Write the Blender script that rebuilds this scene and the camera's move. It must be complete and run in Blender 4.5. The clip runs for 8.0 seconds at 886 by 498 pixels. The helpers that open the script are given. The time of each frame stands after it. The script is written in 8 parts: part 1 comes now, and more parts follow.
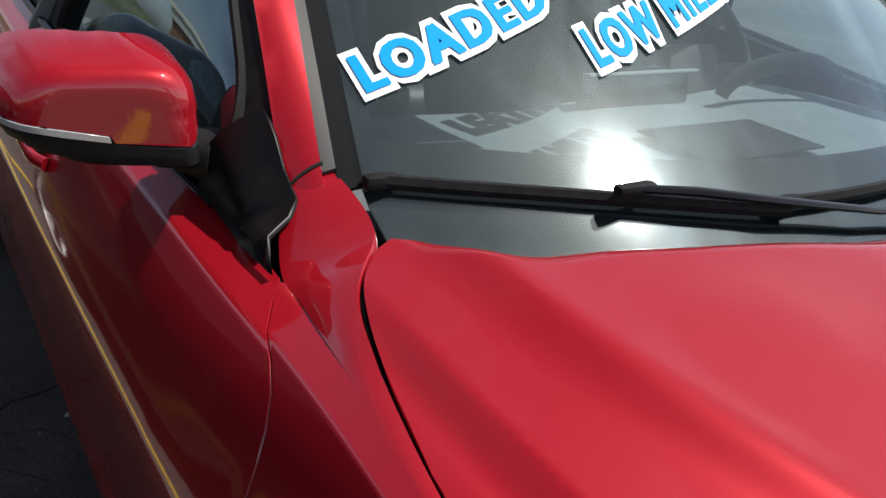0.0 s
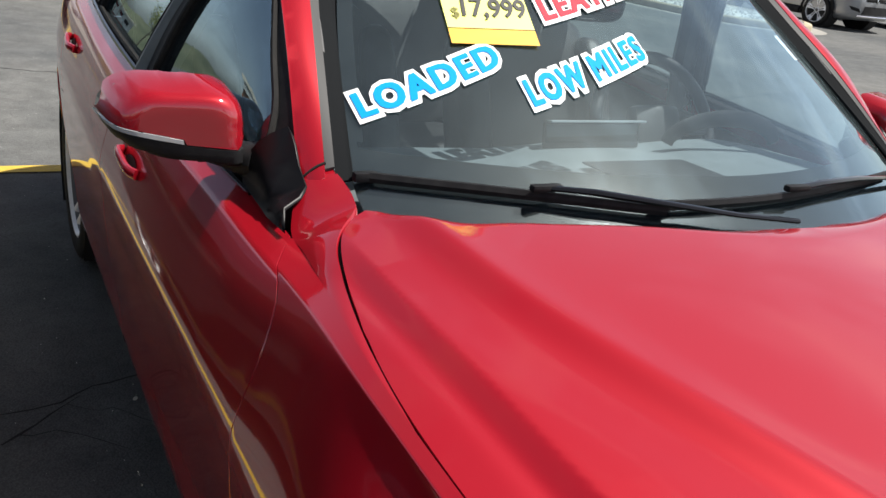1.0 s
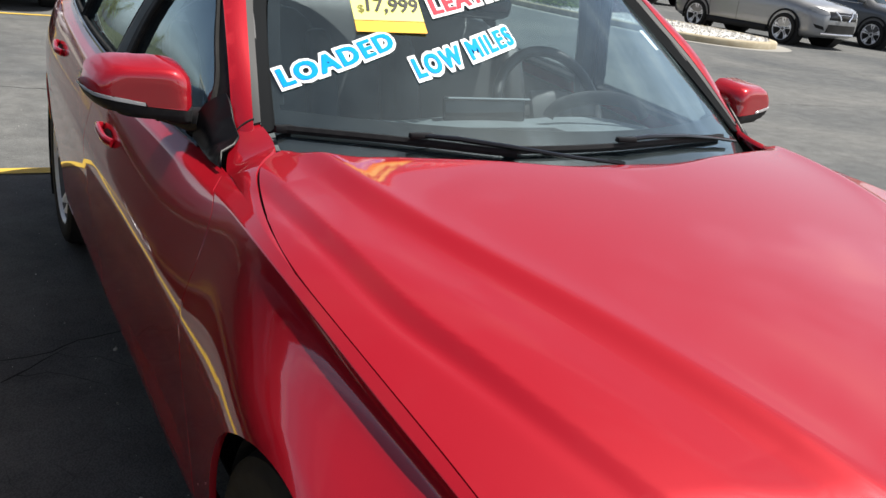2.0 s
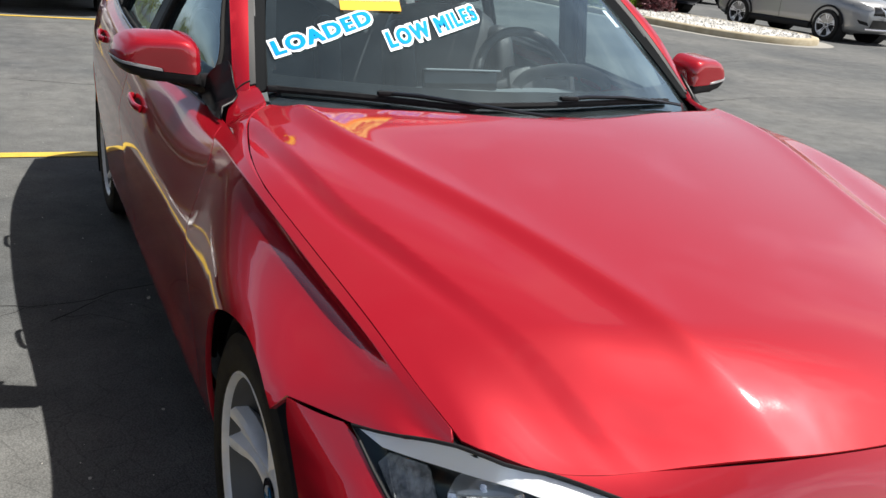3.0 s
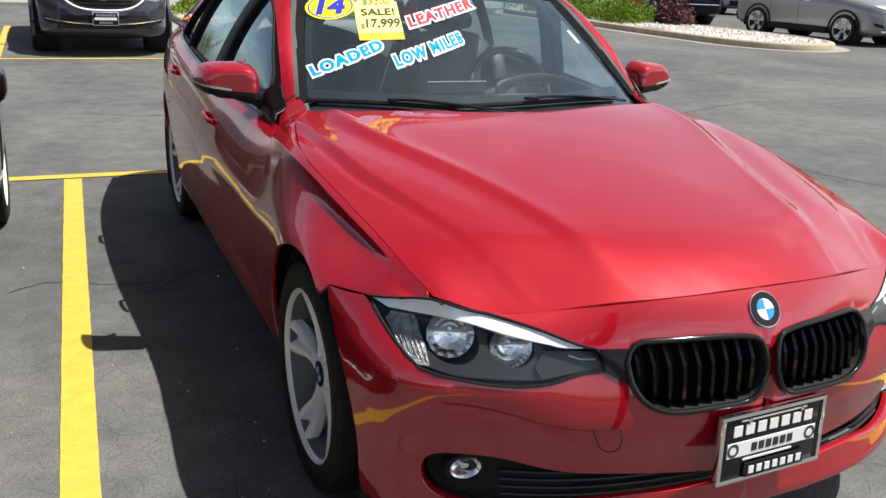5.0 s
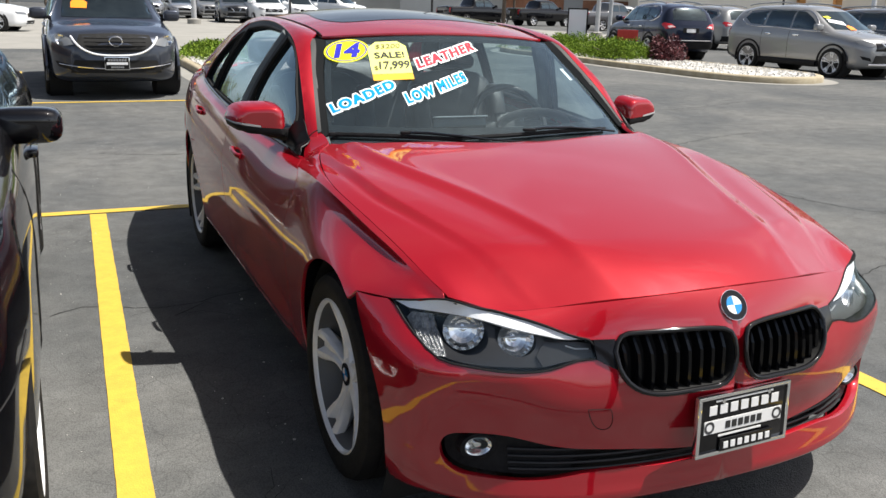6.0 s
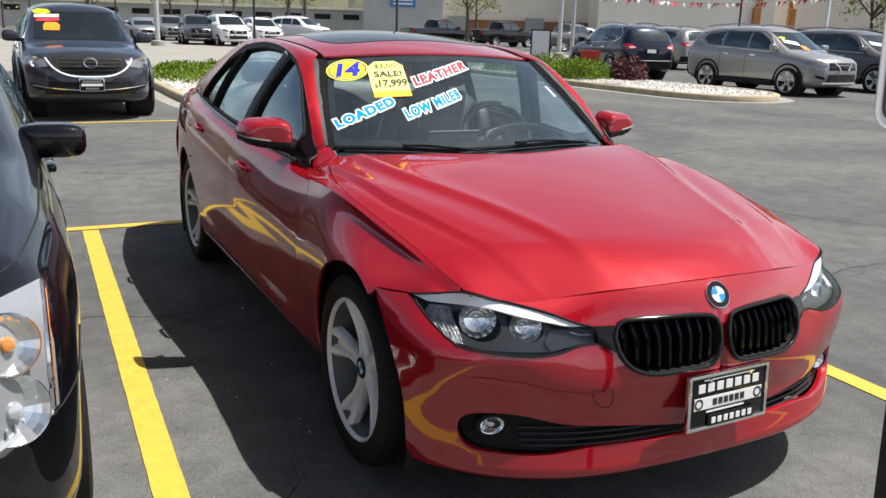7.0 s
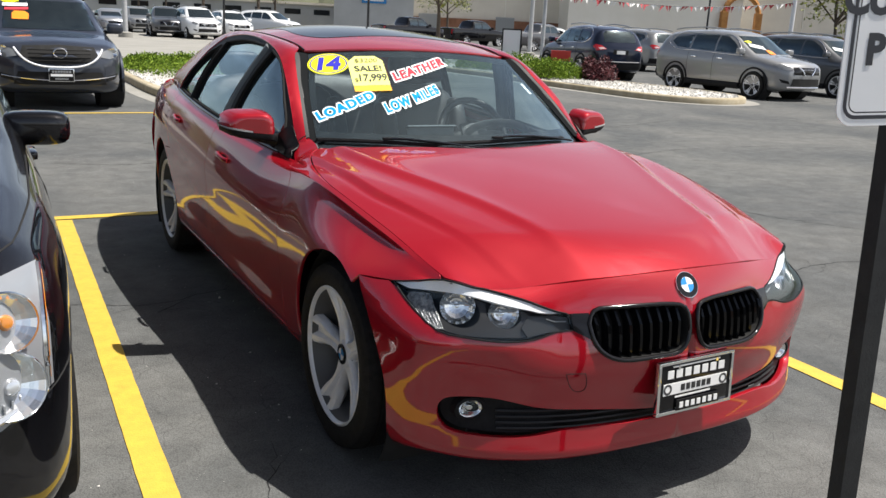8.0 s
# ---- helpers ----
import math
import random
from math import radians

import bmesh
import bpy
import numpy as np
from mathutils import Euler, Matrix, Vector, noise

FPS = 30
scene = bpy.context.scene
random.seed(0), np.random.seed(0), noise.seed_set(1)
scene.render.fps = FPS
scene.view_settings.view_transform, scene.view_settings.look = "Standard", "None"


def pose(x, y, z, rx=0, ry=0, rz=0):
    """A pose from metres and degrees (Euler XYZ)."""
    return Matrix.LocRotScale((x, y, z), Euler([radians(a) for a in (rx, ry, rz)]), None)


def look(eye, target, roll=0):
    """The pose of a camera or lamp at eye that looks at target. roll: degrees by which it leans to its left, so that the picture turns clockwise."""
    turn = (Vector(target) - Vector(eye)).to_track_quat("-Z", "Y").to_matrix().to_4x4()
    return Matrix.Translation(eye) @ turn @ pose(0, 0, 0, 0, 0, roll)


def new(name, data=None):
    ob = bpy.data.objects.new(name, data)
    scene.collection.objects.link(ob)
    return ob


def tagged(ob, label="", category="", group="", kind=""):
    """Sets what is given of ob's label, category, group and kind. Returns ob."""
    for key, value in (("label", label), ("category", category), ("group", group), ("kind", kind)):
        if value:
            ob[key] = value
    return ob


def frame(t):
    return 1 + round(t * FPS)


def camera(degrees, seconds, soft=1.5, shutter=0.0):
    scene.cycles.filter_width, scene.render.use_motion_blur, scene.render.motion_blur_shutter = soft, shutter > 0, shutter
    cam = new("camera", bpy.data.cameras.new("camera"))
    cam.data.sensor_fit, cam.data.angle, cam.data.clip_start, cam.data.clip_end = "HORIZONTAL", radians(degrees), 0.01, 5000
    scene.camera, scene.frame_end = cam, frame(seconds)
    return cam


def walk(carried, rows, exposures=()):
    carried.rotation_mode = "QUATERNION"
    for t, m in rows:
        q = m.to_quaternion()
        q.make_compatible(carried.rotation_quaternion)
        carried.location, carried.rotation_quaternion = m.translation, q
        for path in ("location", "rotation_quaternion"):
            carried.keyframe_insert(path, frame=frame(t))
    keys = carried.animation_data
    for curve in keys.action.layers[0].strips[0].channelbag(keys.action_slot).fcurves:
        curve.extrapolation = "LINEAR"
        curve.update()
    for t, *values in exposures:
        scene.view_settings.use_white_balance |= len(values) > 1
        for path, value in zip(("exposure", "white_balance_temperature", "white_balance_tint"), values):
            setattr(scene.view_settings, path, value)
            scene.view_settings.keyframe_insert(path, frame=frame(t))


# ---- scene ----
cam = camera(54.0, 8.0)
PATH = [
    (0, (-1.077, -0.022, 1.315), (-0.024, 1.441, 0.448), 7.7),
    (0.5, (-1.185, -0.21, 1.341), (-0.196, 1.33, 0.534), 8.1),
    (1, (-1.167, -0.445, 1.36), (-0.221, 1.164, 0.642), 7.6),
    (1.5, (-1.168, -0.678, 1.381), (-0.209, 0.947, 0.718), 6.6),
    (2, (-1.224, -0.934, 1.362), (-0.252, 0.684, 0.698), 6.9),
    (2.2, (-1.211, -1.017, 1.354), (-0.257, 0.61, 0.69), 7.2),
    (3.3, (-1.221, -1.496, 1.35), (-0.377, 0.187, 0.675), 5.0),
    (3.5, (-1.268, -1.583, 1.358), (-0.428, 0.095, 0.664), 4.4),
    (4, (-1.303, -1.773, 1.377), (-0.494, -0.077, 0.691), 4.3),
    (4.5, (-1.324, -1.972, 1.396), (-0.543, -0.254, 0.735), 3.1),
    (5.8, (-1.598, -2.336, 1.456), (-0.787, -0.596, 0.896), 2.0),
    (6, (-1.6, -2.406, 1.453), (-0.8, -0.655, 0.91), 1.8),
    (6.5, (-1.672, -2.518, 1.464), (-0.849, -0.768, 0.952), 1.8),
    (7, (-1.83, -2.566, 1.452), (-0.952, -0.839, 0.956), 1.7),
    (7.5, (-1.914, -2.597, 1.447), (-0.974, -0.903, 0.95), 2.7),
    (8, (-1.907, -2.629, 1.447), (-0.964, -0.937, 0.949), 2.9),
]
walk(cam, [(t, look(eye, target, roll)) for t, eye, target, roll in PATH], [(0, .44), (.5, .65), (1, .74), (2, .75), (3.5, .72), (6, .70), (8, .63)])

# ---- daylight ----
SUN_TO = Vector((0.425, -0.20, 1.0)).normalized()
sun = new("sun", bpy.data.lights.new("sun", "SUN"))
sun.data.energy, sun.data.angle, sun.data.color = 5.0, radians(0.53), (1.0, 0.955, 0.89)
sun.matrix_world = look((0, 0, 30), Vector((0, 0, 30)) - SUN_TO)
world = bpy.data.worlds.new("sky")
scene.world = world
world.use_nodes = True
wn = world.node_tree
sky = wn.nodes.new("ShaderNodeTexSky")
sky.sky_type, sky.sun_disc = "NISHITA", False
sky.sun_elevation = math.asin(SUN_TO.z)
sky.sun_rotation = math.atan2(SUN_TO.x, SUN_TO.y)
sky.dust_density, sky.ozone_density = 5.0, 2.0
wbg = wn.nodes["Background"]
wbg.inputs["Strength"].default_value = 0.050


def hazy_sky():
    """Haze that brightens the sky towards the horizon, and thin broken cloud."""
    def math_node(op, a, b):
        n = wn.nodes.new("ShaderNodeMath")
        n.operation = op
        for i, v in enumerate((a, b)):
            if isinstance(v, (int, float)):
                n.inputs[i].default_value = v
            else:
                wn.links.new(v, n.inputs[i])
        return n.outputs[0]
    co = wn.nodes.new("ShaderNodeTexCoord").outputs["Generated"]
    split = wn.nodes.new("ShaderNodeSeparateXYZ")
    wn.links.new(co, split.inputs[0])
    low = math_node("POWER", math_node("SUBTRACT", 1.0, math_node("MAXIMUM", split.outputs["Z"], 0.0)), 2.0)
    flat = wn.nodes.new("ShaderNodeMapping")
    flat.inputs["Scale"].default_value = (1, 1, 2.6)
    wn.links.new(co, flat.inputs["Vector"])
    puff = wn.nodes.new("ShaderNodeTexNoise")
    puff.inputs["Scale"].default_value, puff.inputs["Detail"].default_value, puff.inputs["Roughness"].default_value, puff.inputs["Distortion"].default_value = 2.6, 9.0, 0.58, 0.4
    wn.links.new(flat.outputs[0], puff.inputs["Vector"])
    cover = wn.nodes.new("ShaderNodeMapRange")
    cover.inputs["From Min"].default_value, cover.inputs["From Max"].default_value = 0.50, 0.72
    wn.links.new(puff.outputs["Fac"], cover.inputs["Value"])
    cloud = math_node("MULTIPLY", cover.outputs[0], 0.85)
    grey = wn.nodes.new("ShaderNodeRGBToBW")
    wn.links.new(sky.outputs[0], grey.inputs[0])
    white = wn.nodes.new("ShaderNodeMix")
    white.data_type = "RGBA"
    wn.links.new(math_node("MAXIMUM", cloud, math_node("MULTIPLY", low, 0.55)), white.inputs[0])
    wn.links.new(sky.outputs[0], white.inputs[6])
    wn.links.new(grey.outputs[0], white.inputs[7])
    gain = math_node("MULTIPLY", math_node("ADD", 0.52, math_node("MULTIPLY", low, 4.2)), math_node("ADD", 1.0, cloud))
    scaled = wn.nodes.new("ShaderNodeVectorMath")
    scaled.operation = "SCALE"
    wn.links.new(white.outputs[2], scaled.inputs[0])
    wn.links.new(gain, scaled.inputs["Scale"])
    wn.links.new(scaled.outputs[0], wbg.inputs[0])


hazy_sky()


# ---- materials ----
def material(name, color, rough=0.5, metal=0.0, **more):
    m = bpy.data.materials.new(name)
    m.use_nodes = True
    p = m.node_tree.nodes["Principled BSDF"]
    p.inputs["Base Color"].default_value = (*color, 1)
    p.inputs["Roughness"].default_value = rough
    p.inputs["Metallic"].default_value = metal
    for key, value in more.items():
        p.inputs[key.replace("_", " ")].default_value = value
    return m


def node(m, kind, **inputs):
    n = m.node_tree.nodes.new(kind)
    for key, value in inputs.items():
        n.inputs[key.replace("_", " ")].default_value = value
    return n


def link(m, a, b):
    m.node_tree.links.new(a, b)


def coords(m, what="Object"):
    return m.node_tree.nodes.new("ShaderNodeTexCoord").outputs[what]


def mottled(m, scale, dark, light, detail=6.0, what="Object", rough=None, bump=0.0, bump_scale=None, distortion=0.0):
    """Colour between dark and light by noise, with an optional finer bump."""
    p = m.node_tree.nodes["Principled BSDF"]
    co = coords(m, what)
    n = node(m, "ShaderNodeTexNoise", Scale=scale, Detail=detail, Roughness=0.62, Distortion=distortion)
    link(m, co, n.inputs["Vector"])
    ramp = m.node_tree.nodes.new("ShaderNodeValToRGB")
    ramp.color_ramp.elements[0].position, ramp.color_ramp.elements[1].position = 0.32, 0.70
    ramp.color_ramp.elements[0].color, ramp.color_ramp.elements[1].color = (*dark, 1), (*light, 1)
    link(m, n.outputs["Fac"], ramp.inputs["Fac"])
    link(m, ramp.outputs["Color"], p.inputs["Base Color"])
    if bump:
        f = node(m, "ShaderNodeTexNoise", Scale=bump_scale or scale * 8, Detail=5.0, Roughness=0.7)
        link(m, co, f.inputs["Vector"])
        b = node(m, "ShaderNodeBump", Strength=bump, Distance=0.004)
        link(m, f.outputs["Fac"], b.inputs["Height"])
        link(m, b.outputs["Normal"], p.inputs["Normal"])
    return ramp


def car_paint(name, color, flake=0.5, rough=0.36, sheen=0.3, coat=1.5):
    """Metallic base under a clear coat, with fine flakes, orange peel and a little dust."""
    m = material(name, color, rough, flake, Coat_Weight=1.0, Coat_Roughness=0.02, Coat_IOR=coat, Specular_IOR_Level=sheen)
    top = max(color)
    m.node_tree.nodes["Principled BSDF"].inputs["Specular Tint"].default_value = (*(0.9 * c / top for c in color), 1)
    p = m.node_tree.nodes["Principled BSDF"]
    co = coords(m)
    v = node(m, "ShaderNodeTexVoronoi", Scale=1500.0)
    link(m, co, v.inputs["Vector"])
    mr = node(m, "ShaderNodeMapRange", To_Min=rough - 0.05, To_Max=rough + 0.09)
    link(m, v.outputs["Distance"], mr.inputs["Value"])
    link(m, mr.outputs[0], p.inputs["Roughness"])
    d = node(m, "ShaderNodeTexNoise", Scale=7.0, Detail=8.0, Roughness=0.7)
    link(m, co, d.inputs["Vector"])
    dr = node(m, "ShaderNodeMapRange", From_Min=0.35, From_Max=0.8, To_Min=0.025, To_Max=0.055)
    link(m, d.outputs["Fac"], dr.inputs["Value"])
    link(m, dr.outputs[0], p.inputs["Coat Roughness"])
    peel = node(m, "ShaderNodeTexNoise", Scale=260.0, Detail=1.0)
    link(m, co, peel.inputs["Vector"])
    b = node(m, "ShaderNodeBump", Strength=0.02, Distance=0.001)
    link(m, peel.outputs["Fac"], b.inputs["Height"])
    link(m, b.outputs["Normal"], p.inputs["Coat Normal"])
    return m


def pane(name, tint, ior=1.5, rough=0.0, dust_haze=0.0):
    """Thin glass: tinted see-through, with the gloss of its surface by Fresnel."""
    m = bpy.data.materials.new(name)
    m.use_nodes = True
    m.node_tree.nodes.remove(m.node_tree.nodes["Principled BSDF"])
    out = m.node_tree.nodes["Material Output"]
    t = node(m, "ShaderNodeBsdfTransparent", Color=(*tint, 1))
    # The gloss is tinted to put bluer sky reflections into the glass.
    g = node(m, "ShaderNodeBsdfGlossy", Color=(0.74, 0.93, 1, 1), Roughness=rough)
    face = node(m, "ShaderNodeLayerWeight", Blend=0.5)
    fifth = m.node_tree.nodes.new("ShaderNodeMath")
    fifth.operation = "POWER"
    fifth.inputs[1].default_value = 5.0
    link(m, face.outputs["Facing"], fifth.inputs[0])
    f0 = ((ior - 1) / (ior + 1)) ** 2
    f = node(m, "ShaderNodeMapRange", To_Min=f0, To_Max=1.0)
    link(m, fifth.outputs[0], f.inputs["Value"])
    mix = m.node_tree.nodes.new("ShaderNodeMixShader")
    link(m, f.outputs[0], mix.inputs[0])
    link(m, t.outputs[0], mix.inputs[1])
    link(m, g.outputs[0], mix.inputs[2])
    if dust_haze:
        # Besides dust, this teal film paints in haze from reflected sky and sun.
        d0 = node(m, "ShaderNodeBsdfDiffuse", Color=(0.42, 0.54, 0.57, 1))
        d1 = node(m, "ShaderNodeBsdfGlossy", Color=(0.74, 0.84, 0.88, 1), Roughness=0.16)
        d = node(m, "ShaderNodeMixShader", Fac=0.35)
        link(m, d0.outputs[0], d.inputs[1])
        link(m, d1.outputs[0], d.inputs[2])
        n = node(m, "ShaderNodeTexNoise", Scale=9.0, Detail=7.0, Roughness=0.65)
        link(m, coords(m), n.inputs["Vector"])
        r = node(m, "ShaderNodeMapRange", From_Min=0.3, From_Max=0.75, To_Min=dust_haze * 0.6, To_Max=dust_haze * 1.6)
        link(m, n.outputs["Fac"], r.inputs["Value"])
        film = m.node_tree.nodes.new("ShaderNodeMixShader")
        link(m, r.outputs[0], film.inputs[0])
        link(m, mix.outputs[0], film.inputs[1])
        link(m, d.outputs[0], film.inputs[2])
        mix = film
    link(m, mix.outputs[0], out.inputs["Surface"])
    return m


RED = car_paint("red_paint", (0.305, 0.006, 0.014), 0.18, 0.36, 0.05, 1.78)
BLACK_PAINT = car_paint("black_paint", (0.004, 0.004, 0.005), 0.0, 0.4, 0.02)
GREY_PAINT = car_paint("grey_paint", (0.25, 0.255, 0.26), 0.5)
SLATE_PAINT = car_paint("slate_paint", (0.036, 0.041, 0.054), 0.5)
NAVY_PAINT = car_paint("navy_paint", (0.007, 0.010, 0.020), 0.4)
DARK_PAINT = car_paint("dark_grey_paint", (0.10, 0.103, 0.108), 0.5)
WHITE_PAINT = car_paint("white_paint", (0.74, 0.75, 0.76), 0.0, 0.4)
SILVER_PAINT = car_paint("silver_paint", (0.35, 0.36, 0.38), 0.7)
CRIMSON_PAINT = car_paint("crimson_paint", (0.22, 0.01, 0.02), 0.4)
GLASS = pane("windscreen_glass", (0.76, 0.92, 0.96), 2.35, 0.0, 0.036)
SIDE_GLASS = pane("side_glass", (0.80, 0.90, 0.92), 2.4, 0.0, 0.015)
DARK_GLASS = pane("privacy_glass", (0.07, 0.085, 0.09), 2.1, 0.0, 0.03)
LENS = pane("lamp_lens", (0.97, 0.98, 0.98), 1.40)
SAIL_BLACK = material("satin_black", (0.006, 0.006, 0.007), 0.38, 0.0, Specular_IOR_Level=0.15)
GLOSS_BLACK = material("gloss_black", (0.006, 0.006, 0.007), 0.07, 0.0, Specular_IOR_Level=0.4)
TRIM_BLACK = material("trim_black", (0.012, 0.012, 0.013), 0.52, 0.0, Specular_IOR_Level=0.12)
mottled(TRIM_BLACK, 60, (0.009, 0.009, 0.010), (0.018, 0.018, 0.019), bump=0.15, bump_scale=700)
RUBBER = material("rubber", (0.012, 0.012, 0.013), 0.75, 0.0, Specular_IOR_Level=0.2)
mottled(RUBBER, 35, (0.009, 0.009, 0.009), (0.020, 0.019, 0.018), bump=0.3, bump_scale=300)
FRIT = material("ceramic_frit", (0.010, 0.011, 0.012), 0.9, 0.0, Specular_IOR_Level=0.05)
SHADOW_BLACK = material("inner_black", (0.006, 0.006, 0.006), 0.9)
ALLOY = material("alloy", (0.56, 0.57, 0.58), 0.32, 0.15)
mottled(ALLOY, 30, (0.74, 0.75, 0.77), (0.84, 0.85, 0.87))
ALLOY_DARK = material("alloy_dark", (0.10, 0.10, 0.105), 0.4, 0.8)
CHROME = material("chrome", (0.82, 0.83, 0.84), 0.06, 1.0)
SILVER_TRIM = material("silver_trim", (0.34, 0.35, 0.36), 0.32, 0.5)
SATIN_GREY = material("satin_grey", (0.060, 0.060, 0.060), 0.55, 0.0, Specular_IOR_Level=0.15)
WHITE_TRIM = material("white_plastic", (0.50, 0.51, 0.52), 0.15, 0.3)
AMBER = material("amber_lens", (0.55, 0.19, 0.015), 0.15, 0.0, Coat_Weight=0.8)
TAIL_RED = material("tail_lens", (0.45, 0.01, 0.015), 0.12, 0.0, Coat_Weight=1.0)
TAIL_CLEAR = material("tail_clear_lens", (0.75, 0.55, 0.55), 0.15, 0.0, Coat_Weight=1.0)
CABIN = material("cabin_plastic", (0.022, 0.023, 0.025), 0.55)
mottled(CABIN, 20, (0.085, 0.100, 0.105), (0.115, 0.132, 0.140), bump=0.08, bump_scale=900)
LEATHER_M = material("black_leather", (0.015, 0.015, 0.016), 0.42)
mottled(LEATHER_M, 40, (0.011, 0.011, 0.012), (0.022, 0.021, 0.021), bump=0.3, bump_scale=500)
HEADLINER = material("headliner", (0.10, 0.10, 0.10), 0.9)
BLUE_VINYL = material("blue_vinyl", (0.003, 0.27, 0.68), 0.6, 0.0, Specular_IOR_Level=0.08)
WHITE_VINYL = material("white_vinyl", (0.82, 0.83, 0.84), 0.35)
RED_VINYL = material("red_vinyl", (0.62, 0.05, 0.07), 0.6, 0.0, Specular_IOR_Level=0.1)
YELLOW_VINYL = material("yellow_vinyl", (0.85, 0.80, 0.02), 0.35)
NAVY_VINYL = material("navy_vinyl", (0.03, 0.03, 0.42), 0.35)
CARD_YELLOW = material("card_yellow", (0.82, 0.84, 0.22), 0.5)
CARD_ORANGE = material("card_orange", (0.85, 0.42, 0.02), 0.5)
ORANGE_CARD = material("fluorescent_orange_card", (0.90, 0.25, 0.01), 0.5)
INK = material("marker_ink", (0.02, 0.02, 0.02), 0.6)
INK_OLIVE = material("marker_ink_olive", (0.16, 0.15, 0.02), 0.6)
BADGE_BLUE = material("badge_blue", (0.01, 0.22, 0.55), 0.2, 0.0, Coat_Weight=1.0)
BADGE_WHITE = material("badge_white", (0.8, 0.8, 0.8), 0.2, 0.0, Coat_Weight=1.0)


# ---- mesh tools ----
from mathutils.geometry import delaunay_2d_cdt


def mesh_from(name, verts, faces, mat, normals=None, smooth=True):
    me = bpy.data.meshes.new(name)
    faces = [f for f in faces if len(set(f)) == len(f)]
    used = sorted({i for f in faces for i in f})
    spot = {v: k for k, v in enumerate(used)}
    verts = np.asarray(verts, float)[used]
    normals = None if normals is None else np.asarray(normals, float)[used]
    me.from_pydata(verts.tolist(), [], [tuple(spot[i] for i in f) for f in faces])
    me.validate()
    me.materials.append(mat)
    if smooth:
        me.polygons.foreach_set("use_smooth", [True] * len(me.polygons))
    if normals is not None:
        me.normals_split_custom_set_from_vertices(normals.tolist())
    me.update()
    return me


def hang(name, me, parent, label="", m=None):
    """Links a mesh as one part under a thing or a part."""
    ob = new(name, me)
    ob.parent = parent
    if m is not None:
        ob.matrix_local = m
    return tagged(ob, label)


def part(name, bm, mat, parent, label="", m=None, smooth=False):
    me = bpy.data.meshes.new(name)
    bm.normal_update()
    bm.to_mesh(me)
    bm.free()
    me.materials.append(mat)
    if smooth:
        me.polygons.foreach_set("use_smooth", [True] * len(me.polygons))
        me.set_sharp_from_angle(angle=radians(38))
    return hang(name, me, parent, label, m) if parent is not None else new(name, me)


def thing(name, label, category, m=None, group="", kind=""):
    ob = new(name)
    ob.empty_display_size = 0.2
    if m is not None:
        ob.matrix_world = m
    return tagged(ob, label, category, group, kind)


def box(size, at=(0, 0, 0), bevel=0.0, bm=None, turn=None, segments=2):
    """A box, with rounded edges, added to bm."""
    b = bmesh.new()
    bmesh.ops.create_cube(b, size=1, matrix=Matrix.Diagonal((*size, 1)))
    if bevel:
        bmesh.ops.bevel(b, geom=b.edges[:], offset=bevel, segments=segments, affect="EDGES", profile=0.6)
    bmesh.ops.transform(b, matrix=Matrix.Translation(at) @ (turn or Matrix()), verts=b.verts)
    if bm is None:
        return b
    me = bpy.data.meshes.new("tmp")
    b.to_mesh(me)
    b.free()
    bm.from_mesh(me)
    bpy.data.meshes.remove(me)
    return bm


def tube(path, radius, bm=None, sides=10, closed=False, flat=1.0):
    """A round bar along a list of points; radius may be one number or one per point."""
    bm = bm or bmesh.new()
    pts = [Vector(p) for p in path]
    n = len(pts)
    rings = []
    for i, p in enumerate(pts):
        a, b = (pts[i - 1] if i or closed else p), (pts[(i + 1) % n] if i < n - 1 or closed else p)
        d = (b - a).normalized()
        u = d.cross(Vector((0, 0, 1)))
        u = (u if u.length > 0.05 else d.cross(Vector((0, 1, 0)))).normalized()
        w = u.cross(d)
        r = radius[i] if isinstance(radius, (list, tuple)) else radius
        rings.append([bm.verts.new(p + r * (math.cos(2 * math.pi * k / sides) * u + flat * math.sin(2 * math.pi * k / sides) * w)) for k in range(sides)])
    for i in range(n if closed else n - 1):
        for k in range(sides):
            bm.faces.new((rings[i][k], rings[i][(k + 1) % sides], rings[(i + 1) % n][(k + 1) % sides], rings[(i + 1) % n][k]))
    if not closed:
        bm.faces.new(rings[0][::-1])
        bm.faces.new(rings[-1])
    bmesh.ops.recalc_face_normals(bm, faces=bm.faces)
    return bm


def lathe(profile, steps=48, axis="x"):
    """Turns a profile of (along, radius) round an axis."""
    bm = bmesh.new()
    rings = []
    for k in range(steps):
        a = 2 * math.pi * k / steps
        c, s = math.cos(a), math.sin(a)
        rings.append([bm.verts.new((u, r * c, r * s) if axis == "x" else (r * c, r * s, u)) for u, r in profile])
    for k in range(steps):
        a, b = rings[k], rings[(k + 1) % steps]
        for i in range(len(profile) - 1):
            if profile[i][1] < 1e-6 and profile[i + 1][1] < 1e-6:
                continue
            bm.faces.new((a[i], a[i + 1], b[i + 1], b[i]))
    bmesh.ops.remove_doubles(bm, verts=bm.verts, dist=1e-6)
    bmesh.ops.recalc_face_normals(bm, faces=bm.faces)
    return bm


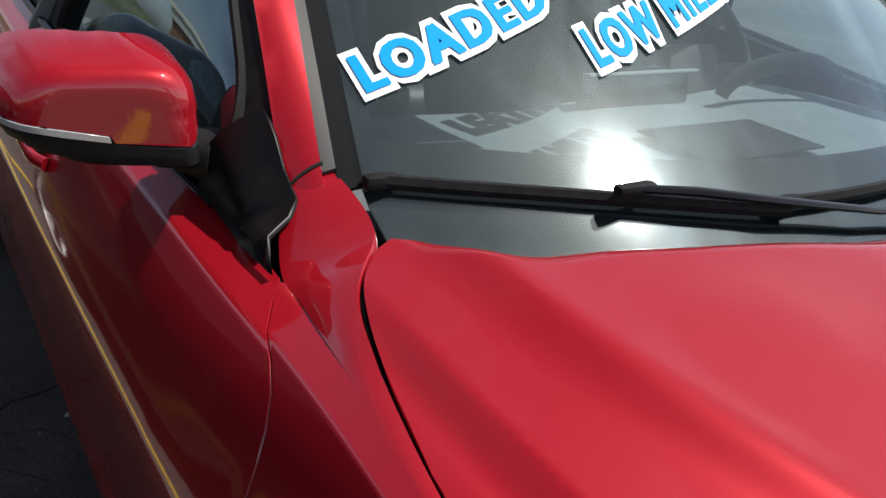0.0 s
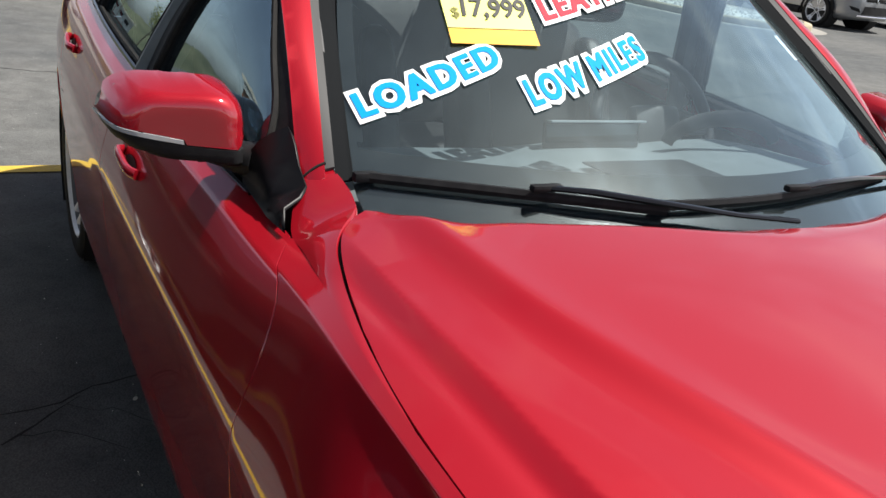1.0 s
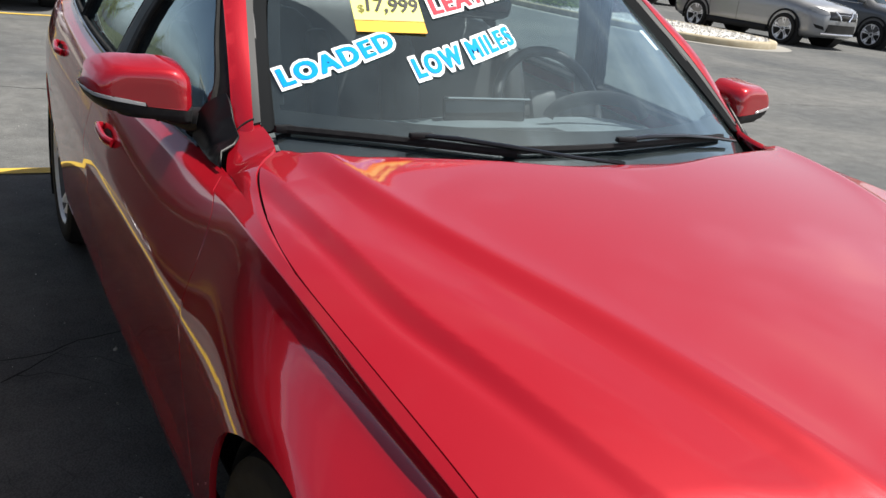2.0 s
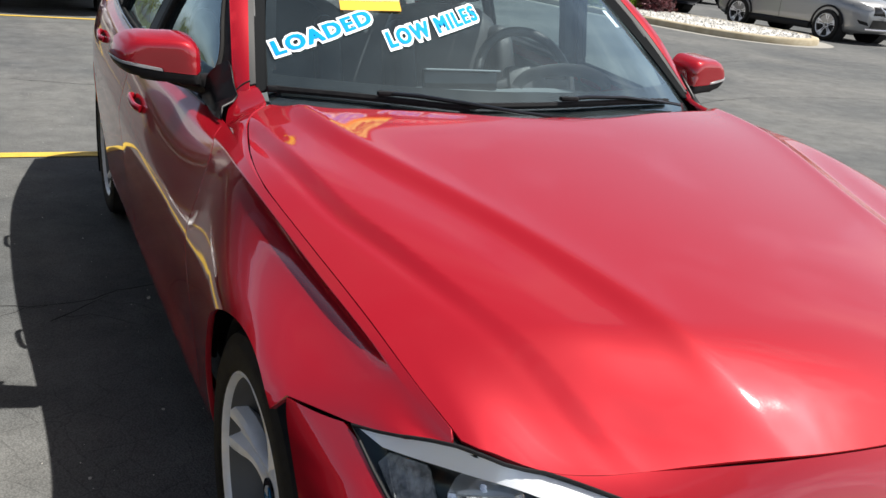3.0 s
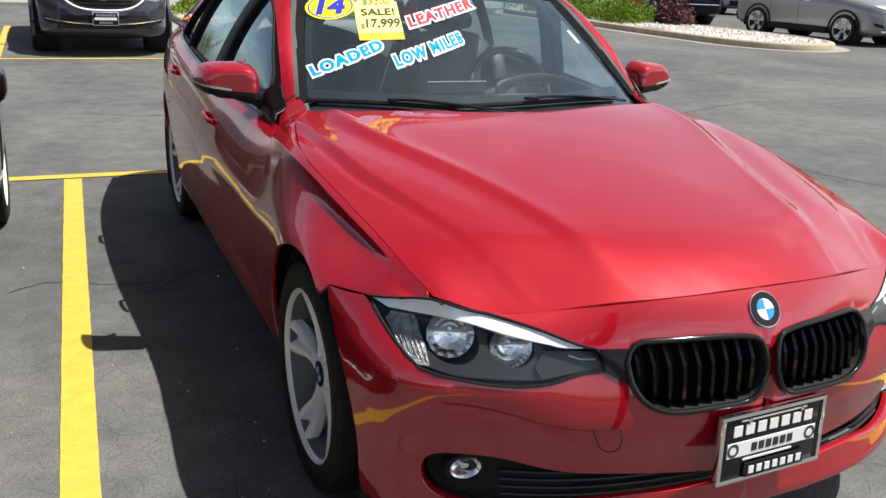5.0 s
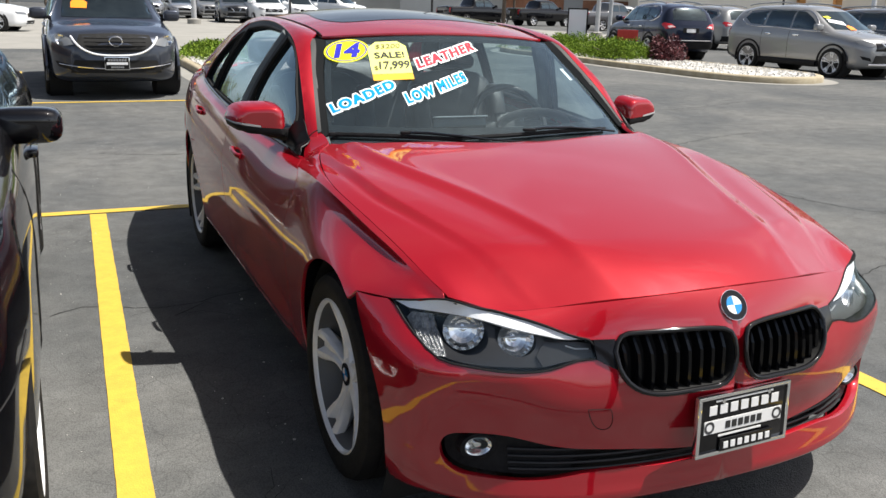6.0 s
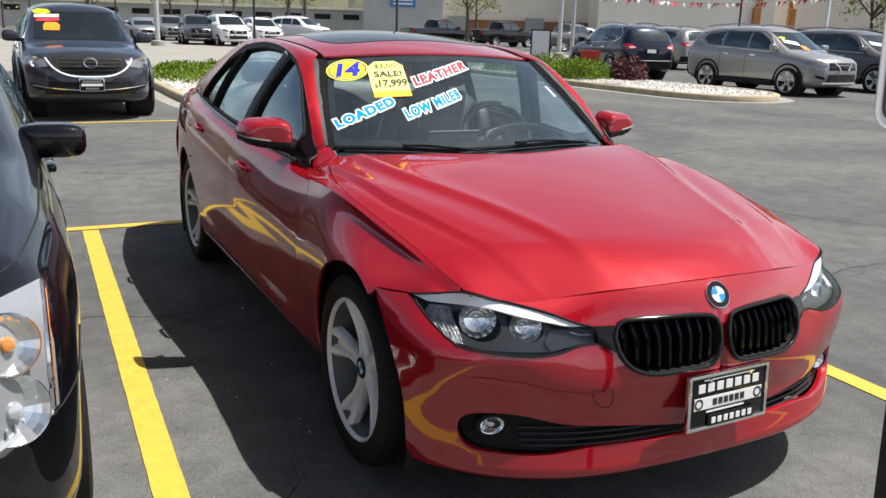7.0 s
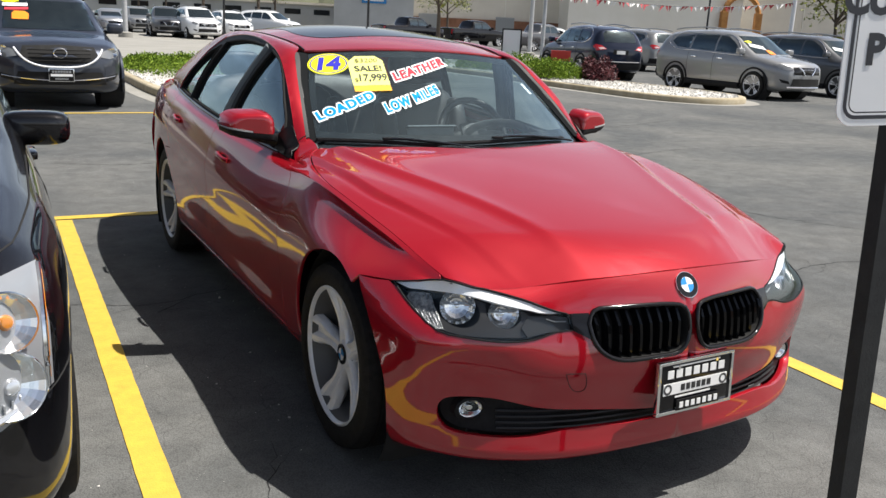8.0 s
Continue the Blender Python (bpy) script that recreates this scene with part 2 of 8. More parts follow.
class Spline:
    """A natural cubic curve through values at knots."""

    def __init__(self, knots, values=None):
        self.t = np.array(knots, float)
        n = len(self.t)
        h = np.diff(self.t)
        a = np.zeros((n, n))
        r = np.zeros((n, n))
        a[0, 0] = a[-1, -1] = 1
        for i in range(1, n - 1):
            a[i, i - 1], a[i, i], a[i, i + 1] = h[i - 1], 2 * (h[i - 1] + h[i]), h[i]
            r[i, i - 1], r[i, i], r[i, i + 1] = 6 / h[i - 1], -6 / h[i - 1] - 6 / h[i], 6 / h[i]
        self.m, self.h = np.linalg.solve(a, r), h
        self.v = None if values is None else np.array(values, float)

    def basis(self, x):
        x = np.asarray(x, float)
        xc = np.clip(x, self.t[0], self.t[-1])
        i = np.clip(np.searchsorted(self.t, xc, side="right") - 1, 0, len(self.t) - 2)
        h = self.h[i]
        u, w = (self.t[i + 1] - xc) / h, (xc - self.t[i]) / h
        rows = np.arange(len(xc))
        e = np.zeros((len(xc), len(self.t)))
        e[rows, i] += u
        e[rows, i + 1] += w
        e += ((u ** 3 - u) * h * h / 6)[:, None] * self.m[i] + ((w ** 3 - w) * h * h / 6)[:, None] * self.m[i + 1]
        over = x - xc
        if np.any(over):
            slope = np.zeros_like(e)
            slope[rows, i] -= 1 / h
            slope[rows, i + 1] += 1 / h
            slope += (-(3 * u ** 2 - 1) * h / 6)[:, None] * self.m[i] + ((3 * w ** 2 - 1) * h / 6)[:, None] * self.m[i + 1]
            e += over[:, None] * slope
        return e

    def __call__(self, x):
        x = np.asarray(x, float)
        y = self.basis(np.atleast_1d(x)) @ self.v
        return y if x.ndim else y[0]


def curve(*points):
    """A smooth curve through (t, value...) points, as a function of t."""
    p = np.array(points, float)
    return Spline(p[:, 0], p[:, 1] if p.shape[1] == 2 else p[:, 1:])


def smooth_line(points, step=0.012, closed=False, sharp=()):
    """Points along a smooth line through the given ones; a corner stays at each index named in sharp."""
    p = [np.array(q, float) for q in points]
    if closed:
        p = p + [p[0]]
    cuts = sorted({0, len(p) - 1, *sharp})
    out = []
    for a, b in zip(cuts, cuts[1:]):
        q = np.array(p[a:b + 1])
        d = np.concatenate([[0], np.cumsum(np.linalg.norm(np.diff(q, axis=0), axis=1))])
        s = np.linspace(0, d[-1], max(2, int(d[-1] / step) + 1))
        line = Spline(d, q)(s) if len(q) > 2 else q[0] + (q[1] - q[0]) * (s / d[-1])[:, None]
        out.extend(line[:-1])
    if not closed:
        out.append(p[-1])
    return np.array(out)


def inside(poly, pts):
    x, y = pts[:, 0], pts[:, 1]
    hit = np.zeros(len(pts), bool)
    a, b = poly, np.roll(poly, -1, axis=0)
    for (x0, y0), (x1, y1) in zip(a, b):
        if y0 == y1:
            continue
        cross = ((y0 > y) != (y1 > y)) & (x < (x1 - x0) * (y - y0) / (y1 - y0) + x0)
        hit ^= cross
    return hit


def shrink(loop, d):
    """The loop moved inwards by d."""
    p = np.asarray(loop, float)
    area = np.sum(p[:, 0] * np.roll(p[:, 1], -1) - np.roll(p[:, 0], -1) * p[:, 1])
    e = np.roll(p, -1, axis=0) - np.roll(p, 1, axis=0)
    n = np.stack([-e[:, 1], e[:, 0]], 1) * (1 if area > 0 else -1)
    return p + d * n / np.maximum(np.linalg.norm(n, axis=1), 1e-9)[:, None]


def region(loop, fn, step, holes=(), lift=0.0, side=1, rim=0.012, towards=None, gap=0.0, unit=(1.0, 1.0)):
    """Vertices, faces and normals of the part of a surface fn(u, v) inside a loop in its own plane, with holes, with its edge turned in by rim.
    side: 1 or -1 mirrors it in x. towards: a point from which the surface faces away. unit: metres in one step of u and of v."""
    k = np.array(unit)
    loops = [shrink(np.asarray(loop, float) * k, gap)] + [shrink(np.asarray(h, float) * k, -gap) for h in holes]
    lo, hi = loops[0].min(0), loops[0].max(0)
    gx, gy = np.meshgrid(np.arange(lo[0] + step / 2, hi[0], step), np.arange(lo[1] + step / 2, hi[1], step))
    gx = gx + (np.arange(gx.shape[0]) % 2)[:, None] * step / 2
    g = np.stack([gx.ravel(), gy.ravel()], 1)
    keep = inside(loops[0], g)
    for h in loops[1:]:
        keep &= ~inside(h, g)
    g = g[keep]
    ring = np.concatenate(loops)
    if len(g):
        near = np.min(np.linalg.norm(g[:, None, :] - ring[None, :, :], axis=2), axis=1)
        g = g[near > step * 0.42]
    pts = np.concatenate([ring, g])
    edges, start = [], 0
    for l in loops:
        n = len(l)
        edges += [(start + i, start + (i + 1) % n) for i in range(n)]
        start += n
    vv, ee, ff, ov, oe, of = delaunay_2d_cdt([Vector(p) for p in pts], edges, [], 0, 1e-7)
    flat = np.array([(v.x, v.y) for v in vv])
    uv = flat / k
    mid = np.array([flat[list(t)].mean(0) for t in ff])
    ok = inside(loops[0], mid)
    for h in loops[1:]:
        ok &= ~inside(h, mid)
    f = [tuple(t) for t, good in zip(ff, ok) if good]
    e = 1e-3 * np.min(k ** -1.0)
    P = fn(uv[:, 0], uv[:, 1])
    du = fn(uv[:, 0] + e, uv[:, 1]) - fn(uv[:, 0] - e, uv[:, 1])
    dv = fn(uv[:, 0], uv[:, 1] + e) - fn(uv[:, 0], uv[:, 1] - e)
    N = np.cross(du, dv)
    N /= np.maximum(np.linalg.norm(N, axis=1), 1e-12)[:, None]
    c = np.array(towards if towards is not None else (0, 1.4, 0.45))
    if np.sum(np.einsum("ij,ij->i", N, P - c)) < 0:
        N = -N
    a, b, d = P[[t[0] for t in f]], P[[t[1] for t in f]], P[[t[2] for t in f]]
    turn = np.einsum("ij,ij->i", np.cross(b - a, d - a), N[[t[0] for t in f]]) < 0
    f = [t[::-1] if w else t for t, w in zip(f, turn)]
    P = P + N * lift
    if rim:
        count = {}
        for t in f:
            for i in range(3):
                count[(t[i], t[(i + 1) % 3])] = 1
        n0 = len(P)
        border = [(i, j) for i, j in count if (j, i) not in count]
        ids = sorted({i for e2 in border for i in e2})
        at = {v: q for q, v in enumerate(ids)}
        mid = P[ids].mean(0)
        top, low = P[ids], P[ids] - N[ids] * rim
        out = np.zeros((len(ids), 3))
        for i, j in border:
            w = np.cross(P[j] - P[i], N[i])
            w /= max(np.linalg.norm(w), 1e-9)
            out[at[i]] += w
            out[at[j]] += w
        out /= np.maximum(np.linalg.norm(out, axis=1), 1e-9)[:, None]
        m = len(ids)
        P = np.concatenate([P, top, low])
        N = np.concatenate([N, out * 0.8 + N[ids] * 0.6, out])
        f = f + [(n0 + at[j], n0 + at[i], n0 + m + at[i], n0 + m + at[j]) for i, j in border]
    if side < 0:
        P, N, f = P * (-1, 1, 1), N * (-1, 1, 1), [t[::-1] for t in f]
    return P, f, N


def joined(*pieces):
    P, f, N, n = [], [], [], 0
    for p, g, q in pieces:
        P.append(p)
        N.append(q)
        f += [tuple(i + n for i in t) for t in g]
        n += len(p)
    return np.concatenate(P), f, np.concatenate(N)


def sheet(name, piece, mat, parent, label=""):
    return hang(name, mesh_from(name, piece[0], piece[1], mat, piece[2]), parent, label)


def lettering(text, size, bold=0.0, shear=0.0, space=1.0):
    """A flat mesh of a word, centred, as vertices in a plane and faces."""
    c = bpy.data.curves.new("word", "FONT")
    c.body, c.size, c.offset, c.shear, c.space_character = text, size, bold, shear, space
    c.align_x, c.align_y, c.resolution_u = "CENTER", "CENTER", 3
    ob = new("word", c)
    me = bpy.data.meshes.new_from_object(ob.evaluated_get(bpy.context.evaluated_depsgraph_get()))
    v = np.array([tuple(p.co) for p in me.vertices])
    f = [tuple(p.vertices) for p in me.polygons]
    bpy.data.objects.remove(ob)
    bpy.data.curves.remove(c)
    bpy.data.meshes.remove(me)
    return v, f


# ---- ground ----
ASPHALT = material("asphalt", (0.06, 0.06, 0.06), 0.85, 0.0, Specular_IOR_Level=0.2)


def asphalt_nodes(m):
    p = m.node_tree.nodes["Principled BSDF"]
    co = coords(m)
    big = node(m, "ShaderNodeTexNoise", Scale=0.35, Detail=7.0, Roughness=0.65, Distortion=0.6)
    mid = node(m, "ShaderNodeTexNoise", Scale=5.0, Detail=8.0, Roughness=0.7)
    grit = node(m, "ShaderNodeTexVoronoi", Scale=170.0)
    for n in (big, mid, grit):
        link(m, co, n.inputs["Vector"])
    r1 = m.node_tree.nodes.new("ShaderNodeValToRGB")
    r1.color_ramp.elements[0].position, r1.color_ramp.elements[1].position = 0.36, 0.66
    r1.color_ramp.elements[0].color, r1.color_ramp.elements[1].color = (0.084, 0.089, 0.091, 1), (0.152, 0.152, 0.145, 1)
    link(m, big.outputs["Fac"], r1.inputs["Fac"])
    r2 = node(m, "ShaderNodeMapRange", From_Min=0.3, From_Max=0.75, To_Min=0.72, To_Max=1.25)
    link(m, mid.outputs["Fac"], r2.inputs["Value"])
    r3 = node(m, "ShaderNodeMapRange", From_Min=0.0, From_Max=0.8, To_Min=1.2, To_Max=0.75)
    link(m, grit.outputs["Distance"], r3.inputs["Value"])
    mul = m.node_tree.nodes.new("ShaderNodeMath")
    mul.operation = "MULTIPLY"
    link(m, r2.outputs[0], mul.inputs[0])
    link(m, r3.outputs[0], mul.inputs[1])
    # fine crazing
    warp = node(m, "ShaderNodeTexNoise", Scale=3.0, Detail=4.0)
    link(m, co, warp.inputs["Vector"])
    mixv = m.node_tree.nodes.new("ShaderNodeMix")
    mixv.data_type = "VECTOR"
    mixv.inputs["Factor"].default_value = 0.12
    link(m, co, mixv.inputs[4])
    link(m, warp.outputs["Color"], mixv.inputs[5])
    craze = node(m, "ShaderNodeTexVoronoi", Scale=9.0)
    craze.feature = "DISTANCE_TO_EDGE"
    link(m, mixv.outputs[1], craze.inputs["Vector"])
    where = node(m, "ShaderNodeTexNoise", Scale=0.8, Detail=3.0)
    link(m, co, where.inputs["Vector"])
    wr = node(m, "ShaderNodeMapRange", From_Min=0.45, From_Max=0.62, To_Min=0.0, To_Max=0.016)
    link(m, where.outputs["Fac"], wr.inputs["Value"])
    less = m.node_tree.nodes.new("ShaderNodeMath")
    less.operation = "LESS_THAN"
    link(m, craze.outputs["Distance"], less.inputs[0])
    link(m, wr.outputs[0], less.inputs[1])
    c1 = node(m, "ShaderNodeMapRange", To_Min=1.0, To_Max=0.78)
    link(m, less.outputs[0], c1.inputs["Value"])
    mul2 = m.node_tree.nodes.new("ShaderNodeMath")
    mul2.operation = "MULTIPLY"
    link(m, mul.outputs[0], mul2.inputs[0])
    link(m, c1.outputs[0], mul2.inputs[1])
    mc = m.node_tree.nodes.new("ShaderNodeMix")
    mc.data_type, mc.blend_type = "RGBA", "MULTIPLY"
    mc.inputs["Factor"].default_value = 1.0
    link(m, r1.outputs["Color"], mc.inputs[6])
    link(m, mul2.outputs[0], mc.inputs[7])
    link(m, mc.outputs[2], p.inputs["Base Color"])
    b = node(m, "ShaderNodeBump", Strength=0.6, Distance=0.004)
    link(m, grit.outputs["Distance"], b.inputs["Height"])
    link(m, b.outputs["Normal"], p.inputs["Normal"])


asphalt_nodes(ASPHALT)
YELLOW_PAINT = material("road_paint_yellow", (0.72, 0.50, 0.03), 0.7)


def worn_paint(m, light, dark, worn):
    p = m.node_tree.nodes["Principled BSDF"]
    co = coords(m)
    a = node(m, "ShaderNodeTexNoise", Scale=14.0, Detail=8.0, Roughness=0.75)
    b = node(m, "ShaderNodeTexNoise", Scale=2.5, Detail=4.0)
    g = node(m, "ShaderNodeTexVoronoi", Scale=170.0)
    for n in (a, b, g):
        link(m, co, n.inputs["Vector"])
    r = m.node_tree.nodes.new("ShaderNodeValToRGB")
    r.color_ramp.elements[0].position, r.color_ramp.elements[0].color = 0.29, (*worn, 1)
    r.color_ramp.elements[1].position, r.color_ramp.elements[1].color = 0.335, (*dark, 1)
    e = r.color_ramp.elements.new(0.62)
    e.color = (*light, 1)
    link(m, a.outputs["Fac"], r.inputs["Fac"])
    link(m, r.outputs["Color"], p.inputs["Base Color"])
    bump = node(m, "ShaderNodeBump", Strength=0.35, Distance=0.003)
    link(m, g.outputs["Distance"], bump.inputs["Height"])
    link(m, bump.outputs["Normal"], p.inputs["Normal"])


worn_paint(YELLOW_PAINT, (0.56, 0.385, 0.045), (0.46, 0.31, 0.04), (0.12, 0.10, 0.06))
gb = bmesh.new()
bmesh.ops.create_grid(gb, x_segments=60, y_segments=60, size=600)
part("ground", gb, ASPHALT, None)
ground = tagged(bpy.data.objects["ground"], "dark patched asphalt of a car lot with fine cracks", "ground", kind="structure")


def stripe(a, b, width, z=0.004):
    """A painted line with slightly wavy edges."""
    a, b = Vector((*a, 0)), Vector((*b, 0))
    d = (b - a).normalized()
    n = Vector((-d.y, d.x, 0))
    steps = max(2, int((b - a).length / 0.06))
    bm = bmesh.new()
    rows = []
    for i in range(steps + 1):
        p = a + (b - a) * (i / steps)
        e1 = 0.002 * noise.noise(p * 7.0) + 0.002 * noise.noise(p * 31.0)
        e2 = 0.002 * noise.noise(p * 7.0 + Vector((9, 0, 0))) + 0.002 * noise.noise(p * 31.0 + Vector((5, 0, 0)))
        rows.append((bm.verts.new(p + n * (width / 2 + e1) + Vector((0, 0, z))), bm.verts.new(p - n * (width / 2 + e2) + Vector((0, 0, z)))))
    for (p, q), (r, s) in zip(rows, rows[1:]):
        bm.faces.new((p, q, s, r))
    bmesh.ops.recalc_face_normals(bm, faces=bm.faces)
    if bm.faces[:][0].normal.z < 0:
        bmesh.ops.reverse_faces(bm, faces=bm.faces)
    ob = part("parking_line", bm, YELLOW_PAINT, None)
    return tagged(ob, "worn yellow painted parking bay line on asphalt", "parking line", "parking bay lines", "structure")


stripe((-1.475, -.5), (-1.356, 3.80), 0.105)
stripe((-1.51, -2.2), (-1.475, -.5), 0.105)
stripe((1.36, -2.4), (1.46, 3.80), 0.105)
stripe((-9.0, 3.90), (1.42, 3.862), 0.10, 0.006)
stripe((-9.0, 10.46), (1.0, 10.60), 0.10, 0.006)
stripe((-4.25, -2.4), (-4.1, 3.80), 0.105)
stripe((-2.05, 10.65), (-2.05, 15.8), 0.10)


# long cracks, small stones and leaf litter on the asphalt
CRACK = material("crack_dark", (0.012, 0.012, 0.012), 0.95)
STONE = material("small_stone", (0.55, 0.53, 0.49), 0.8)
mottled(STONE, 40, (0.40, 0.38, 0.35), (0.68, 0.66, 0.62))


def crack(points, width, seed):
    """A wandering crack along a line, with short side branches."""
    rng = np.random.default_rng(seed)
    bm = bmesh.new()

    def run(line, w0, w1):
        rows = []
        for i, p in enumerate(line):
            a, b = line[max(0, i - 1)], line[min(len(line) - 1, i + 1)]
            d = (b - a) / max(1e-6, np.linalg.norm(b - a))
            n = np.array((-d[1], d[0]))
            w = (w0 + (w1 - w0) * i / (len(line) - 1)) * rng.uniform(.35, 1.2) / 2
            rows.append([bm.verts.new((*(p + n * w), .0015)), bm.verts.new((*(p - n * w), .0015))])
        for u, v in zip(rows, rows[1:]):
            bm.faces.new((u[1], v[1], v[0], u[0]))
    base = np.array(smooth_line(points, .05))
    line = base + np.cumsum(rng.normal(0, .006, base.shape), axis=0) * .6 + rng.normal(0, .008, base.shape)
    run(line, width, width * .6)
    for _ in range(max(2, len(line) // 9)):
        i = rng.integers(1, len(line) - 1)
        a = rng.uniform(0, 2 * math.pi)
        steps = np.cumsum(np.stack([np.cos(a + rng.normal(0, .5, 7)), np.sin(a + rng.normal(0, .5, 7))], 1) * rng.uniform(.02, .06), axis=0)
        run(np.concatenate([[line[i]], line[i] + steps]), width * .5, width * .1)
    bmesh.ops.recalc_face_normals(bm, faces=bm.faces)
    return tagged(part("asphalt_crack", bm, CRACK, None), "dark branching crack in the asphalt", "crack", "asphalt cracks", "structure")


crack([(-1.68, 1.79), (-1.54, 1.87), (-1.37, 1.81), (-1.15, 1.75), (-1.03, 1.76), (-.88, 1.84), (-.70, 1.88)], .011, 1)
crack([(-1.14, 1.62), (-1.04, 1.72), (-.95, 1.80)], .009, 2)
crack([(3.85, 3.3), (3.94, 3.04), (4.0, 2.6), (4.3, 2.04), (4.9, 1.2)], .014, 3)
crack([(3.2, 4.7), (4.24, 5.12), (6.37, 5.94), (9.07, 5.89)], .016, 4)
crack([(-1.2, 6.3), (-.5, 6.1), (.1, 6.5), (.4, 7.2), (-.2, 7.6)], .016, 5)
crack([(2.3, .8), (3.2, 1.1), (4.4, .7), (5.6, 1.2)], .010, 6)
crack([(-1.1, -1.9), (-.9, -1.2), (-1.15, -.5), (-1.0, .1)], .006, 7)
crack([(5.0, 9.0), (7.0, 8.4), (9.5, 9.2), (13, 8.8)], .02, 8)


def stone(x, y, r, seed):
    rng = np.random.default_rng(seed)
    bm = bmesh.new()
    bmesh.ops.create_icosphere(bm, subdivisions=2, radius=1)
    for v in bm.verts:
        v.co *= 1 + .22 * noise.noise(v.co * 1.3 + Vector((seed, 0, 0)))
    bmesh.ops.transform(bm, matrix=Matrix.Translation((x, y, r * .5)) @ Matrix.Rotation(rng.uniform(0, 6), 4, "Z") @ Matrix.Diagonal((r, r * rng.uniform(.6, 1), r * .62, 1)), verts=bm.verts)
    return tagged(part("pebble", bm, STONE, None, smooth=True), "small pale pebble lying on asphalt", "pebble", "pebbles on the asphalt")


rng_s = np.random.default_rng(5)
for i, (x, y, r) in enumerate([(-.803, 1.737, .008), (-.876, .928, .005)] + [(rng_s.uniform(-1.9, -.75), rng_s.uniform(-1.6, 3.4), rng_s.uniform(.002, .0055)) for _ in range(22)]):
    stone(x, y, r, i)
grit_pts = rng_s.uniform((-3, -2.2), (-.4, 7), (900, 2))
gv, gf = [], []
for x, y in grit_pts:
    r = rng_s.uniform(.0008, .0028)
    a = rng_s.uniform(0, 6)
    k = len(gv)
    gv += [(x + r * math.cos(a + t), y + r * math.sin(a + t), .0006) for t in (0, 2.1, 4.2)] + [(x, y, r * 1.1)]
    gf += [(k, k + 1, k + 3), (k + 1, k + 2, k + 3), (k + 2, k, k + 3)]
tagged(new("grit", mesh_from("grit", np.array(gv), gf, STONE, smooth=False)), "scattered pale grit on the asphalt", "grit", kind="stuff")


# ---- the red sedan: its surfaces (right half, mirrored in x) ----
CAR = thing("red_sedan", "glossy red four-door sedan parked in a marked bay", "car", pose(0, -.010, -.004))

# front wrap: plan curves from the middle of the nose round to the wheel arch, from the lip up to the bonnet's edge
NOSE_ROWS = (
    ((0, -.710, .180), (.25, -.700, .178), (.44, -.660, .175), (.62, -.575, .175), (.730, -.475, .178), (.785, -.420, .180), (.810, -.375, .182)),
    ((0, -.775, .240), (.25, -.765, .240), (.46, -.725, .238), (.65, -.640, .238), (.775, -.540, .240), (.825, -.470, .240), (.845, -.415, .240)),
    ((0, -.775, .360), (.25, -.757, .360), (.45, -.710, .360), (.63, -.630, .360), (.778, -.540, .360), (.836, -.470, .360), (.857, -.425, .360)),
    ((0, -.800, .480), (.25, -.782, .480), (.45, -.730, .480), (.64, -.645, .480), (.790, -.552, .480), (.848, -.460, .480), (.870, -.398, .480)),
    ((0, -.790, .600), (.25, -.765, .600), (.45, -.705, .600), (.64, -.635, .600), (.782, -.535, .600), (.848, -.415, .600), (.878, -.318, .600)),
    ((0, -.765, .672), (.25, -.728, .668), (.43, -.680, .664), (.63, -.605, .662), (.750, -.490, .662), (.828, -.382, .660), (.878, -.262, .660)),
    ((0, -.708, .757), (.25, -.685, .749), (.44, -.625, .727), (.62, -.558, .716), (.712, -.500, .732), (.811, -.352, .700), (.874, -.240, .692)),
)
NOSE = np.array(NOSE_ROWS)
NOSE_S = Spline(range(7))
NOSE_C = Spline(range(-2, 7))


def nose(c, r):
    c, r = np.atleast_1d(np.asarray(c, float)), np.atleast_1d(np.asarray(r, float))
    # the plan curves run on evenly across the middle of the car
    b = NOSE_C.basis(c)
    even, odd = b[:, 2:].copy(), b[:, 2:].copy()
    even[:, 1:3] += b[:, (1, 0)]
    odd[:, 1:3] -= b[:, (1, 0)]
    rows = NOSE_S.basis(r)
    p = np.stack([np.einsum("na,nb,ab->n", rows, e, NOSE[:, :, k]) for k, e in enumerate((odd, even, even))], 1)
    # the panel over the grilles leans back evenly from its edge with the grilles to the bonnet
    u = np.clip(r - 5, 0, 1)
    edges = [np.stack([np.einsum("nb,b->n", e, NOSE[row, :, k]) for k, e in enumerate((odd, even, even))], 1) for row in (5, 6)]
    even_panel = edges[0] + (edges[1] - edges[0]) * u[:, None] + (.020 * u * (1 - u))[:, None] * np.array((0, -.83, .55))
    p += (even_panel - p) * (np.clip((3.3 - c) / .9, 0, 1) * (r > 5))[:, None]
    # a ledge runs from the grille round to the wheel arch below the lamps
    ledge = np.clip(1 - np.abs(r - 3.7) / .75, 0, 1) ** 1.3 * np.clip((c - 1.9) / .8, 0, 1)
    p[:, 1] -= .011 * ledge
    p[:, 0] += .004 * ledge * np.clip((c - 3) / 2, 0, 1)
    # the lip stands out at the foot
    p[:, 1] -= .012 * np.clip(1 - np.abs(r - .8) / .45, 0, 1) * np.clip((5.6 - c) / .8, 0, 1)
    return p


cc, rr = np.meshgrid(np.linspace(0, 6, 61), np.linspace(0, 6, 61))
NOSE_GRID = nose(cc.ravel(), rr.ravel())[:, (0, 2)]


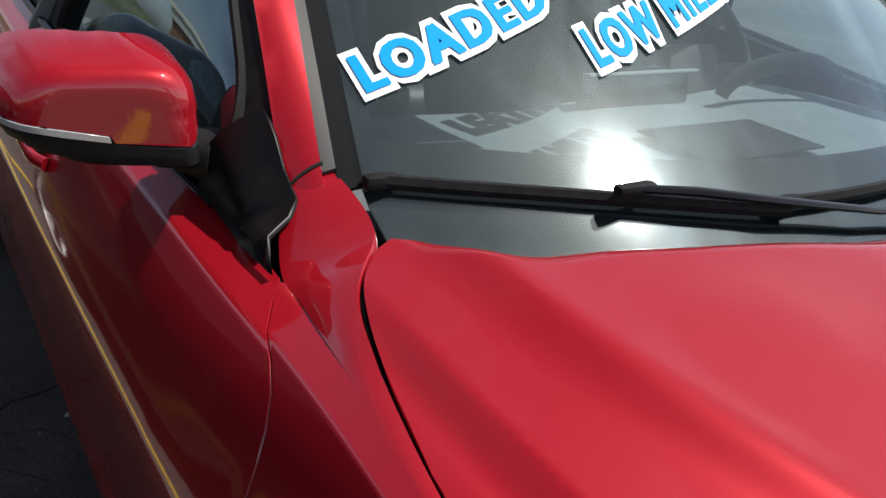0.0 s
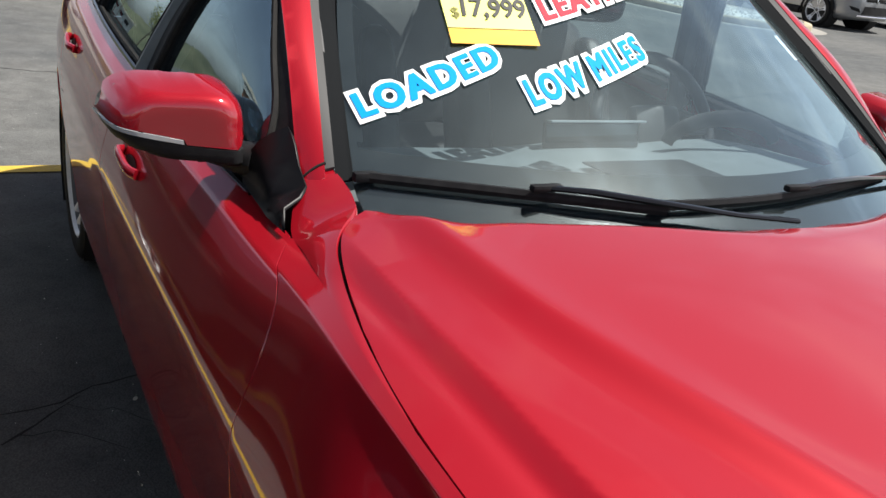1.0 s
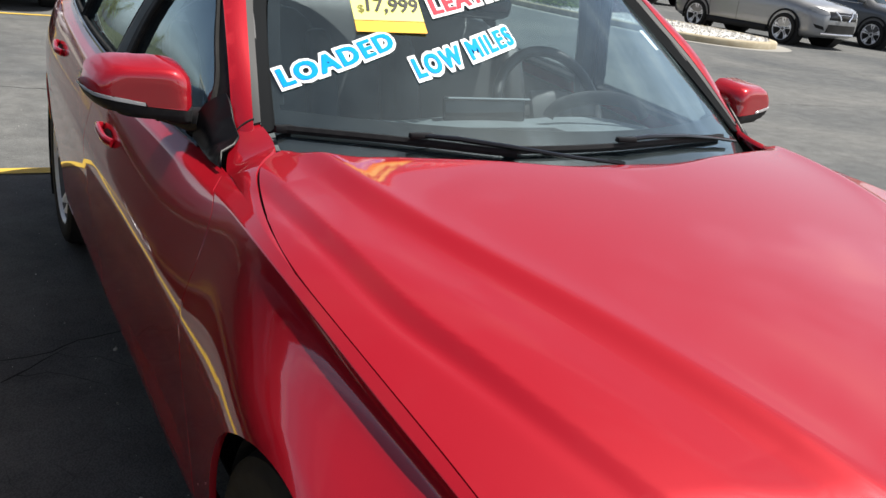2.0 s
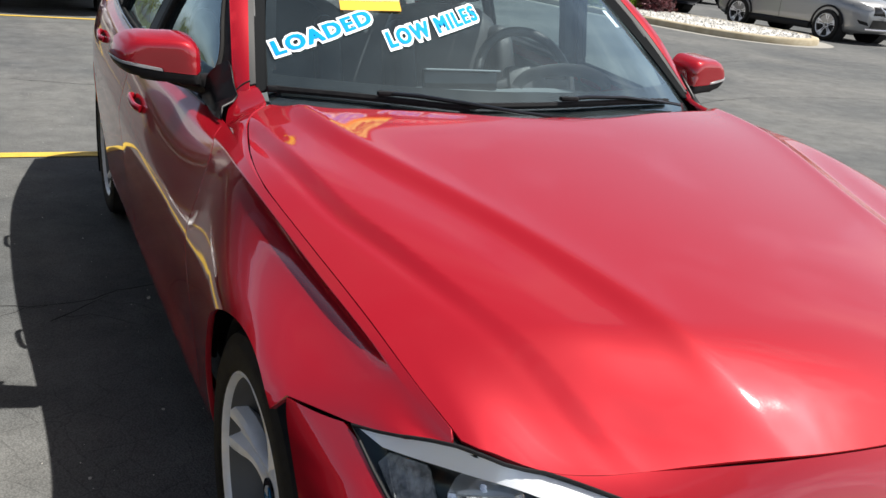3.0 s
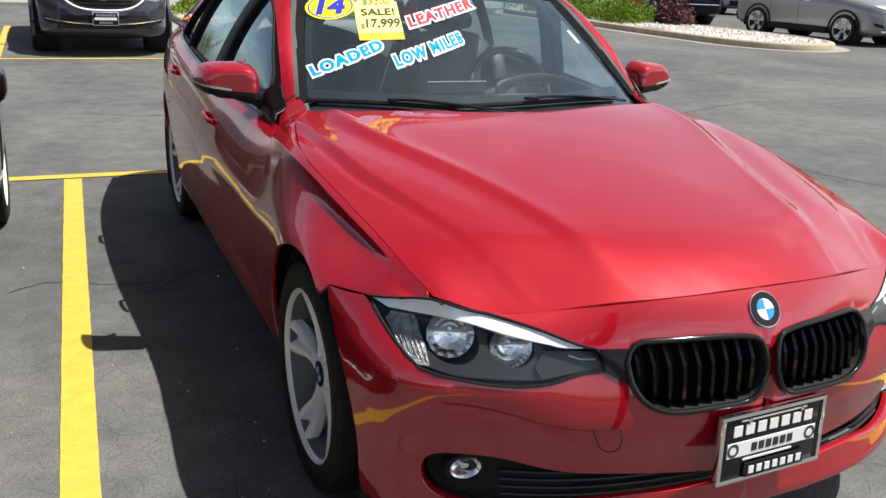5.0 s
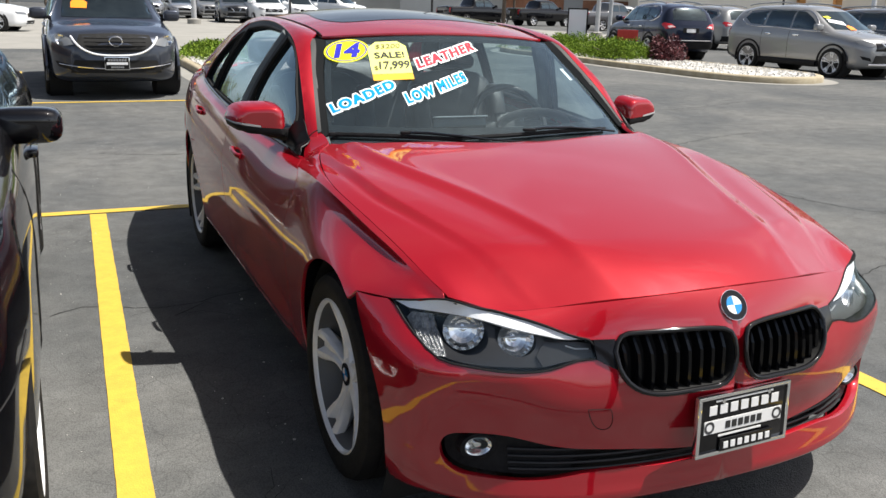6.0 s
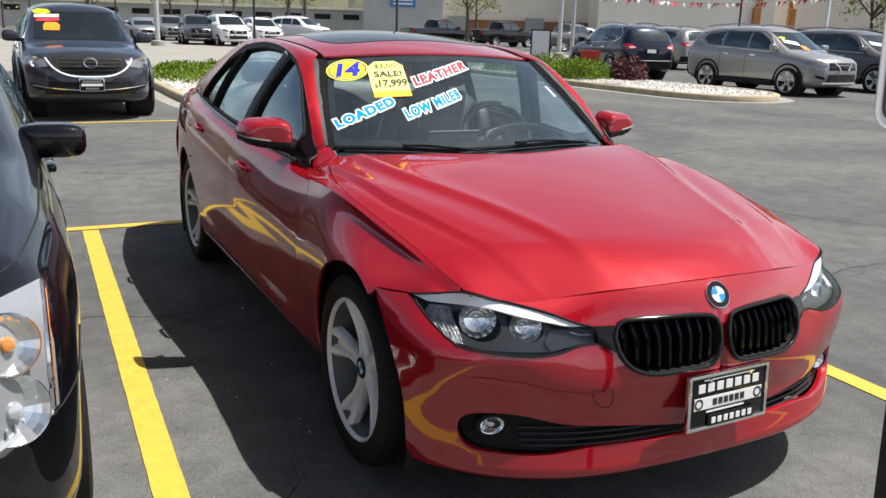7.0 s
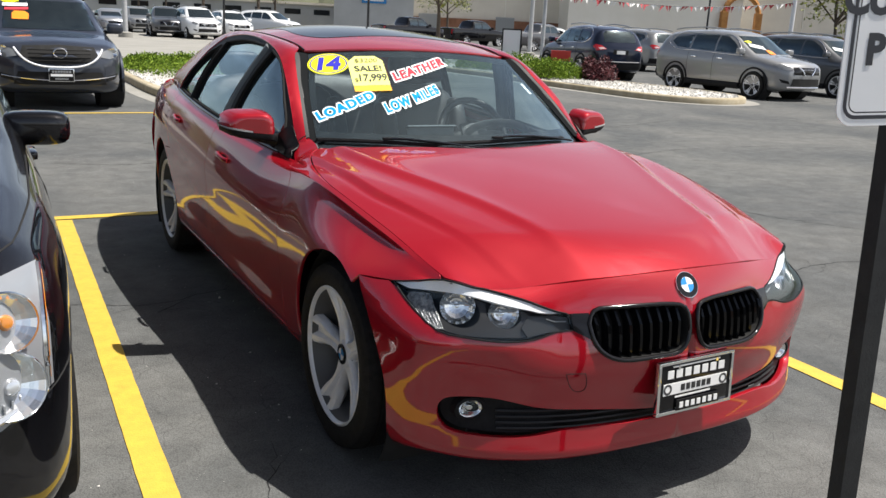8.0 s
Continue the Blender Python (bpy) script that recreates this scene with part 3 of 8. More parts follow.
def on_nose(points):
    """The (c, r) of the nose at front-view places (x, z)."""
    p = np.atleast_2d(np.asarray(points, float))
    q = NOSE_GRID
    best = np.argmin(np.sum((p[:, None, :] - q[None, :, :]) ** 2, axis=2), axis=1)
    c, r = cc.ravel()[best].copy(), rr.ravel()[best].copy()
    for _ in range(8):
        f = nose(c, r)[:, (0, 2)] - p
        jc = (nose(c + 1e-4, r) - nose(c - 1e-4, r))[:, (0, 2)] / 2e-4
        jr = (nose(c, r + 1e-4) - nose(c, r - 1e-4))[:, (0, 2)] / 2e-4
        det = jc[:, 0] * jr[:, 1] - jc[:, 1] * jr[:, 0]
        det = np.where(np.abs(det) < 1e-6, 1e-6, det)
        c = c - np.clip((f[:, 0] * jr[:, 1] - f[:, 1] * jr[:, 0]) / det, -.3, .3)
        r = r - np.clip((jc[:, 0] * f[:, 1] - jc[:, 1] * f[:, 0]) / det, -.3, .3)
    return np.stack([c, r], 1)


# flank: rows along the car, from sill to belt, as y -> (x, z)
FLANK_ROWS = (
    curve((-.45, .740, .180), (.40, .765, .178), (1.4, .770, .178), (2.4, .765, .180), (3.0, .750, .190), (3.7, .65, .22)),
    curve((-.45, .800, .250), (.40, .838, .252), (1.4, .843, .255), (2.4, .845, .262), (3.0, .832, .275), (3.7, .71, .30)),
    curve((-.45, .815, .400), (.0, .880, .390), (.50, .862, .385), (1.4, .866, .395), (2.3, .872, .430), (2.9, .864, .440), (3.7, .74, .46)),
    curve((-.45, .805, .560), (.0, .888, .575), (.50, .878, .560), (1.4, .889, .575), (2.3, .893, .610), (2.9, .872, .630), (3.7, .75, .64)),
    curve((-.52, .718, .718), (-.43, .771, .711), (-.352, .815, .696), (-.24, .876, .690), (-.10, .886, .720), (.10, .884, .735), (.28, .876, .738), (.50, .866, .735), (.80, .870, .745), (1.4, .887, .775), (2.3, .886, .835), (2.9, .852, .865), (3.7, .72, .90)),
    curve((-.52, .713, .7235), (-.43, .748, .726), (-.352, .768, .742), (-.25, .780, .760), (-.1, .797, .786), (.05, .814, .812), (.20, .828, .832), (.35, .834, .839), (.50, .832, .834), (.70, .834, .830), (1.0, .844, .840), (1.4, .864, .862), (2.3, .868, .915), (2.9, .834, .938), (3.7, .705, .935)),
    curve((-.52, .710, .727), (-.43, .729, .745), (-.25, .763, .793), (-.1, .784, .824), (.05, .800, .853), (.20, .811, .876), (.35, .813, .887), (.50, .806, .886), (.70, .803, .882), (1.0, .818, .893), (1.4, .842, .909), (2.3, .846, .964), (2.9, .806, .982), (3.7, .69, .96)),
    curve((-.52, .707, .730), (-.40, .727, .7605), (-.25, .749, .801), (-.1, .768, .833), (.05, .785, .861), (.20, .797, .8845), (.35, .795, .899), (.50, .780, .903), (.70, .763, .901), (1.0, .785, .915), (1.4, .812, .935), (2.3, .814, .990), (2.9, .758, 1.015), (3.7, .62, 1.0)),
)
FLANK_S = Spline((0, 1, 2, 3, 4, 4.5, 5))


def flank(y, v):
    """The body side: a smooth skin up to the shoulder crease at v = 5, and a narrow lit ledge from there to the belt."""
    y, v = np.atleast_1d(np.asarray(y, float)), np.atleast_1d(np.asarray(v, float))
    xz = np.stack([row(y) for row in FLANK_ROWS], 1)
    q = np.einsum("nk,nkd->nd", FLANK_S.basis(np.minimum(v, 5.0)), xz[:, :7])
    over = np.maximum(v - 5.0, 0)[:, None]
    q = q + (xz[:, 7] - xz[:, 6]) * over
    fold = np.clip(1 - np.abs(v - 3.75) / .42, 0, 1) * np.clip((y - .25) / .5, 0, 1)
    q[:, 0] += .008 * fold
    low = np.clip(1 - np.abs(v - 1.35) / .5, 0, 1) * np.clip((y - .42) / .3, 0, 1) * np.clip((2.5 - y) / .3, 0, 1)
    q[:, 0] += .006 * low
    return np.stack([q[:, 0], y, q[:, 1]], 1)


def at_height(y, z):
    """The v of the flank at length y and height z."""
    y, z = np.atleast_1d(np.asarray(y, float)), np.atleast_1d(np.asarray(z, float))
    lo, hi = np.full(len(y), -.3), np.full(len(y), 6.3)
    for _ in range(40):
        mid = (lo + hi) / 2
        up = flank(y, mid)[:, 2] < z
        lo, hi = np.where(up, mid, lo), np.where(up, hi, mid)
    return (lo + hi) / 2


def flank_loop(points, step=0.02, sharp=None):
    """A loop in the flank's plane from side-view places (y, z)."""
    p = smooth_line(points, step, closed=True, sharp=range(len(points)) if sharp is None else sharp)
    return np.stack([p[:, 0], at_height(p[:, 0], p[:, 1])], 1)


# bonnet: height over plan
HOOD_MID = curve((-.75, .727), (-.708, .757), (-.62, .807), (-.45, .854), (-.2, .895), (.1, .938), (.4, .976), (.7, .998))
HOOD_EDGE = curve((-.62, .700, .690), (-.50, .710, .736), (-.40, .727, .762), (-.25, .749, .802), (-.1, .768, .834), (.05, .785, .862), (.20, .796, .886), (.35, .785, .902), (.47, .763, .914), (.56, .741, .930), (.64, .700, .949), (.76, .68, .970))
HOOD_CREASE = curve((-.70, .30), (-.51, .335), (-.28, .39), (-.03, .47), (.33, .595), (.6, .625))


HOOD_RIDGE = curve((-.60, .50), (-.35, .573), (-.20, .618), (-.08, .652), (.02, .680), (.15, .699), (.27, .711), (.45, .720), (.65, .722))


def ridge_step(d, y):
    """The sharp outer ridge: a slow rise from within, a steep scooped fall outside, lost towards the nose."""
    e = np.hypot(d, .004) - .004
    return .0092 * np.clip((y + .50) / .45, .12, 1) * np.clip((.68 - y) / .2, .3, 1) * (np.exp(-e / np.where(d < 0, .095, .020)) - .5 * np.exp(-((d - .030) / .016) ** 2))


def soft_plus(t, w):
    return 0.5 * (t + np.sqrt(t * t + w * w))


def crease_step(d, y):
    """A crisp ridge along the crease, with a shallow hollow outside it, fading out towards the nose."""
    fade = np.clip((y + .62) / .25, .25, 1)
    return fade * (0.0050 * np.exp(-(np.sqrt((d + .004) ** 2 + .011 ** 2) - .011) / 0.030) - 0.0046 * np.exp(-((d - 0.034) / 0.030) ** 2) - 0.006 * np.exp(-((d - 0.07) / 0.05) ** 2))


def hood_height(x, y):
    e = HOOD_EDGE(y)
    xe, ze, zm = e[:, 0], e[:, 1], HOOD_MID(y)
    xc = HOOD_CREASE(y)
    a = np.abs(x)
    lin = 0.40 + 0.42 * np.clip((y - 0.05) / 0.35, 0, 1)
    crown = 0.030 * (a / xe) ** 2
    rest = zm - ze - 0.030
    k = soft_plus((a - xc) / (xe - xc), 0.07)
    return zm - crown - rest * (lin * k + (1 - lin) * k ** 2.2) + crease_step(a - xc, y) + ridge_step(a - HOOD_RIDGE(y), y)


_edge = nose(np.linspace(0, 4, 81), np.full(81, 6.0))
HOOD_FRONT = Spline(_edge[::5, 0], _edge[::5, 1])
_miss = _edge[::5, 2] - hood_height(_edge[::5, 0], _edge[::5, 1])
HOOD_MEND = Spline(_edge[::5, 0], _miss)


# the rear edge rolls down towards the scuttle
HOOD_BACK = curve((0, .415, .974), (.06, .428, .970), (.20, .465, .957), (.276, .492, .952), (.353, .515, .948), (.437, .537, .946), (.51, .555, .948), (.60, .580, .953), (.665, .640, .954), (.72, .66, .950), (.80, .68, .94))


def hood(x, y):
    a = np.abs(x)
    back = HOOD_BACK(a)
    roll = np.clip((y - back[:, 0] + .05) / .05, 0, 1.2) ** 1.8
    drop = (back[:, 1] - hood_height(a, back[:, 0])) * roll * np.clip((.70 - a) / .05, 0, 1)
    ahead = np.clip((y - HOOD_FRONT(np.minimum(a, .715))) / .22, 0, 1)
    mend = HOOD_MEND(np.minimum(a, .715)) * (1 - ahead) ** 2 * (1 + 2 * ahead)
    return np.stack([x, y, hood_height(x, y) + mend + drop], 1)


# windscreen over its front view, roof over plan
SCREEN = curve((.86, .37), (.90, .43), (1.0, .580), (1.157, .827), (1.333, 1.118), (1.40, 1.235))


def screen(x, z):
    return np.stack([x, SCREEN(z) + 0.5 * x * x, z], 1)


ROOF_MID = curve((1.0, 1.305), (1.118, 1.336), (1.4, 1.388), (1.8, 1.420), (2.2, 1.416), (2.6, 1.372), (2.9, 1.31))


def roof(x, y):
    return np.stack([x, y, ROOF_MID(y) - 0.185 * x * x], 1)


RAIL_IN = Spline((0, 1, 2, 3, 4, 5, 6, 7, 8), ((.655, .745, .978), (.612, .935, 1.112), (.570, 1.085, 1.215), (.530, 1.225, 1.303), (.540, 1.50, 1.347), (.545, 1.90, 1.366), (.535, 2.40, 1.345), (.545, 2.85, 1.235), (.60, 3.20, 1.07)))
RAIL_OUT = Spline((0, 1, 2, 3, 4, 5, 6, 7, 8), ((.728, .760, .935), (.699, .937, 1.112), (.672, 1.085, 1.212), (.648, 1.25, 1.292), (.628, 1.50, 1.340), (.618, 1.85, 1.358), (.630, 2.30, 1.318), (.670, 2.70, 1.21), (.745, 3.00, 1.06)))


def rail(t, w):
    a, b = RAIL_IN(np.atleast_1d(t)), RAIL_OUT(np.atleast_1d(t))
    p = a + (b - a) * w[:, None]
    bulge = 0.055 * np.sin(np.pi * np.clip(w, 0, 1)) * np.linalg.norm(b - a, axis=1) / 0.1 * 0.25
    out = np.stack([0.6 + 0 * t, 0 * t - 0.12, 0.78 + 0 * t], 1)
    return p + out * bulge[:, None]


# side glass: ruled from belt to roof rail
_rail_y = RAIL_OUT(np.linspace(0, 8, 161))
RAIL_AT = Spline(_rail_y[::8, 1], _rail_y[::8][:, (0, 2)])


def daylight(y, z):
    """The side glass at side-view places."""
    y, z = np.atleast_1d(y), np.atleast_1d(z)
    low, top = FLANK_ROWS[7](y), RAIL_AT(y)
    w = (z - low[:, 1]) / np.maximum(top[:, 1] - low[:, 1], 0.03)
    x = low[:, 0] + (top[:, 0] - low[:, 0]) * w + 0.018 * np.sin(np.pi * np.clip(w, 0, 1))
    return np.stack([x, y, z], 1)


def arch(y0, z0, r, a0, a1, n=40):
    t = np.radians(np.linspace(a0, a1, n))
    return [(y0 + r * math.cos(a), z0 + r * math.sin(a)) for a in t]


# ---- body panels ----
LAMP_TOP = ((.811, .699), (.765, .716), (.712, .7325), (.665, .722), (.62, .7145))
LAMP_LOW = ((.62, .7145), (.56, .701), (.50, .684), (.45, .665), (.398, .653), (.398, .611), (.45, .607), (.50, .592), (.553, .584), (.64, .585), (.72, .594), (.768, .606), (.790, .634), (.802, .665), (.811, .699))
INTAKE = ((0, .335), (.07, .335), (.26, .352), (.38, .362), (.50, .374), (.60, .398), (.70, .402), (.737, .392), (.752, .350), (.742, .315), (.655, .288), (.51, .289), (.425, .302), (.25, .307), (0, .304))
KIDNEY = ((.352, .628), (.335, .655), (.28, .668), (.17, .671), (.065, .668), (.026, .655), (.017, .625), (.024, .560), (.045, .533), (.10, .523), (.20, .520), (.28, .527), (.325, .552), (.348, .592))


def bumper_loop():
    top = np.stack([np.linspace(0, 3, 40), np.full(40, 6.0)], 1)
    lamp = on_nose(smooth_line(LAMP_LOW, 0.012, sharp=(4, 5, 14)))
    end = np.stack([np.linspace(5, 6, 12), np.full(12, 6.0)], 1)
    edge = np.stack([np.full(40, 6.0), np.linspace(6, 0, 40)], 1)
    low = np.stack([np.linspace(6, 1.15, 50), np.full(50, 0.0)], 1)
    step = np.stack([np.linspace(.80, 0, 16), np.full(16, .72)], 1)
    mouth = on_nose(smooth_line(INTAKE, 0.012, sharp=(0,))[::-1])
    mouth[0, 0] = mouth[-1, 0] = 0
    loop = np.concatenate([top[:-1], lamp[:-1], end[1:-1], edge[:-1], low, step, mouth])
    # the halves meet without a joint in the middle
    loop[:, 0] = np.where(loop[:, 0] < 1e-6, -.0092, loop[:, 0])
    return loop


KIDNEY_LOOP = on_nose(smooth_line(KIDNEY, 0.01, closed=True))
LAMP_LOOP = on_nose(np.concatenate([smooth_line(LAMP_TOP, 0.012)[:-1], smooth_line(LAMP_LOW, 0.012, sharp=(4, 5, 14))[:-1]]))
NU = (0.17, 0.09)
halves = [region(bumper_loop(), nose, 0.022, holes=[KIDNEY_LOOP], side=s, gap=0.0015, unit=NU, rim=0.03) for s in (1, -1)]
sheet("front_bumper", joined(*halves), RED, CAR)

hood_front = [(0, -.708), (.25, -.685), (.44, -.625), (.62, -.560), (.712, -.500)]
gap_line = HOOD_EDGE(np.linspace(-.49, .36, 60))[:, 0]
hood_side = list(zip(gap_line, np.linspace(-.49, .36, 60)))
hood_back = np.concatenate([smooth_line(((.781, .38), (.761, .475), (.739, .563), (.716, .610), (.690, .637)), 0.012), [(a, float(HOOD_BACK(a)[0])) for a in np.linspace(.67, 0, 44)]])
front_line = smooth_line(hood_front, 0.02)
half_loop = np.concatenate([front_line[:-1], hood_side, hood_back])
whole = np.concatenate([half_loop, (half_loop * (-1, 1))[::-1][1:-1]])
sheet("hood", region(whole, hood, 0.0072, gap=0.002, rim=0.012), RED, CAR)
for a, b, s in ((0, len(front_line) + 80, 1), (0, len(front_line) + 80, -1)):
    q = half_loop[a:b]
    part("hood_seal", tube(hood(q[:, 0], q[:, 1]) * (s, 1, 1) + (0, .004, -.011), .0045, sides=6), SHADOW_BLACK, CAR)

DOOR_GAP = ((.690, .899), (.640, .886), (.565, .850), (.543, .795), (.548, .68), (.545, .5), (.525, .335), (.505, .275))
DOOR_GAP = [tuple(q) for q in smooth_line(DOOR_GAP, .03)]
ARCH_F, ARCH_R = (-.045, .332, .384), (2.80, .335, .375)
fender_low = [(.505, .275), (.49, .255), (.372, .235)] + arch(*ARCH_F, -15, 119, 50)
fender_loop = flank_loop([(-.240, .692), (-.352, .700), (-.43, .716), (-.485, .730)] + [(y, float(FLANK_ROWS[7](y)[1]) + .0005) for y in np.linspace(-.47, .68, 32)] + list(DOOR_GAP) + fender_low[1:])
FU = (1.0, 0.13)
for s in (1, -1):
    sheet("fender", region(fender_loop, flank, 0.022, side=s, gap=0.0018, unit=FU), RED, CAR)

# the wing's upper corner, between bonnet, pillar and door
CORNER_T = (0, .5, 1, 1.5, 2, 2.5, 3, 3.5, 4)
CORNER_IN = Spline(CORNER_T, ((.7965, .20, .8852), (.785, .35, .9012), (.763, .475, .9125), (.7525, .525, .9205), (.738, .575, .930), (.709, .620, .943), (.677, .660, .953), (.669, .714, .966), (.674, .772, .979)))
CORNER_OUT = Spline(CORNER_T, ((.799, .20, .8835), (.796, .35, .8985), (.780, .50, .903), (.7745, .555, .9028), (.769, .61, .9023), (.766, .65, .9015), (.763, .69, .901), (.748, .735, .921), (.727, .780, .955)))


def corner(t, w):
    a, b = CORNER_IN(t), CORNER_OUT(t)
    p = a + (b - a) * w[:, None]
    p[:, 0] += 0.004 * np.sin(np.pi * np.clip(w, 0, 1)) * np.clip(t, 0, 4) / 4
    p[:, 2] += 0.004 * np.sin(np.pi * np.clip(w, 0, 1)) * np.clip(t, 0, 4) / 4
    return p


def strip_loop(t0, t1, w0, w1, n=60, m=6):
    t, w = np.linspace(t0, t1, n), np.linspace(w0, w1, m)
    return np.array([(a, w0) for a in t[:-1]] + [(t1, b) for b in w[:-1]] + [(a, w1) for a in t[::-1][:-1]] + [(t0, b) for b in w[::-1][:-1]])


inner_edge = Spline((0, 2.3, 2.7, 3.0, 3.3, 3.8, 8), (.42, .42, .40, .25, .06, .02, .02))
rt = np.linspace(0, 8, 120)
rail_loop = np.concatenate([np.stack([rt, np.clip(inner_edge(rt), .02, .52)], 1), [(8, .5)], np.stack([rt[::-1], np.ones(120)], 1), [(0, .75)]])
for s in (1, -1):
    sheet("wing_corner", region(strip_loop(0.0, 4, 0, 1, 70), corner, 0.010, side=s, gap=0.0015, unit=(0.1, 0.08)), RED, CAR)
    sheet("roof_rail", region(rail_loop, rail, 0.02, side=s, gap=0.0, unit=(0.25, 0.10)), RED, CAR)
    # Black filler box added behind the panels so lit ground can't show through.
    part("pillar_filler", box((.04, .14, .08), (.700 * s, .745, .825), .01), SHADOW_BLACK, CAR)
    seam = rail(np.full(8, .10), np.linspace(.42, 1.0, 8)) * (s, 1, 1) + (-.002 * s, -.001, .001)
    part("pillar_joint", tube(seam, .0022, sides=6), SHADOW_BLACK, CAR)

# doors, quarter panel, sill
B_GAP = ((1.585, .952), (1.600, .80), (1.602, .60), (1.590, .40), (1.575, .285))
R_GAP = ((2.560, 1.003), (2.555, .92), (2.52, .80), (2.455, .70))
B_GAP, R_GAP = [tuple(q) for q in smooth_line(B_GAP, .03)], [tuple(q) for q in smooth_line(R_GAP, .03)]
front_door_loop = flank_loop([(y, float(FLANK_ROWS[7](y)[1])) for y in np.linspace(.69, 1.585, 20)] + list(B_GAP[1:]) + [(.505, .275)] + list(DOOR_GAP[::-1])[1:-1])
rear_door_loop = flank_loop([(y, float(FLANK_ROWS[7](y)[1])) for y in np.linspace(1.585, 2.56, 20)] + list(R_GAP[1:]) + [q for q in arch(2.80, .335, .400, 118, 190, 16)] + [(2.40, .285), (1.575, .285)] + list(B_GAP[::-1])[1:-1])
quarter_loop = flank_loop([(y, float(FLANK_ROWS[7](y)[1])) for y in np.linspace(2.56, 3.62, 20)] + [(3.62, .30), (3.17, .24)] + arch(*ARCH_R, -12, 190, 40) + [(2.42, .285)] + arch(2.80, .335, .400, 190, 118, 16) + list(R_GAP[::-1])[:-1])
sill_loop = flank_loop([(.375, .235), (.49, .252), (.52, .272), (1.5, .282), (2.41, .285), (2.43, .25), (2.43, .185), (.36, .183)])
DOORS = {}
for s in (1, -1):
    DOORS["f", s] = sheet("front_door", region(front_door_loop, flank, 0.022, side=s, gap=0.0018, unit=FU), RED, CAR)
    DOORS["r", s] = sheet("rear_door", region(rear_door_loop, flank, 0.022, side=s, gap=0.0018, unit=FU), RED, CAR)
    sheet("quarter_panel", region(quarter_loop, flank, 0.026, side=s, gap=0.0012, unit=FU), RED, CAR)
    sheet("sill", region(sill_loop, flank, 0.026, side=s, gap=0.0012, unit=FU), RED, CAR)

for s in (1, -1):
    for line in (DOOR_GAP, B_GAP, R_GAP):
        q = np.array(smooth_line(line, .02))
        e = flank(q[:, 0], at_height(q[:, 0], q[:, 1])) * (s, 1, 1) + (-.0068 * s, 0, -.0055)
        part("door_seal", tube(e, .006, sides=6), SHADOW_BLACK, CAR)

# roof, sunroof, windscreen
roof_front = [(x, 1.118 + 0.40 * x * x) for x in np.linspace(0, .52, 14)]
ditch = [(x, y) for x, y, z in RAIL_IN(np.linspace(3.05, 6.6, 50))]
roof_back = [(x, 2.70 - .12 * (x / .53) ** 2) for x in np.linspace(.525, 0, 14)]
hr = np.array(roof_front[:-1] + ditch[:-1] + roof_back)
roof_loop = np.concatenate([hr, (hr * (-1, 1))[::-1][1:-1]])
q = smooth_line(((.0, 1.375), (.25, 1.385), (.385, 1.42), (.43, 1.50), (.43, 1.9), (.42, 2.26), (.36, 2.31), (0, 2.33)), 0.03)
sun_loop = np.concatenate([q, (q * (-1, 1))[::-1][1:-1]])
sheet("roof", region(roof_loop, roof, 0.03, holes=[sun_loop], gap=0.002), RED, CAR)
sheet("sunroof", region(sun_loop, roof, 0.04, gap=0.004, lift=0.002), GLOSS_BLACK, CAR, "dark tinted glass sunroof")

SCREEN_SIDE = RAIL_IN(np.linspace(0.0, 3.0, 40))
ws = [(x, .888 + .014 * (x / .65) ** 2) for x in np.linspace(0, .635, 20)] + [(.650, .915), (.656, .950)] + [(x, z) for x, y, z in SCREEN_SIDE[:-1]] + [(x, 1.333 - .11 * x * x) for x in np.linspace(.53, 0, 16)]
ws = np.array(ws)
ws_loop = np.concatenate([ws, (ws * (-1, 1))[::-1][1:-1]])
windshield = sheet("windshield", region(ws_loop, screen, 0.035, rim=0, gap=0.004, lift=-0.004), GLASS, CAR, "clear curved windscreen glass")
windshield.visible_shadow = False
inner = shrink(ws_loop, 0.03)
inner[:, 1] = np.maximum(inner[:, 1], 1.012)
frit = region(ws_loop, screen, 0.03, holes=[inner], rim=0, gap=0.004, lift=-0.009)
sheet("screen_border", frit, FRIT, CAR, "black ceramic border of the windscreen")
for s in (1, -1):
    sheet("screen_trim", region(strip_loop(0.06, 2.9, .24, 0.41, 60), rail, 0.012, side=s, unit=(0.2, 0.10), rim=0.006, lift=-0.0015), SATIN_GREY, CAR, "grey satin strip beside the windscreen")
    sheet("screen_seal", region(strip_loop(-0.05, 2.95, -.04, 0.235, 60), rail, 0.015, side=s, unit=(0.2, 0.10), rim=0.006, lift=-0.003), FRIT, CAR, "black rubber seal beside the windscreen")
    ditch_line = RAIL_IN(np.linspace(3.1, 6.5, 40)) * (s, 1, 1) + (0, 0, .002)
    part("roof_seal", tube(ditch_line, 0.004, sides=6), TRIM_BLACK, CAR, smooth=True)

# cowl under the screen
cowl_half = [(x, y) for x, y in ((0, .40), (.3, .42), (.55, .48), (.66, .58), (.665, .74), (.62, .72), (.5, .63), (.3, .555), (0, .51))]
cl = smooth_line(cowl_half, 0.03)
cl = np.concatenate([cl, (cl * (-1, 1))[::-1][1:-1]])
sheet("cowl", region(cl, lambda x, y: np.stack([x, y, .925 - .02 * (x / .6) ** 2 + 0 * y], 1), 0.04, rim=0.05), TRIM_BLACK, CAR, "black plastic scuttle panel")

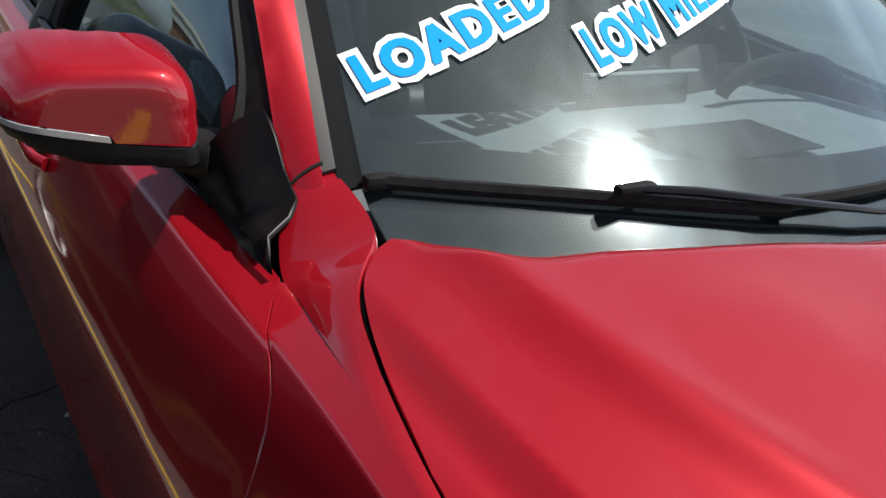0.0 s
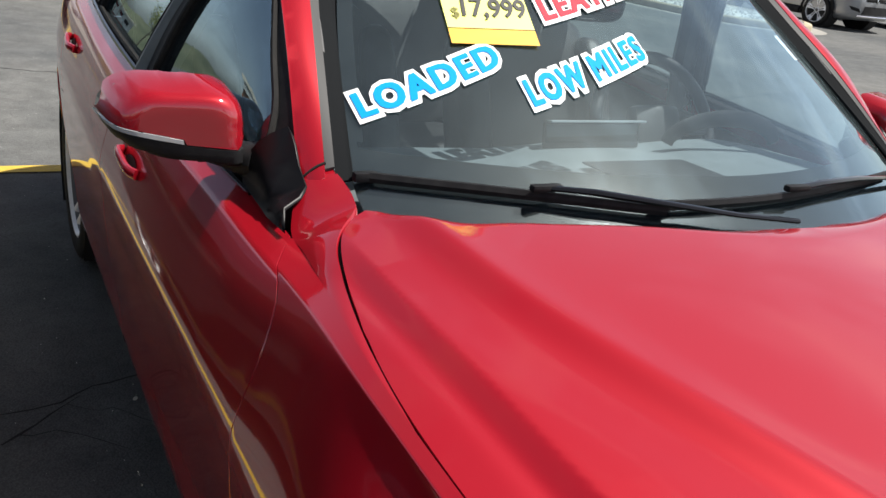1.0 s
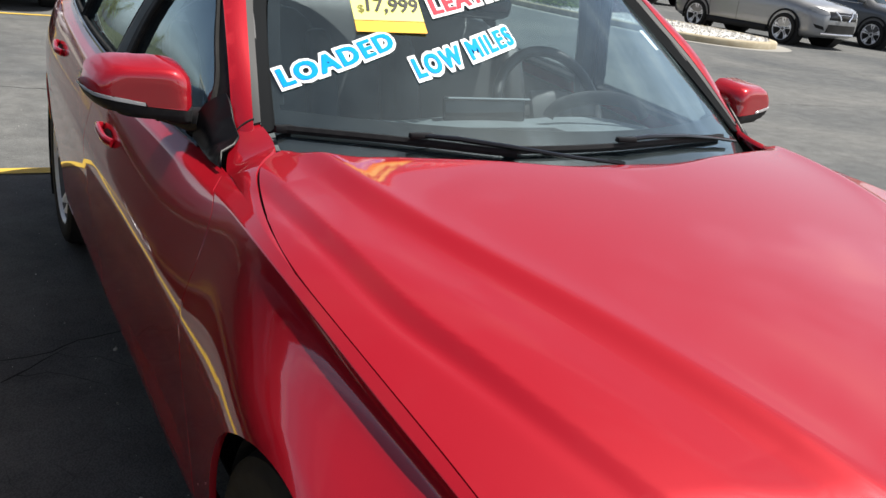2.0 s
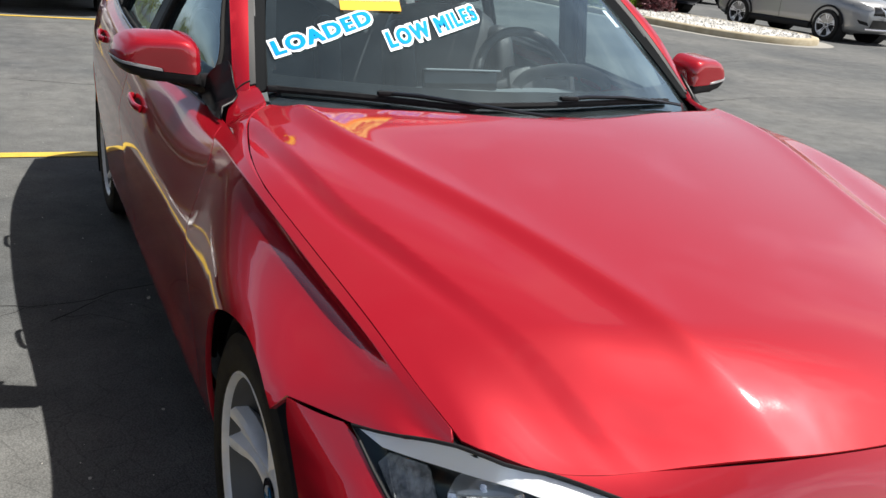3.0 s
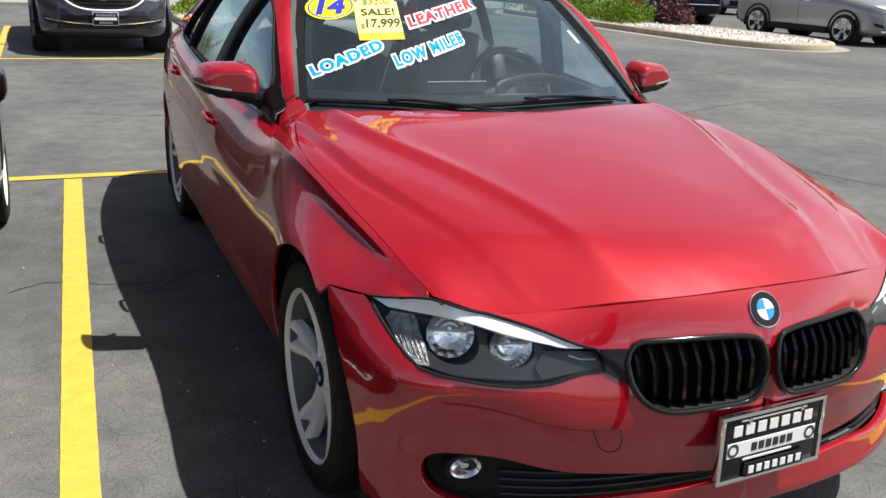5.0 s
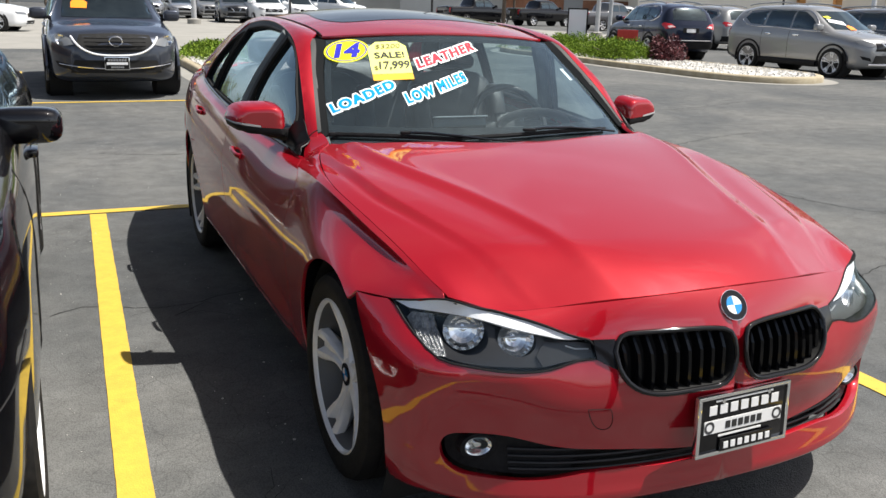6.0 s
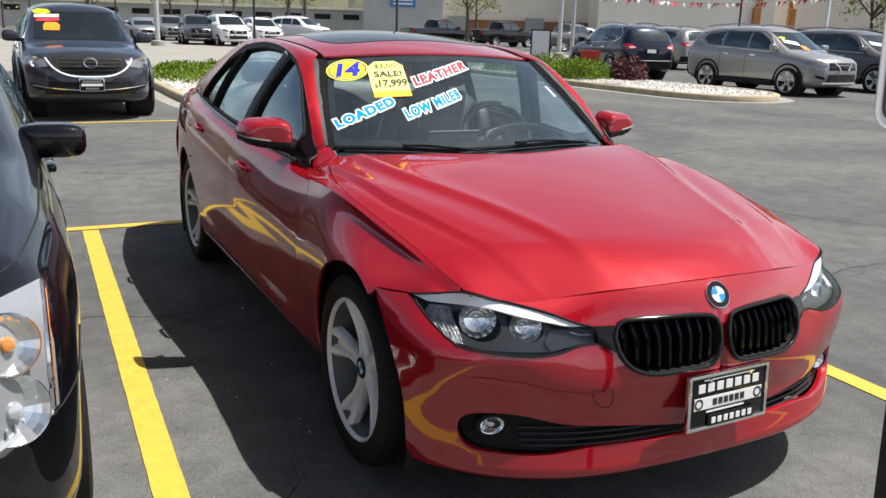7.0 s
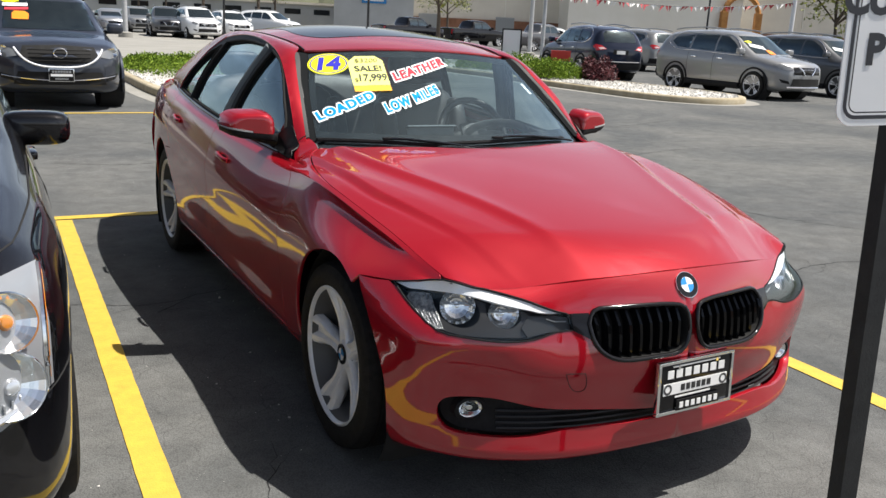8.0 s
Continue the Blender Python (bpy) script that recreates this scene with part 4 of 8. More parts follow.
# window surrounds and panes
belt_y = np.linspace(.745, 2.66, 40)
top_t = RAIL_OUT(np.linspace(5.75, 0.12, 60))
quarter_edge = [(2.668, 1.020), (2.640, 1.062), (2.575, 1.128), (2.430, 1.252), (2.300, 1.306)]
surround = [(y, float(FLANK_ROWS[7](y)[1]) - .002) for y in belt_y] + quarter_edge + [(y, z + .003) for x, y, z in top_t]
rear_pillar = [(y, float(FLANK_ROWS[7](y)[1])) for y in np.linspace(2.672, 2.99, 8)] + [(y, z + .003) for x, y, z in RAIL_OUT(np.linspace(7.9, 5.8, 24))] + quarter_edge[::-1]
surround = np.array(surround)
FRONT_PANE = ((.850, .919), (1.50, .955), (1.44, 1.13), (1.335, 1.298), (1.20, 1.262), (1.06, 1.178), (.950, 1.088), (.868, .998))
REAR_PANE = ((1.625, .963), (2.235, .998), (2.20, 1.13), (2.13, 1.306), (1.85, 1.328), (1.455, 1.315), (1.55, 1.13))
QUARTER_PANE = ((2.275, 1.002), (2.62, 1.022), (2.56, 1.10), (2.40, 1.225), (2.20, 1.288), (2.245, 1.13))
panes = [smooth_line(FRONT_PANE, 0.03, True, sharp=(0, 1, 3)), smooth_line(REAR_PANE, 0.03, True, sharp=(0, 1, 3, 5)), smooth_line(QUARTER_PANE, 0.03, True, sharp=(0, 1, 4))]
for s in (1, -1):
    sheet("window_surround", region(surround, daylight, 0.03, holes=panes, side=s, gap=0.001, rim=0.03, lift=-0.004), TRIM_BLACK, CAR, "black window surround with pillars")
    sheet("rear_pillar", region(np.array(rear_pillar), daylight, .03, side=s, gap=.001, rim=.02, lift=.001), RED, CAR)
    for kind, loop in (("f", panes[0]), ("r", panes[1]), ("r", panes[2])):
        g = sheet("window", region(loop, daylight, 0.04, side=s, gap=-0.004, rim=0, lift=-0.016), SIDE_GLASS, DOORS[kind, s], "tinted side window")
        g.visible_shadow = False
        ring = daylight(loop[:, 0], loop[:, 1]) * (s, 1, 1) + (-.004 * s, 0, 0)
        part("window_seal", tube(ring, 0.0065, sides=6, closed=True), RUBBER, DOORS[kind, s], smooth=True)
    strip = [flank(np.array([y]), np.array([6.0]))[0] * (s, 1, 1) + (0.001 * s, 0, .004) for y in np.linspace(.86, 2.64, 36)]
    part("belt_trim", tube(strip, 0.007, sides=8), GLOSS_BLACK, CAR, smooth=True)


# ---- lamps, grille, badge and plate of the red sedan ----
def on_surface(x, z, lift=0.0):
    """A place on the nose at front-view (x, z), and its outward normal."""
    c, r = on_nose([(abs(x), z)])[0]
    p = nose(np.array([c]), np.array([r]))[0]
    du = nose(np.array([c + .01]), np.array([r]))[0] - nose(np.array([c - .01]), np.array([r]))[0]
    dv = nose(np.array([c]), np.array([r + .01]))[0] - nose(np.array([c]), np.array([r - .01]))[0]
    n = np.cross(du, dv)
    n = n / np.linalg.norm(n)
    n = -n if n[1] > 0 else n
    if x < 0:
        p, n = p * (-1, 1, 1), n * (-1, 1, 1)
    return Vector(p + n * lift), Vector(n)


def facing(p, n, up=(0, 0, 1)):
    """A pose at p whose z axis is n."""
    z = Vector(n).normalized()
    x = Vector(up).cross(z).normalized()
    y = z.cross(x)
    return Matrix.Translation(p) @ Matrix((x, y, z)).transposed().to_4x4()


def disc(r0, r1, a0=0, a1=360, z=0.0, thick=0.002, n=40):
    bm = bmesh.new()
    k = max(2, int(n * (a1 - a0) / 360))
    rows = []
    for i in range(k + 1):
        a = radians(a0 + (a1 - a0) * i / k)
        c, s = math.cos(a), math.sin(a)
        rows.append([bm.verts.new((r * c, r * s, h)) for r, h in ((r0, z), (r1, z), (r1, z - thick))])
    for u, v in zip(rows, rows[1:]):
        if r0 > 1e-6:
            bm.faces.new((u[0], u[1], v[1], v[0]))
        else:
            bm.faces.new((u[0], u[1], v[1]))
        bm.faces.new((u[1], u[2], v[2], v[1]))
    bmesh.ops.remove_doubles(bm, verts=bm.verts, dist=1e-6)
    bmesh.ops.recalc_face_normals(bm, faces=bm.faces)
    return bm


def badge(parent, m, r, label):
    """Round blue and white quartered badge with a black ring."""
    b = part("badge", disc(0, r, thick=0.006), CHROME, parent, label, m)
    part("badge_ring", disc(r * .60, r * .96, z=.001), GLOSS_BLACK, b)
    for k in range(4):
        part("badge_quarter", disc(0, r * .58, 90 * k, 90 * k + 90, z=.0012), BADGE_BLUE if k % 2 else BADGE_WHITE, b)
    return b


p, n = on_surface(0.0, .716, .004)
badge(CAR, facing(p, n), .042, "round badge with blue and white quarters")

LAMP_BAND = ((.811, .699), (.765, .716), (.712, .7325), (.665, .722), (.62, .7145), (.56, .701), (.50, .684), (.45, .665), (.42, .657), (.46, .656), (.52, .665), (.60, .682), (.66, .694), (.70, .696), (.74, .694), (.79, .690))
BROW = material("lamp_brow", (0.90, 0.91, 0.93), 0.30, 0.25)
BOWL = material("reflector_bowl", (0.90, 0.91, 0.92), 0.14, 0.95)
DARK_BEZEL = material("lamp_bezel", (0.030, 0.030, 0.031), 0.3)
FACET = material("ribbed_reflector", (0.55, 0.56, 0.57), 0.25, 0.6)
mottled(FACET, 60, (0.14, 0.15, 0.16), (0.50, 0.51, 0.52), bump=0.8, bump_scale=220)
for s in (1, -1):
    lamp = sheet("headlight", region(LAMP_LOOP, nose, 0.02, side=s, gap=-0.001, unit=NU, rim=0.0, lift=-0.075), DARK_BEZEL, CAR, "clear headlamp with two round reflectors")
    wall = nose(LAMP_LOOP[:, 0], LAMP_LOOP[:, 1])
    back = region(LAMP_LOOP, nose, 5.0, unit=NU, rim=0.0, lift=-0.076)
    rows, faces = [], []
    nn = len(LAMP_LOOP)
    for i, (q, w) in enumerate(zip(wall, back[0][:nn])):
        rows += [q * (s, 1, 1), w * (s, 1, 1)]
    for i in range(nn):
        j = (i + 1) % nn
        faces.append((2 * i, 2 * j, 2 * j + 1, 2 * i + 1))
    hang("lamp_wall", mesh_from("lamp_wall", rows, faces, TRIM_BLACK, smooth=False), lamp)
    lens = sheet("lens", region(LAMP_LOOP, nose, 0.02, side=s, gap=0.002, unit=NU, rim=0.0, lift=-0.001), LENS, lamp, "clear lamp lens")
    lens.visible_shadow = False
    band = on_nose(smooth_line(LAMP_BAND, 0.012, True, sharp=(0, 4, 8, 15)))
    sheet("brow", region(band, nose, 0.02, side=s, gap=0.003, unit=NU, rim=0.01, lift=-0.005), BROW, lamp, "bright silver brow strip")
    wedge = on_nose(smooth_line(((.40, .614), (.40, .650), (.44, .656), (.52, .655), (.545, .62), (.53, .592), (.48, .602)), 0.01, True, sharp=range(7)))
    sheet("inner_bezel", region(wedge, nose, 0.02, side=s, gap=0.002, unit=NU, rim=0.01, lift=-0.02), DARK_BEZEL, lamp)
    q0, _ = on_surface(.412 * s, .636, -.015)
    q1, _ = on_surface(.445 * s, .636, -.015)
    q2, _ = on_surface(.468 * s, .644, -.015)
    part("bezel_line", tube((q0, q1, q2), .0022, sides=6), SILVER_TRIM, lamp, smooth=True)
    spots = ((.700, .672, .053), (.582, .664, .047))
    holes = [on_nose([(x + r * 1.0 * math.cos(a), z + r * .92 * math.sin(a)) for a in np.linspace(0, 2 * math.pi, 33)[:-1]]) for x, z, r in spots]
    plate_loop = on_nose(smooth_line(((.745, .692), (.70, .698), (.66, .696), (.60, .684), (.52, .666), (.50, .63), (.515, .600), (.56, .593), (.64, .594), (.72, .602), (.755, .612)), .012, True, sharp=(0, 4, 10)))
    sheet("bezel_plate", region(plate_loop, nose, .012, holes=holes, side=s, unit=NU, gap=.001, rim=.01, lift=-.026), DARK_BEZEL, lamp, "dark grey lamp bezel")
    for x, z, r in spots:
        p, n = on_surface(x * s, z, -.034)
        aim = (Vector((0.10 * s, -1, 0.05)) + n * 0.8).normalized()
        m = facing(p, aim)
        bowl = part("reflector_bowl", lathe([(-.026, 0), (-.0255, r * .2), (-.023, r * .45), (-.017, r * .70), (-.008, r * .89), (.002, r * 1.01)], 15 if x > .65 else 26, "z"), BOWL, lamp, "chrome reflector bowl", m, False)
        part("bulb_cap", lathe([(-.010, 0), (-.012, .006), (-.018, .008), (-.030, .008)], 20, "z"), CHROME, bowl, smooth=True)
        part("bowl_divider", box((r * 1.5, .003, .03), (0, r * .10, -.020), .001), SILVER_TRIM, bowl)
    glint = on_nose(smooth_line(((.802, .672), (.788, .688), (.752, .690), (.744, .650), (.748, .612), (.770, .610), (.790, .636)), .01, True, sharp=range(7)))
    sheet("corner_reflector", region(glint, nose, .012, side=s, unit=NU, gap=.002, rim=.01, lift=-.020), FACET, lamp, "clear ribbed corner reflector")
    for k in range(6):
        q = [on_surface((.750 + .008 * k) * s, z, -.0185)[0] for z in np.linspace(.620 + .004 * k, .684 - .001 * k, 6)]
        part("corner_rib", tube(q, .0014, sides=5), FACET, lamp, smooth=True)
    ring = nose(LAMP_LOOP[:, 0], LAMP_LOOP[:, 1]) * (s, 1, 1)
    part("lamp_seal", tube(ring[::2], .0028, sides=6, closed=True), TRIM_BLACK, lamp, smooth=True)
    link_loop = on_nose(smooth_line(((.346, .655), (.40, .6545), (.40, .6095), (.352, .585), (.343, .60)), 0.01, True, sharp=range(5)))
    sheet("lamp_link", region(link_loop, nose, 0.012, side=s, unit=NU, rim=0.012, lift=0.004), GLOSS_BLACK, CAR, "black panel between lamp and grille")

    # kidney grille
    grille = sheet("kidney_grille", region(KIDNEY_LOOP, nose, 0.03, side=s, gap=-0.002, unit=NU, rim=0.0, lift=-0.055), SHADOW_BLACK, CAR, "black kidney grille with upright bars")
    loop = KIDNEY_LOOP[::2]
    e = region(loop, nose, 5.0, unit=NU, rim=0.0, lift=0.003)[0][:len(loop)] * (s, 1, 1)
    inner_loop = shrink(loop, .03)
    near, deep = (region(inner_loop, nose, 5.0, unit=NU, rim=0.0, lift=d)[0][:len(inner_loop)] * (s, 1, 1) for d in (.004, -.054))
    ring = [(i, (i + 1) % len(inner_loop), len(inner_loop) + (i + 1) % len(inner_loop), len(inner_loop) + i) for i in range(len(inner_loop))]
    hang("grille_liner", mesh_from("grille_liner", np.concatenate([near, deep]), ring, SHADOW_BLACK, smooth=False), grille)
    part("grille_frame", tube(e, .0072, sides=10, closed=True, flat=1.0), GLOSS_BLACK, grille, "gloss black surround", smooth=True)
    for x in np.linspace(.048, .325, 9):
        zs = [z for z in np.linspace(.50, .69, 120) if inside(KIDNEY_LOOP, on_nose([(x, z)]))[0]]
        if len(zs) < 4:
            continue
        z0, z1 = zs[0], zs[-1]
        bm = bmesh.new()
        rows = []
        for t in np.linspace(0, 1, 7):
            z = z0 + (z1 - z0) * t
            p, n = on_surface(x * s, z)
            push = -.010 + .012 * (1 - abs(t - .68) / .68) if t < .68 else -.010 + .012 * (1 - (t - .68) / .32)
            f = p + Vector((0, -1, 0)) * push
            rows.append([bm.verts.new(f + Vector((w, d, 0))) for w, d in ((-.0045, .006), (0, 0), (.0045, .006), (.004, .04), (-.004, .04))])
        for u, v in zip(rows, rows[1:]):
            for i in range(5):
                bm.faces.new((u[i], u[(i + 1) % 5], v[(i + 1) % 5], v[i]))
        bmesh.ops.recalc_face_normals(bm, faces=bm.faces)
        part("grille_bar", bm, GLOSS_BLACK, grille)

# lower intake with its slats and fog lamps
mouth_half = smooth_line(INTAKE, 0.012, sharp=(0,))
pieces = []
for s in (1, -1):
    m_loop = on_nose(mouth_half)
    m_loop[0, 0] = m_loop[-1, 0] = 0
    pieces.append(region(m_loop, nose, 0.03, side=s, gap=-0.003, unit=NU, rim=0.0, lift=-0.07))
mouth = sheet("lower_intake", joined(*pieces), SHADOW_BLACK, CAR, "black lower air intake")
MESH_BLACK = material("intake_black", (0.010, 0.010, 0.011), 0.5)
for s in (1, -1):
    pocket = on_nose(smooth_line(((.49, .372), (.60, .396), (.70, .400), (.735, .390), (.75, .350), (.74, .317), (.655, .290), (.50, .290), (.44, .302), (.43, .366)), 0.012, True, sharp=(0, 8, 9)))
    sheet("fog_panel", region(pocket, nose, 0.02, side=s, unit=NU, gap=0.004, rim=0.02, lift=-0.034), TRIM_BLACK, mouth, "black fog lamp panel")
    for z in (.306, .322, .338, .354):
        line = [on_surface(x * s, z, -.026)[0] for x in np.linspace(.0, .60, 16)]
        part("intake_slat", tube(line, .004, sides=6), MESH_BLACK, mouth, smooth=True)
    p, n = on_surface(.668 * s, .358, -.020)
    aim = (Vector((-.02 * s, -1, 0)) + n * .5).normalized()
    fog = part("fog_lamp", lathe([(-.022, 0), (-.017, .015), (-.005, .028), (.0, .034), (.002, .038)], 32, "z"), BOWL, CAR, "round clear fog lamp with chrome reflector", facing(p, aim) @ Matrix.Diagonal((1, .72, 1, 1)), True)
    part("fog_bezel", lathe([(.000, .037), (.003, .040), (.002, .046), (-.03, .047)], 32, "z"), TRIM_BLACK, fog, "black bezel ring", smooth=True)
    part("fog_lens", lathe([(.006, 0), (.005, .015), (.002, .03), (-.002, .040)], 32, "z"), LENS, fog, smooth=True).visible_shadow = False
    part("fog_bulb", lathe([(-.004, 0), (-.006, .010), (-.028, .011)], 16, "z"), CHROME, fog, smooth=True)
    part("fog_ring", lathe([(.003, .036), (.007, .041), (.004, .050), (-.02, .055)], 32, "z"), TRIM_BLACK, fog, smooth=True)
tow = [on_surface(x, z, .0006)[0] for x, z in smooth_line(((-.428, .487), (-.372, .487), (-.366, .470), (-.370, .428), (-.385, .426), (-.412, .448)), 0.006, True, sharp=(0, 1))]
part("tow_cover_joint", tube(tow, .0009, sides=5, closed=True), SHADOW_BLACK, CAR, "thin joint of the towing eye cover")
# dealer plate
plate = part("dealer_plate", box((.312, .012, .164), bevel=.003), GLOSS_BLACK, CAR, "black and white dealer plate in a chrome frame", pose(.008, -.815, .424, -3, 0, 2.0), True)
PLATE_WHITE = material("plate_white", (0.75, 0.75, 0.74), 0.4)
fr = bmesh.new()
for w, h, x, z in ((.320, .010, 0, .079), (.320, .012, 0, -.079), (.011, .150, -.1545, 0), (.011, .150, .1545, 0)):
    box((w, .016, h), (x, -.003, z), .003, fr)
part("plate_frame", fr, CHROME, plate, smooth=True)
part("plate_band", box((.270, .002, .036), (0, -.0072, -.004)), PLATE_WHITE, plate)
for k in range(7):
    part("plate_letter_bar", box((.025, .0015, .026), (-.108 + .036 * k, -.0072, .042)), PLATE_WHITE, plate)
for k in range(6):
    part("plate_letter_bar", box((.016, .0015, .020), (-.055 + .022 * k, -.0086, -.004)), INK, plate)
for x in (-.118, .118):
    part("plate_emblem", disc(.010, .017, z=0, thick=.001), ALLOY_DARK, plate, m=Matrix.Translation((x, -.0086, -.004)) @ pose(0, 0, 0, 90, 0, 0))
part("plate_top_line", box((.20, .0015, .004), (0, -.0072, .066)), PLATE_WHITE, plate)
tab = part("plate_tab", box((.185, .006, .036), (.010, -.011, -.058), .003), GLOSS_BLACK, plate, smooth=True)
for k in range(7):
    part("plate_letter_bar", box((.015, .0015, .018), (-.063 + .0245 * k, -.0148, -.058)), PLATE_WHITE, tab)
part("plate_line", box((.15, .0015, .005), (-.01, -.0072, -.032)), PLATE_WHITE, plate)
for x in (-.075, .085):
    part("plate_screw", disc(0, .006, z=.002), CHROME, plate, m=Matrix.Translation((x, -.0075, .064)) @ pose(0, 0, 0, 90, 0, 0))


# ---- wheels ----
# Barrel alloy far darker than the spokes, so the gaps between them read dark.
BARREL = material("dark_barrel_alloy", (0.11, 0.109, 0.107), 0.5, 0.3)
BRAKE = material("brake_iron", (0.045, 0.043, 0.042), 0.55, 0.4)
def make_wheel(parent, m, r=.327, width=.225, spokes=5, double=True, rim_mat=None, turn=0.0, badge_on=False):
    """A road wheel about its own centre, its outer face towards +x."""
    rim_mat = rim_mat or ALLOY
    w = width / 2
    k = r * .735
    tyre = part("wheel", lathe([(-w * .8, k), (-w, k + .02), (-w * 1.02, k + (r - k) * .55), (-w * .93, r - .012), (-w * .75, r - .002), (-w * .62, r), (-w * .58, r - .007), (-w * .54, r), (-w * .1, r), (-w * .06, r - .007), (0, r), (w * .5, r), (w * .54, r - .007), (w * .58, r), (w * .75, r - .002), (w * .93, r - .012), (w * 1.00, r - .030), (w * 1.02, k + (r - k) * .55), (w * 1.005, k + (r - k) * .35), (w, k + .012), (w * .96, k + .004), (w * .8, k)], 64), RUBBER, parent, "black road tyre on its rim", m, True)
    part("rim", lathe([(w * .80, k - .002), (w * .94, k + .003), (w * .965, k - .002), (w * .94, k - .006), (w * .84, k - .010)], 64), rim_mat, tyre, "bright alloy rim", smooth=True)
    part("rim_barrel", lathe([(w * .84, k - .010), (w * .5, k - .020), (w * .1, k - .034), (-w * .8, k - .036)], 64), BARREL, tyre, smooth=True)
    part("brake_disc", lathe([(-.012, 0), (-.012, k * .66), (-.03, k * .66)], 40), BRAKE, tyre, smooth=True)
    # Black disc added behind the brake in place of shade deep in the wheel.
    part("barrel_shade", lathe([(-w * .6, 0), (-w * .6, k - .034)], 40), SHADOW_BLACK, tyre)
    part("hub", lathe([(w * .60, 0), (w * .60, k * .16), (w * .56, k * .20), (w * .40, k * .25), (-.01, k * .25)], 32), rim_mat, tyre, smooth=True)
    for i in range(spokes):
        a = radians(turn + 360 / spokes * i)
        bm = bmesh.new()
        rows = []
        for t in np.linspace(0, 1, 9):
            rad = k * (.13 + .855 * t)
            half = k * (.155 - .055 * math.sin(math.pi * min(1, t * 1.3)) + .105 * t ** 2) if double else k * (.085 + .05 * t)
            top = w * (.58 + .30 * t ** 1.6 - .05 * math.sin(math.pi * t))
            dip = (.004 + .020 * t) if double else .002
            pts = ((-half, top - .030), (-half * .93, top - .007), (-half * .74, top), (-half * .42, top - .002), (-half * .22, top - dip), (half * .22, top - dip), (half * .42, top - .002), (half * .74, top), (half * .93, top - .007), (half, top - .030), (half * .6, top - .052), (-half * .6, top - .052))
            rows.append([bm.verts.new((h, rad * math.cos(a) - u * math.sin(a), rad * math.sin(a) + u * math.cos(a))) for u, h in pts])
        for u, v in zip(rows, rows[1:]):
            for q in range(12):
                bm.faces.new((u[q], u[(q + 1) % 12], v[(q + 1) % 12], v[q]))
        bmesh.ops.recalc_face_normals(bm, faces=bm.faces)
        part("spoke", bm, rim_mat, tyre, smooth=True)
        part("wheel_bolt", lathe([(w * .50, 0), (w * .50, .008), (w * .3, .009)], 8), ALLOY_DARK, tyre, m=Matrix.Translation((0, k * .20 * math.cos(a + .63), k * .20 * math.sin(a + .63))))
    if badge_on:
        part("hub_badge", disc(0, k * .15, thick=.004), GLOSS_BLACK, tyre, m=pose(w * .64, 0, 0, 0, 90, 0))
        for q in range(4):
            part("hub_badge_quarter", disc(0, k * .09, 90 * q, 90 * q + 90, z=.0015, thick=.001), BADGE_BLUE if q % 2 else BADGE_WHITE, tyre, m=pose(w * .64, 0, 0, 0, 90, 0))
    else:
        part("hub_cap", disc(0, k * .15, thick=.004), ALLOY_DARK, tyre, m=pose(w * .64, 0, 0, 0, 90, 0))
    return tyre


for y in (0, 2.81):
    for s, rz in ((-1, 180), (1, 0)):
        make_wheel(CAR, pose((.752 if y < 1 else .728) * s, y + .010, .331, 0, 0, rz), turn=30 if s < 0 else 150, badge_on=True)

# wheel housings, underside and firewall in matt black
for y0, z0, r in (ARCH_F, ARCH_R):
    for s in (1, -1):
        bm = bmesh.new()
        rows = []
        for a in np.radians(np.linspace(-35, 215, 34)):
            c, d = math.cos(a), math.sin(a)
            rows.append([bm.verts.new((x * s, y0 + rr * c, z0 + rr * d)) for x, rr in ((.845, r + .004), (.80, r + .012), (.56, r + .012), (.56, .05))])
        for u, v in zip(rows, rows[1:]):
            for i in range(3):
                bm.faces.new((u[i], u[i + 1], v[i + 1], v[i]))
        bmesh.ops.recalc_face_normals(bm, faces=bm.faces)
        part("wheel_housing", bm, SHADOW_BLACK, CAR)
ub = bmesh.new()
box((1.10, 4.2, .10), (0, 1.52, .24), .03, ub)
box((1.48, 1.90, .10), (0, 1.42, .24), .03, ub)
box((1.08, .95, .36), (0, -.02, .46), .03, ub)
box((1.36, .06, .66), (0, .50, .58), .02, ub)
box((1.08, .9, .5), (0, 3.2, .55), .03, ub)
part("underbody", ub, SHADOW_BLACK, CAR)
mount = bmesh.new()
for y in (0, 2.81):
    tube(((-.70, y, .326), (.70, y, .326)), .035, mount)
part("axle", mount, SHADOW_BLACK, CAR)

# tail
TAIL_ROWS = (
    ((0, 3.80, .26), (.35, 3.79, .26), (.59, 3.70, .26), (.672, 3.60, .26)),
    ((0, 3.85, .50), (.40, 3.83, .50), (.67, 3.74, .50), (.766, 3.60, .50)),
    ((0, 3.82, .75), (.40, 3.80, .75), (.66, 3.72, .75), (.772, 3.60, .75)),
    ((0, 3.76, .97), (.38, 3.74, .97), (.60, 3.67, .965), (.70, 3.60, .96)),
    ((0, 3.70, 1.035), (.36, 3.68, 1.03), (.56, 3.63, 1.015), (.635, 3.60, 1.0)),
)
TAIL = np.array(TAIL_ROWS)
TAIL_R, TAIL_C = Spline(range(5)), Spline(range(4))


def tail(c, r):
    return np.einsum("na,nb,abk->nk", TAIL_R.basis(r), TAIL_C.basis(c), TAIL)


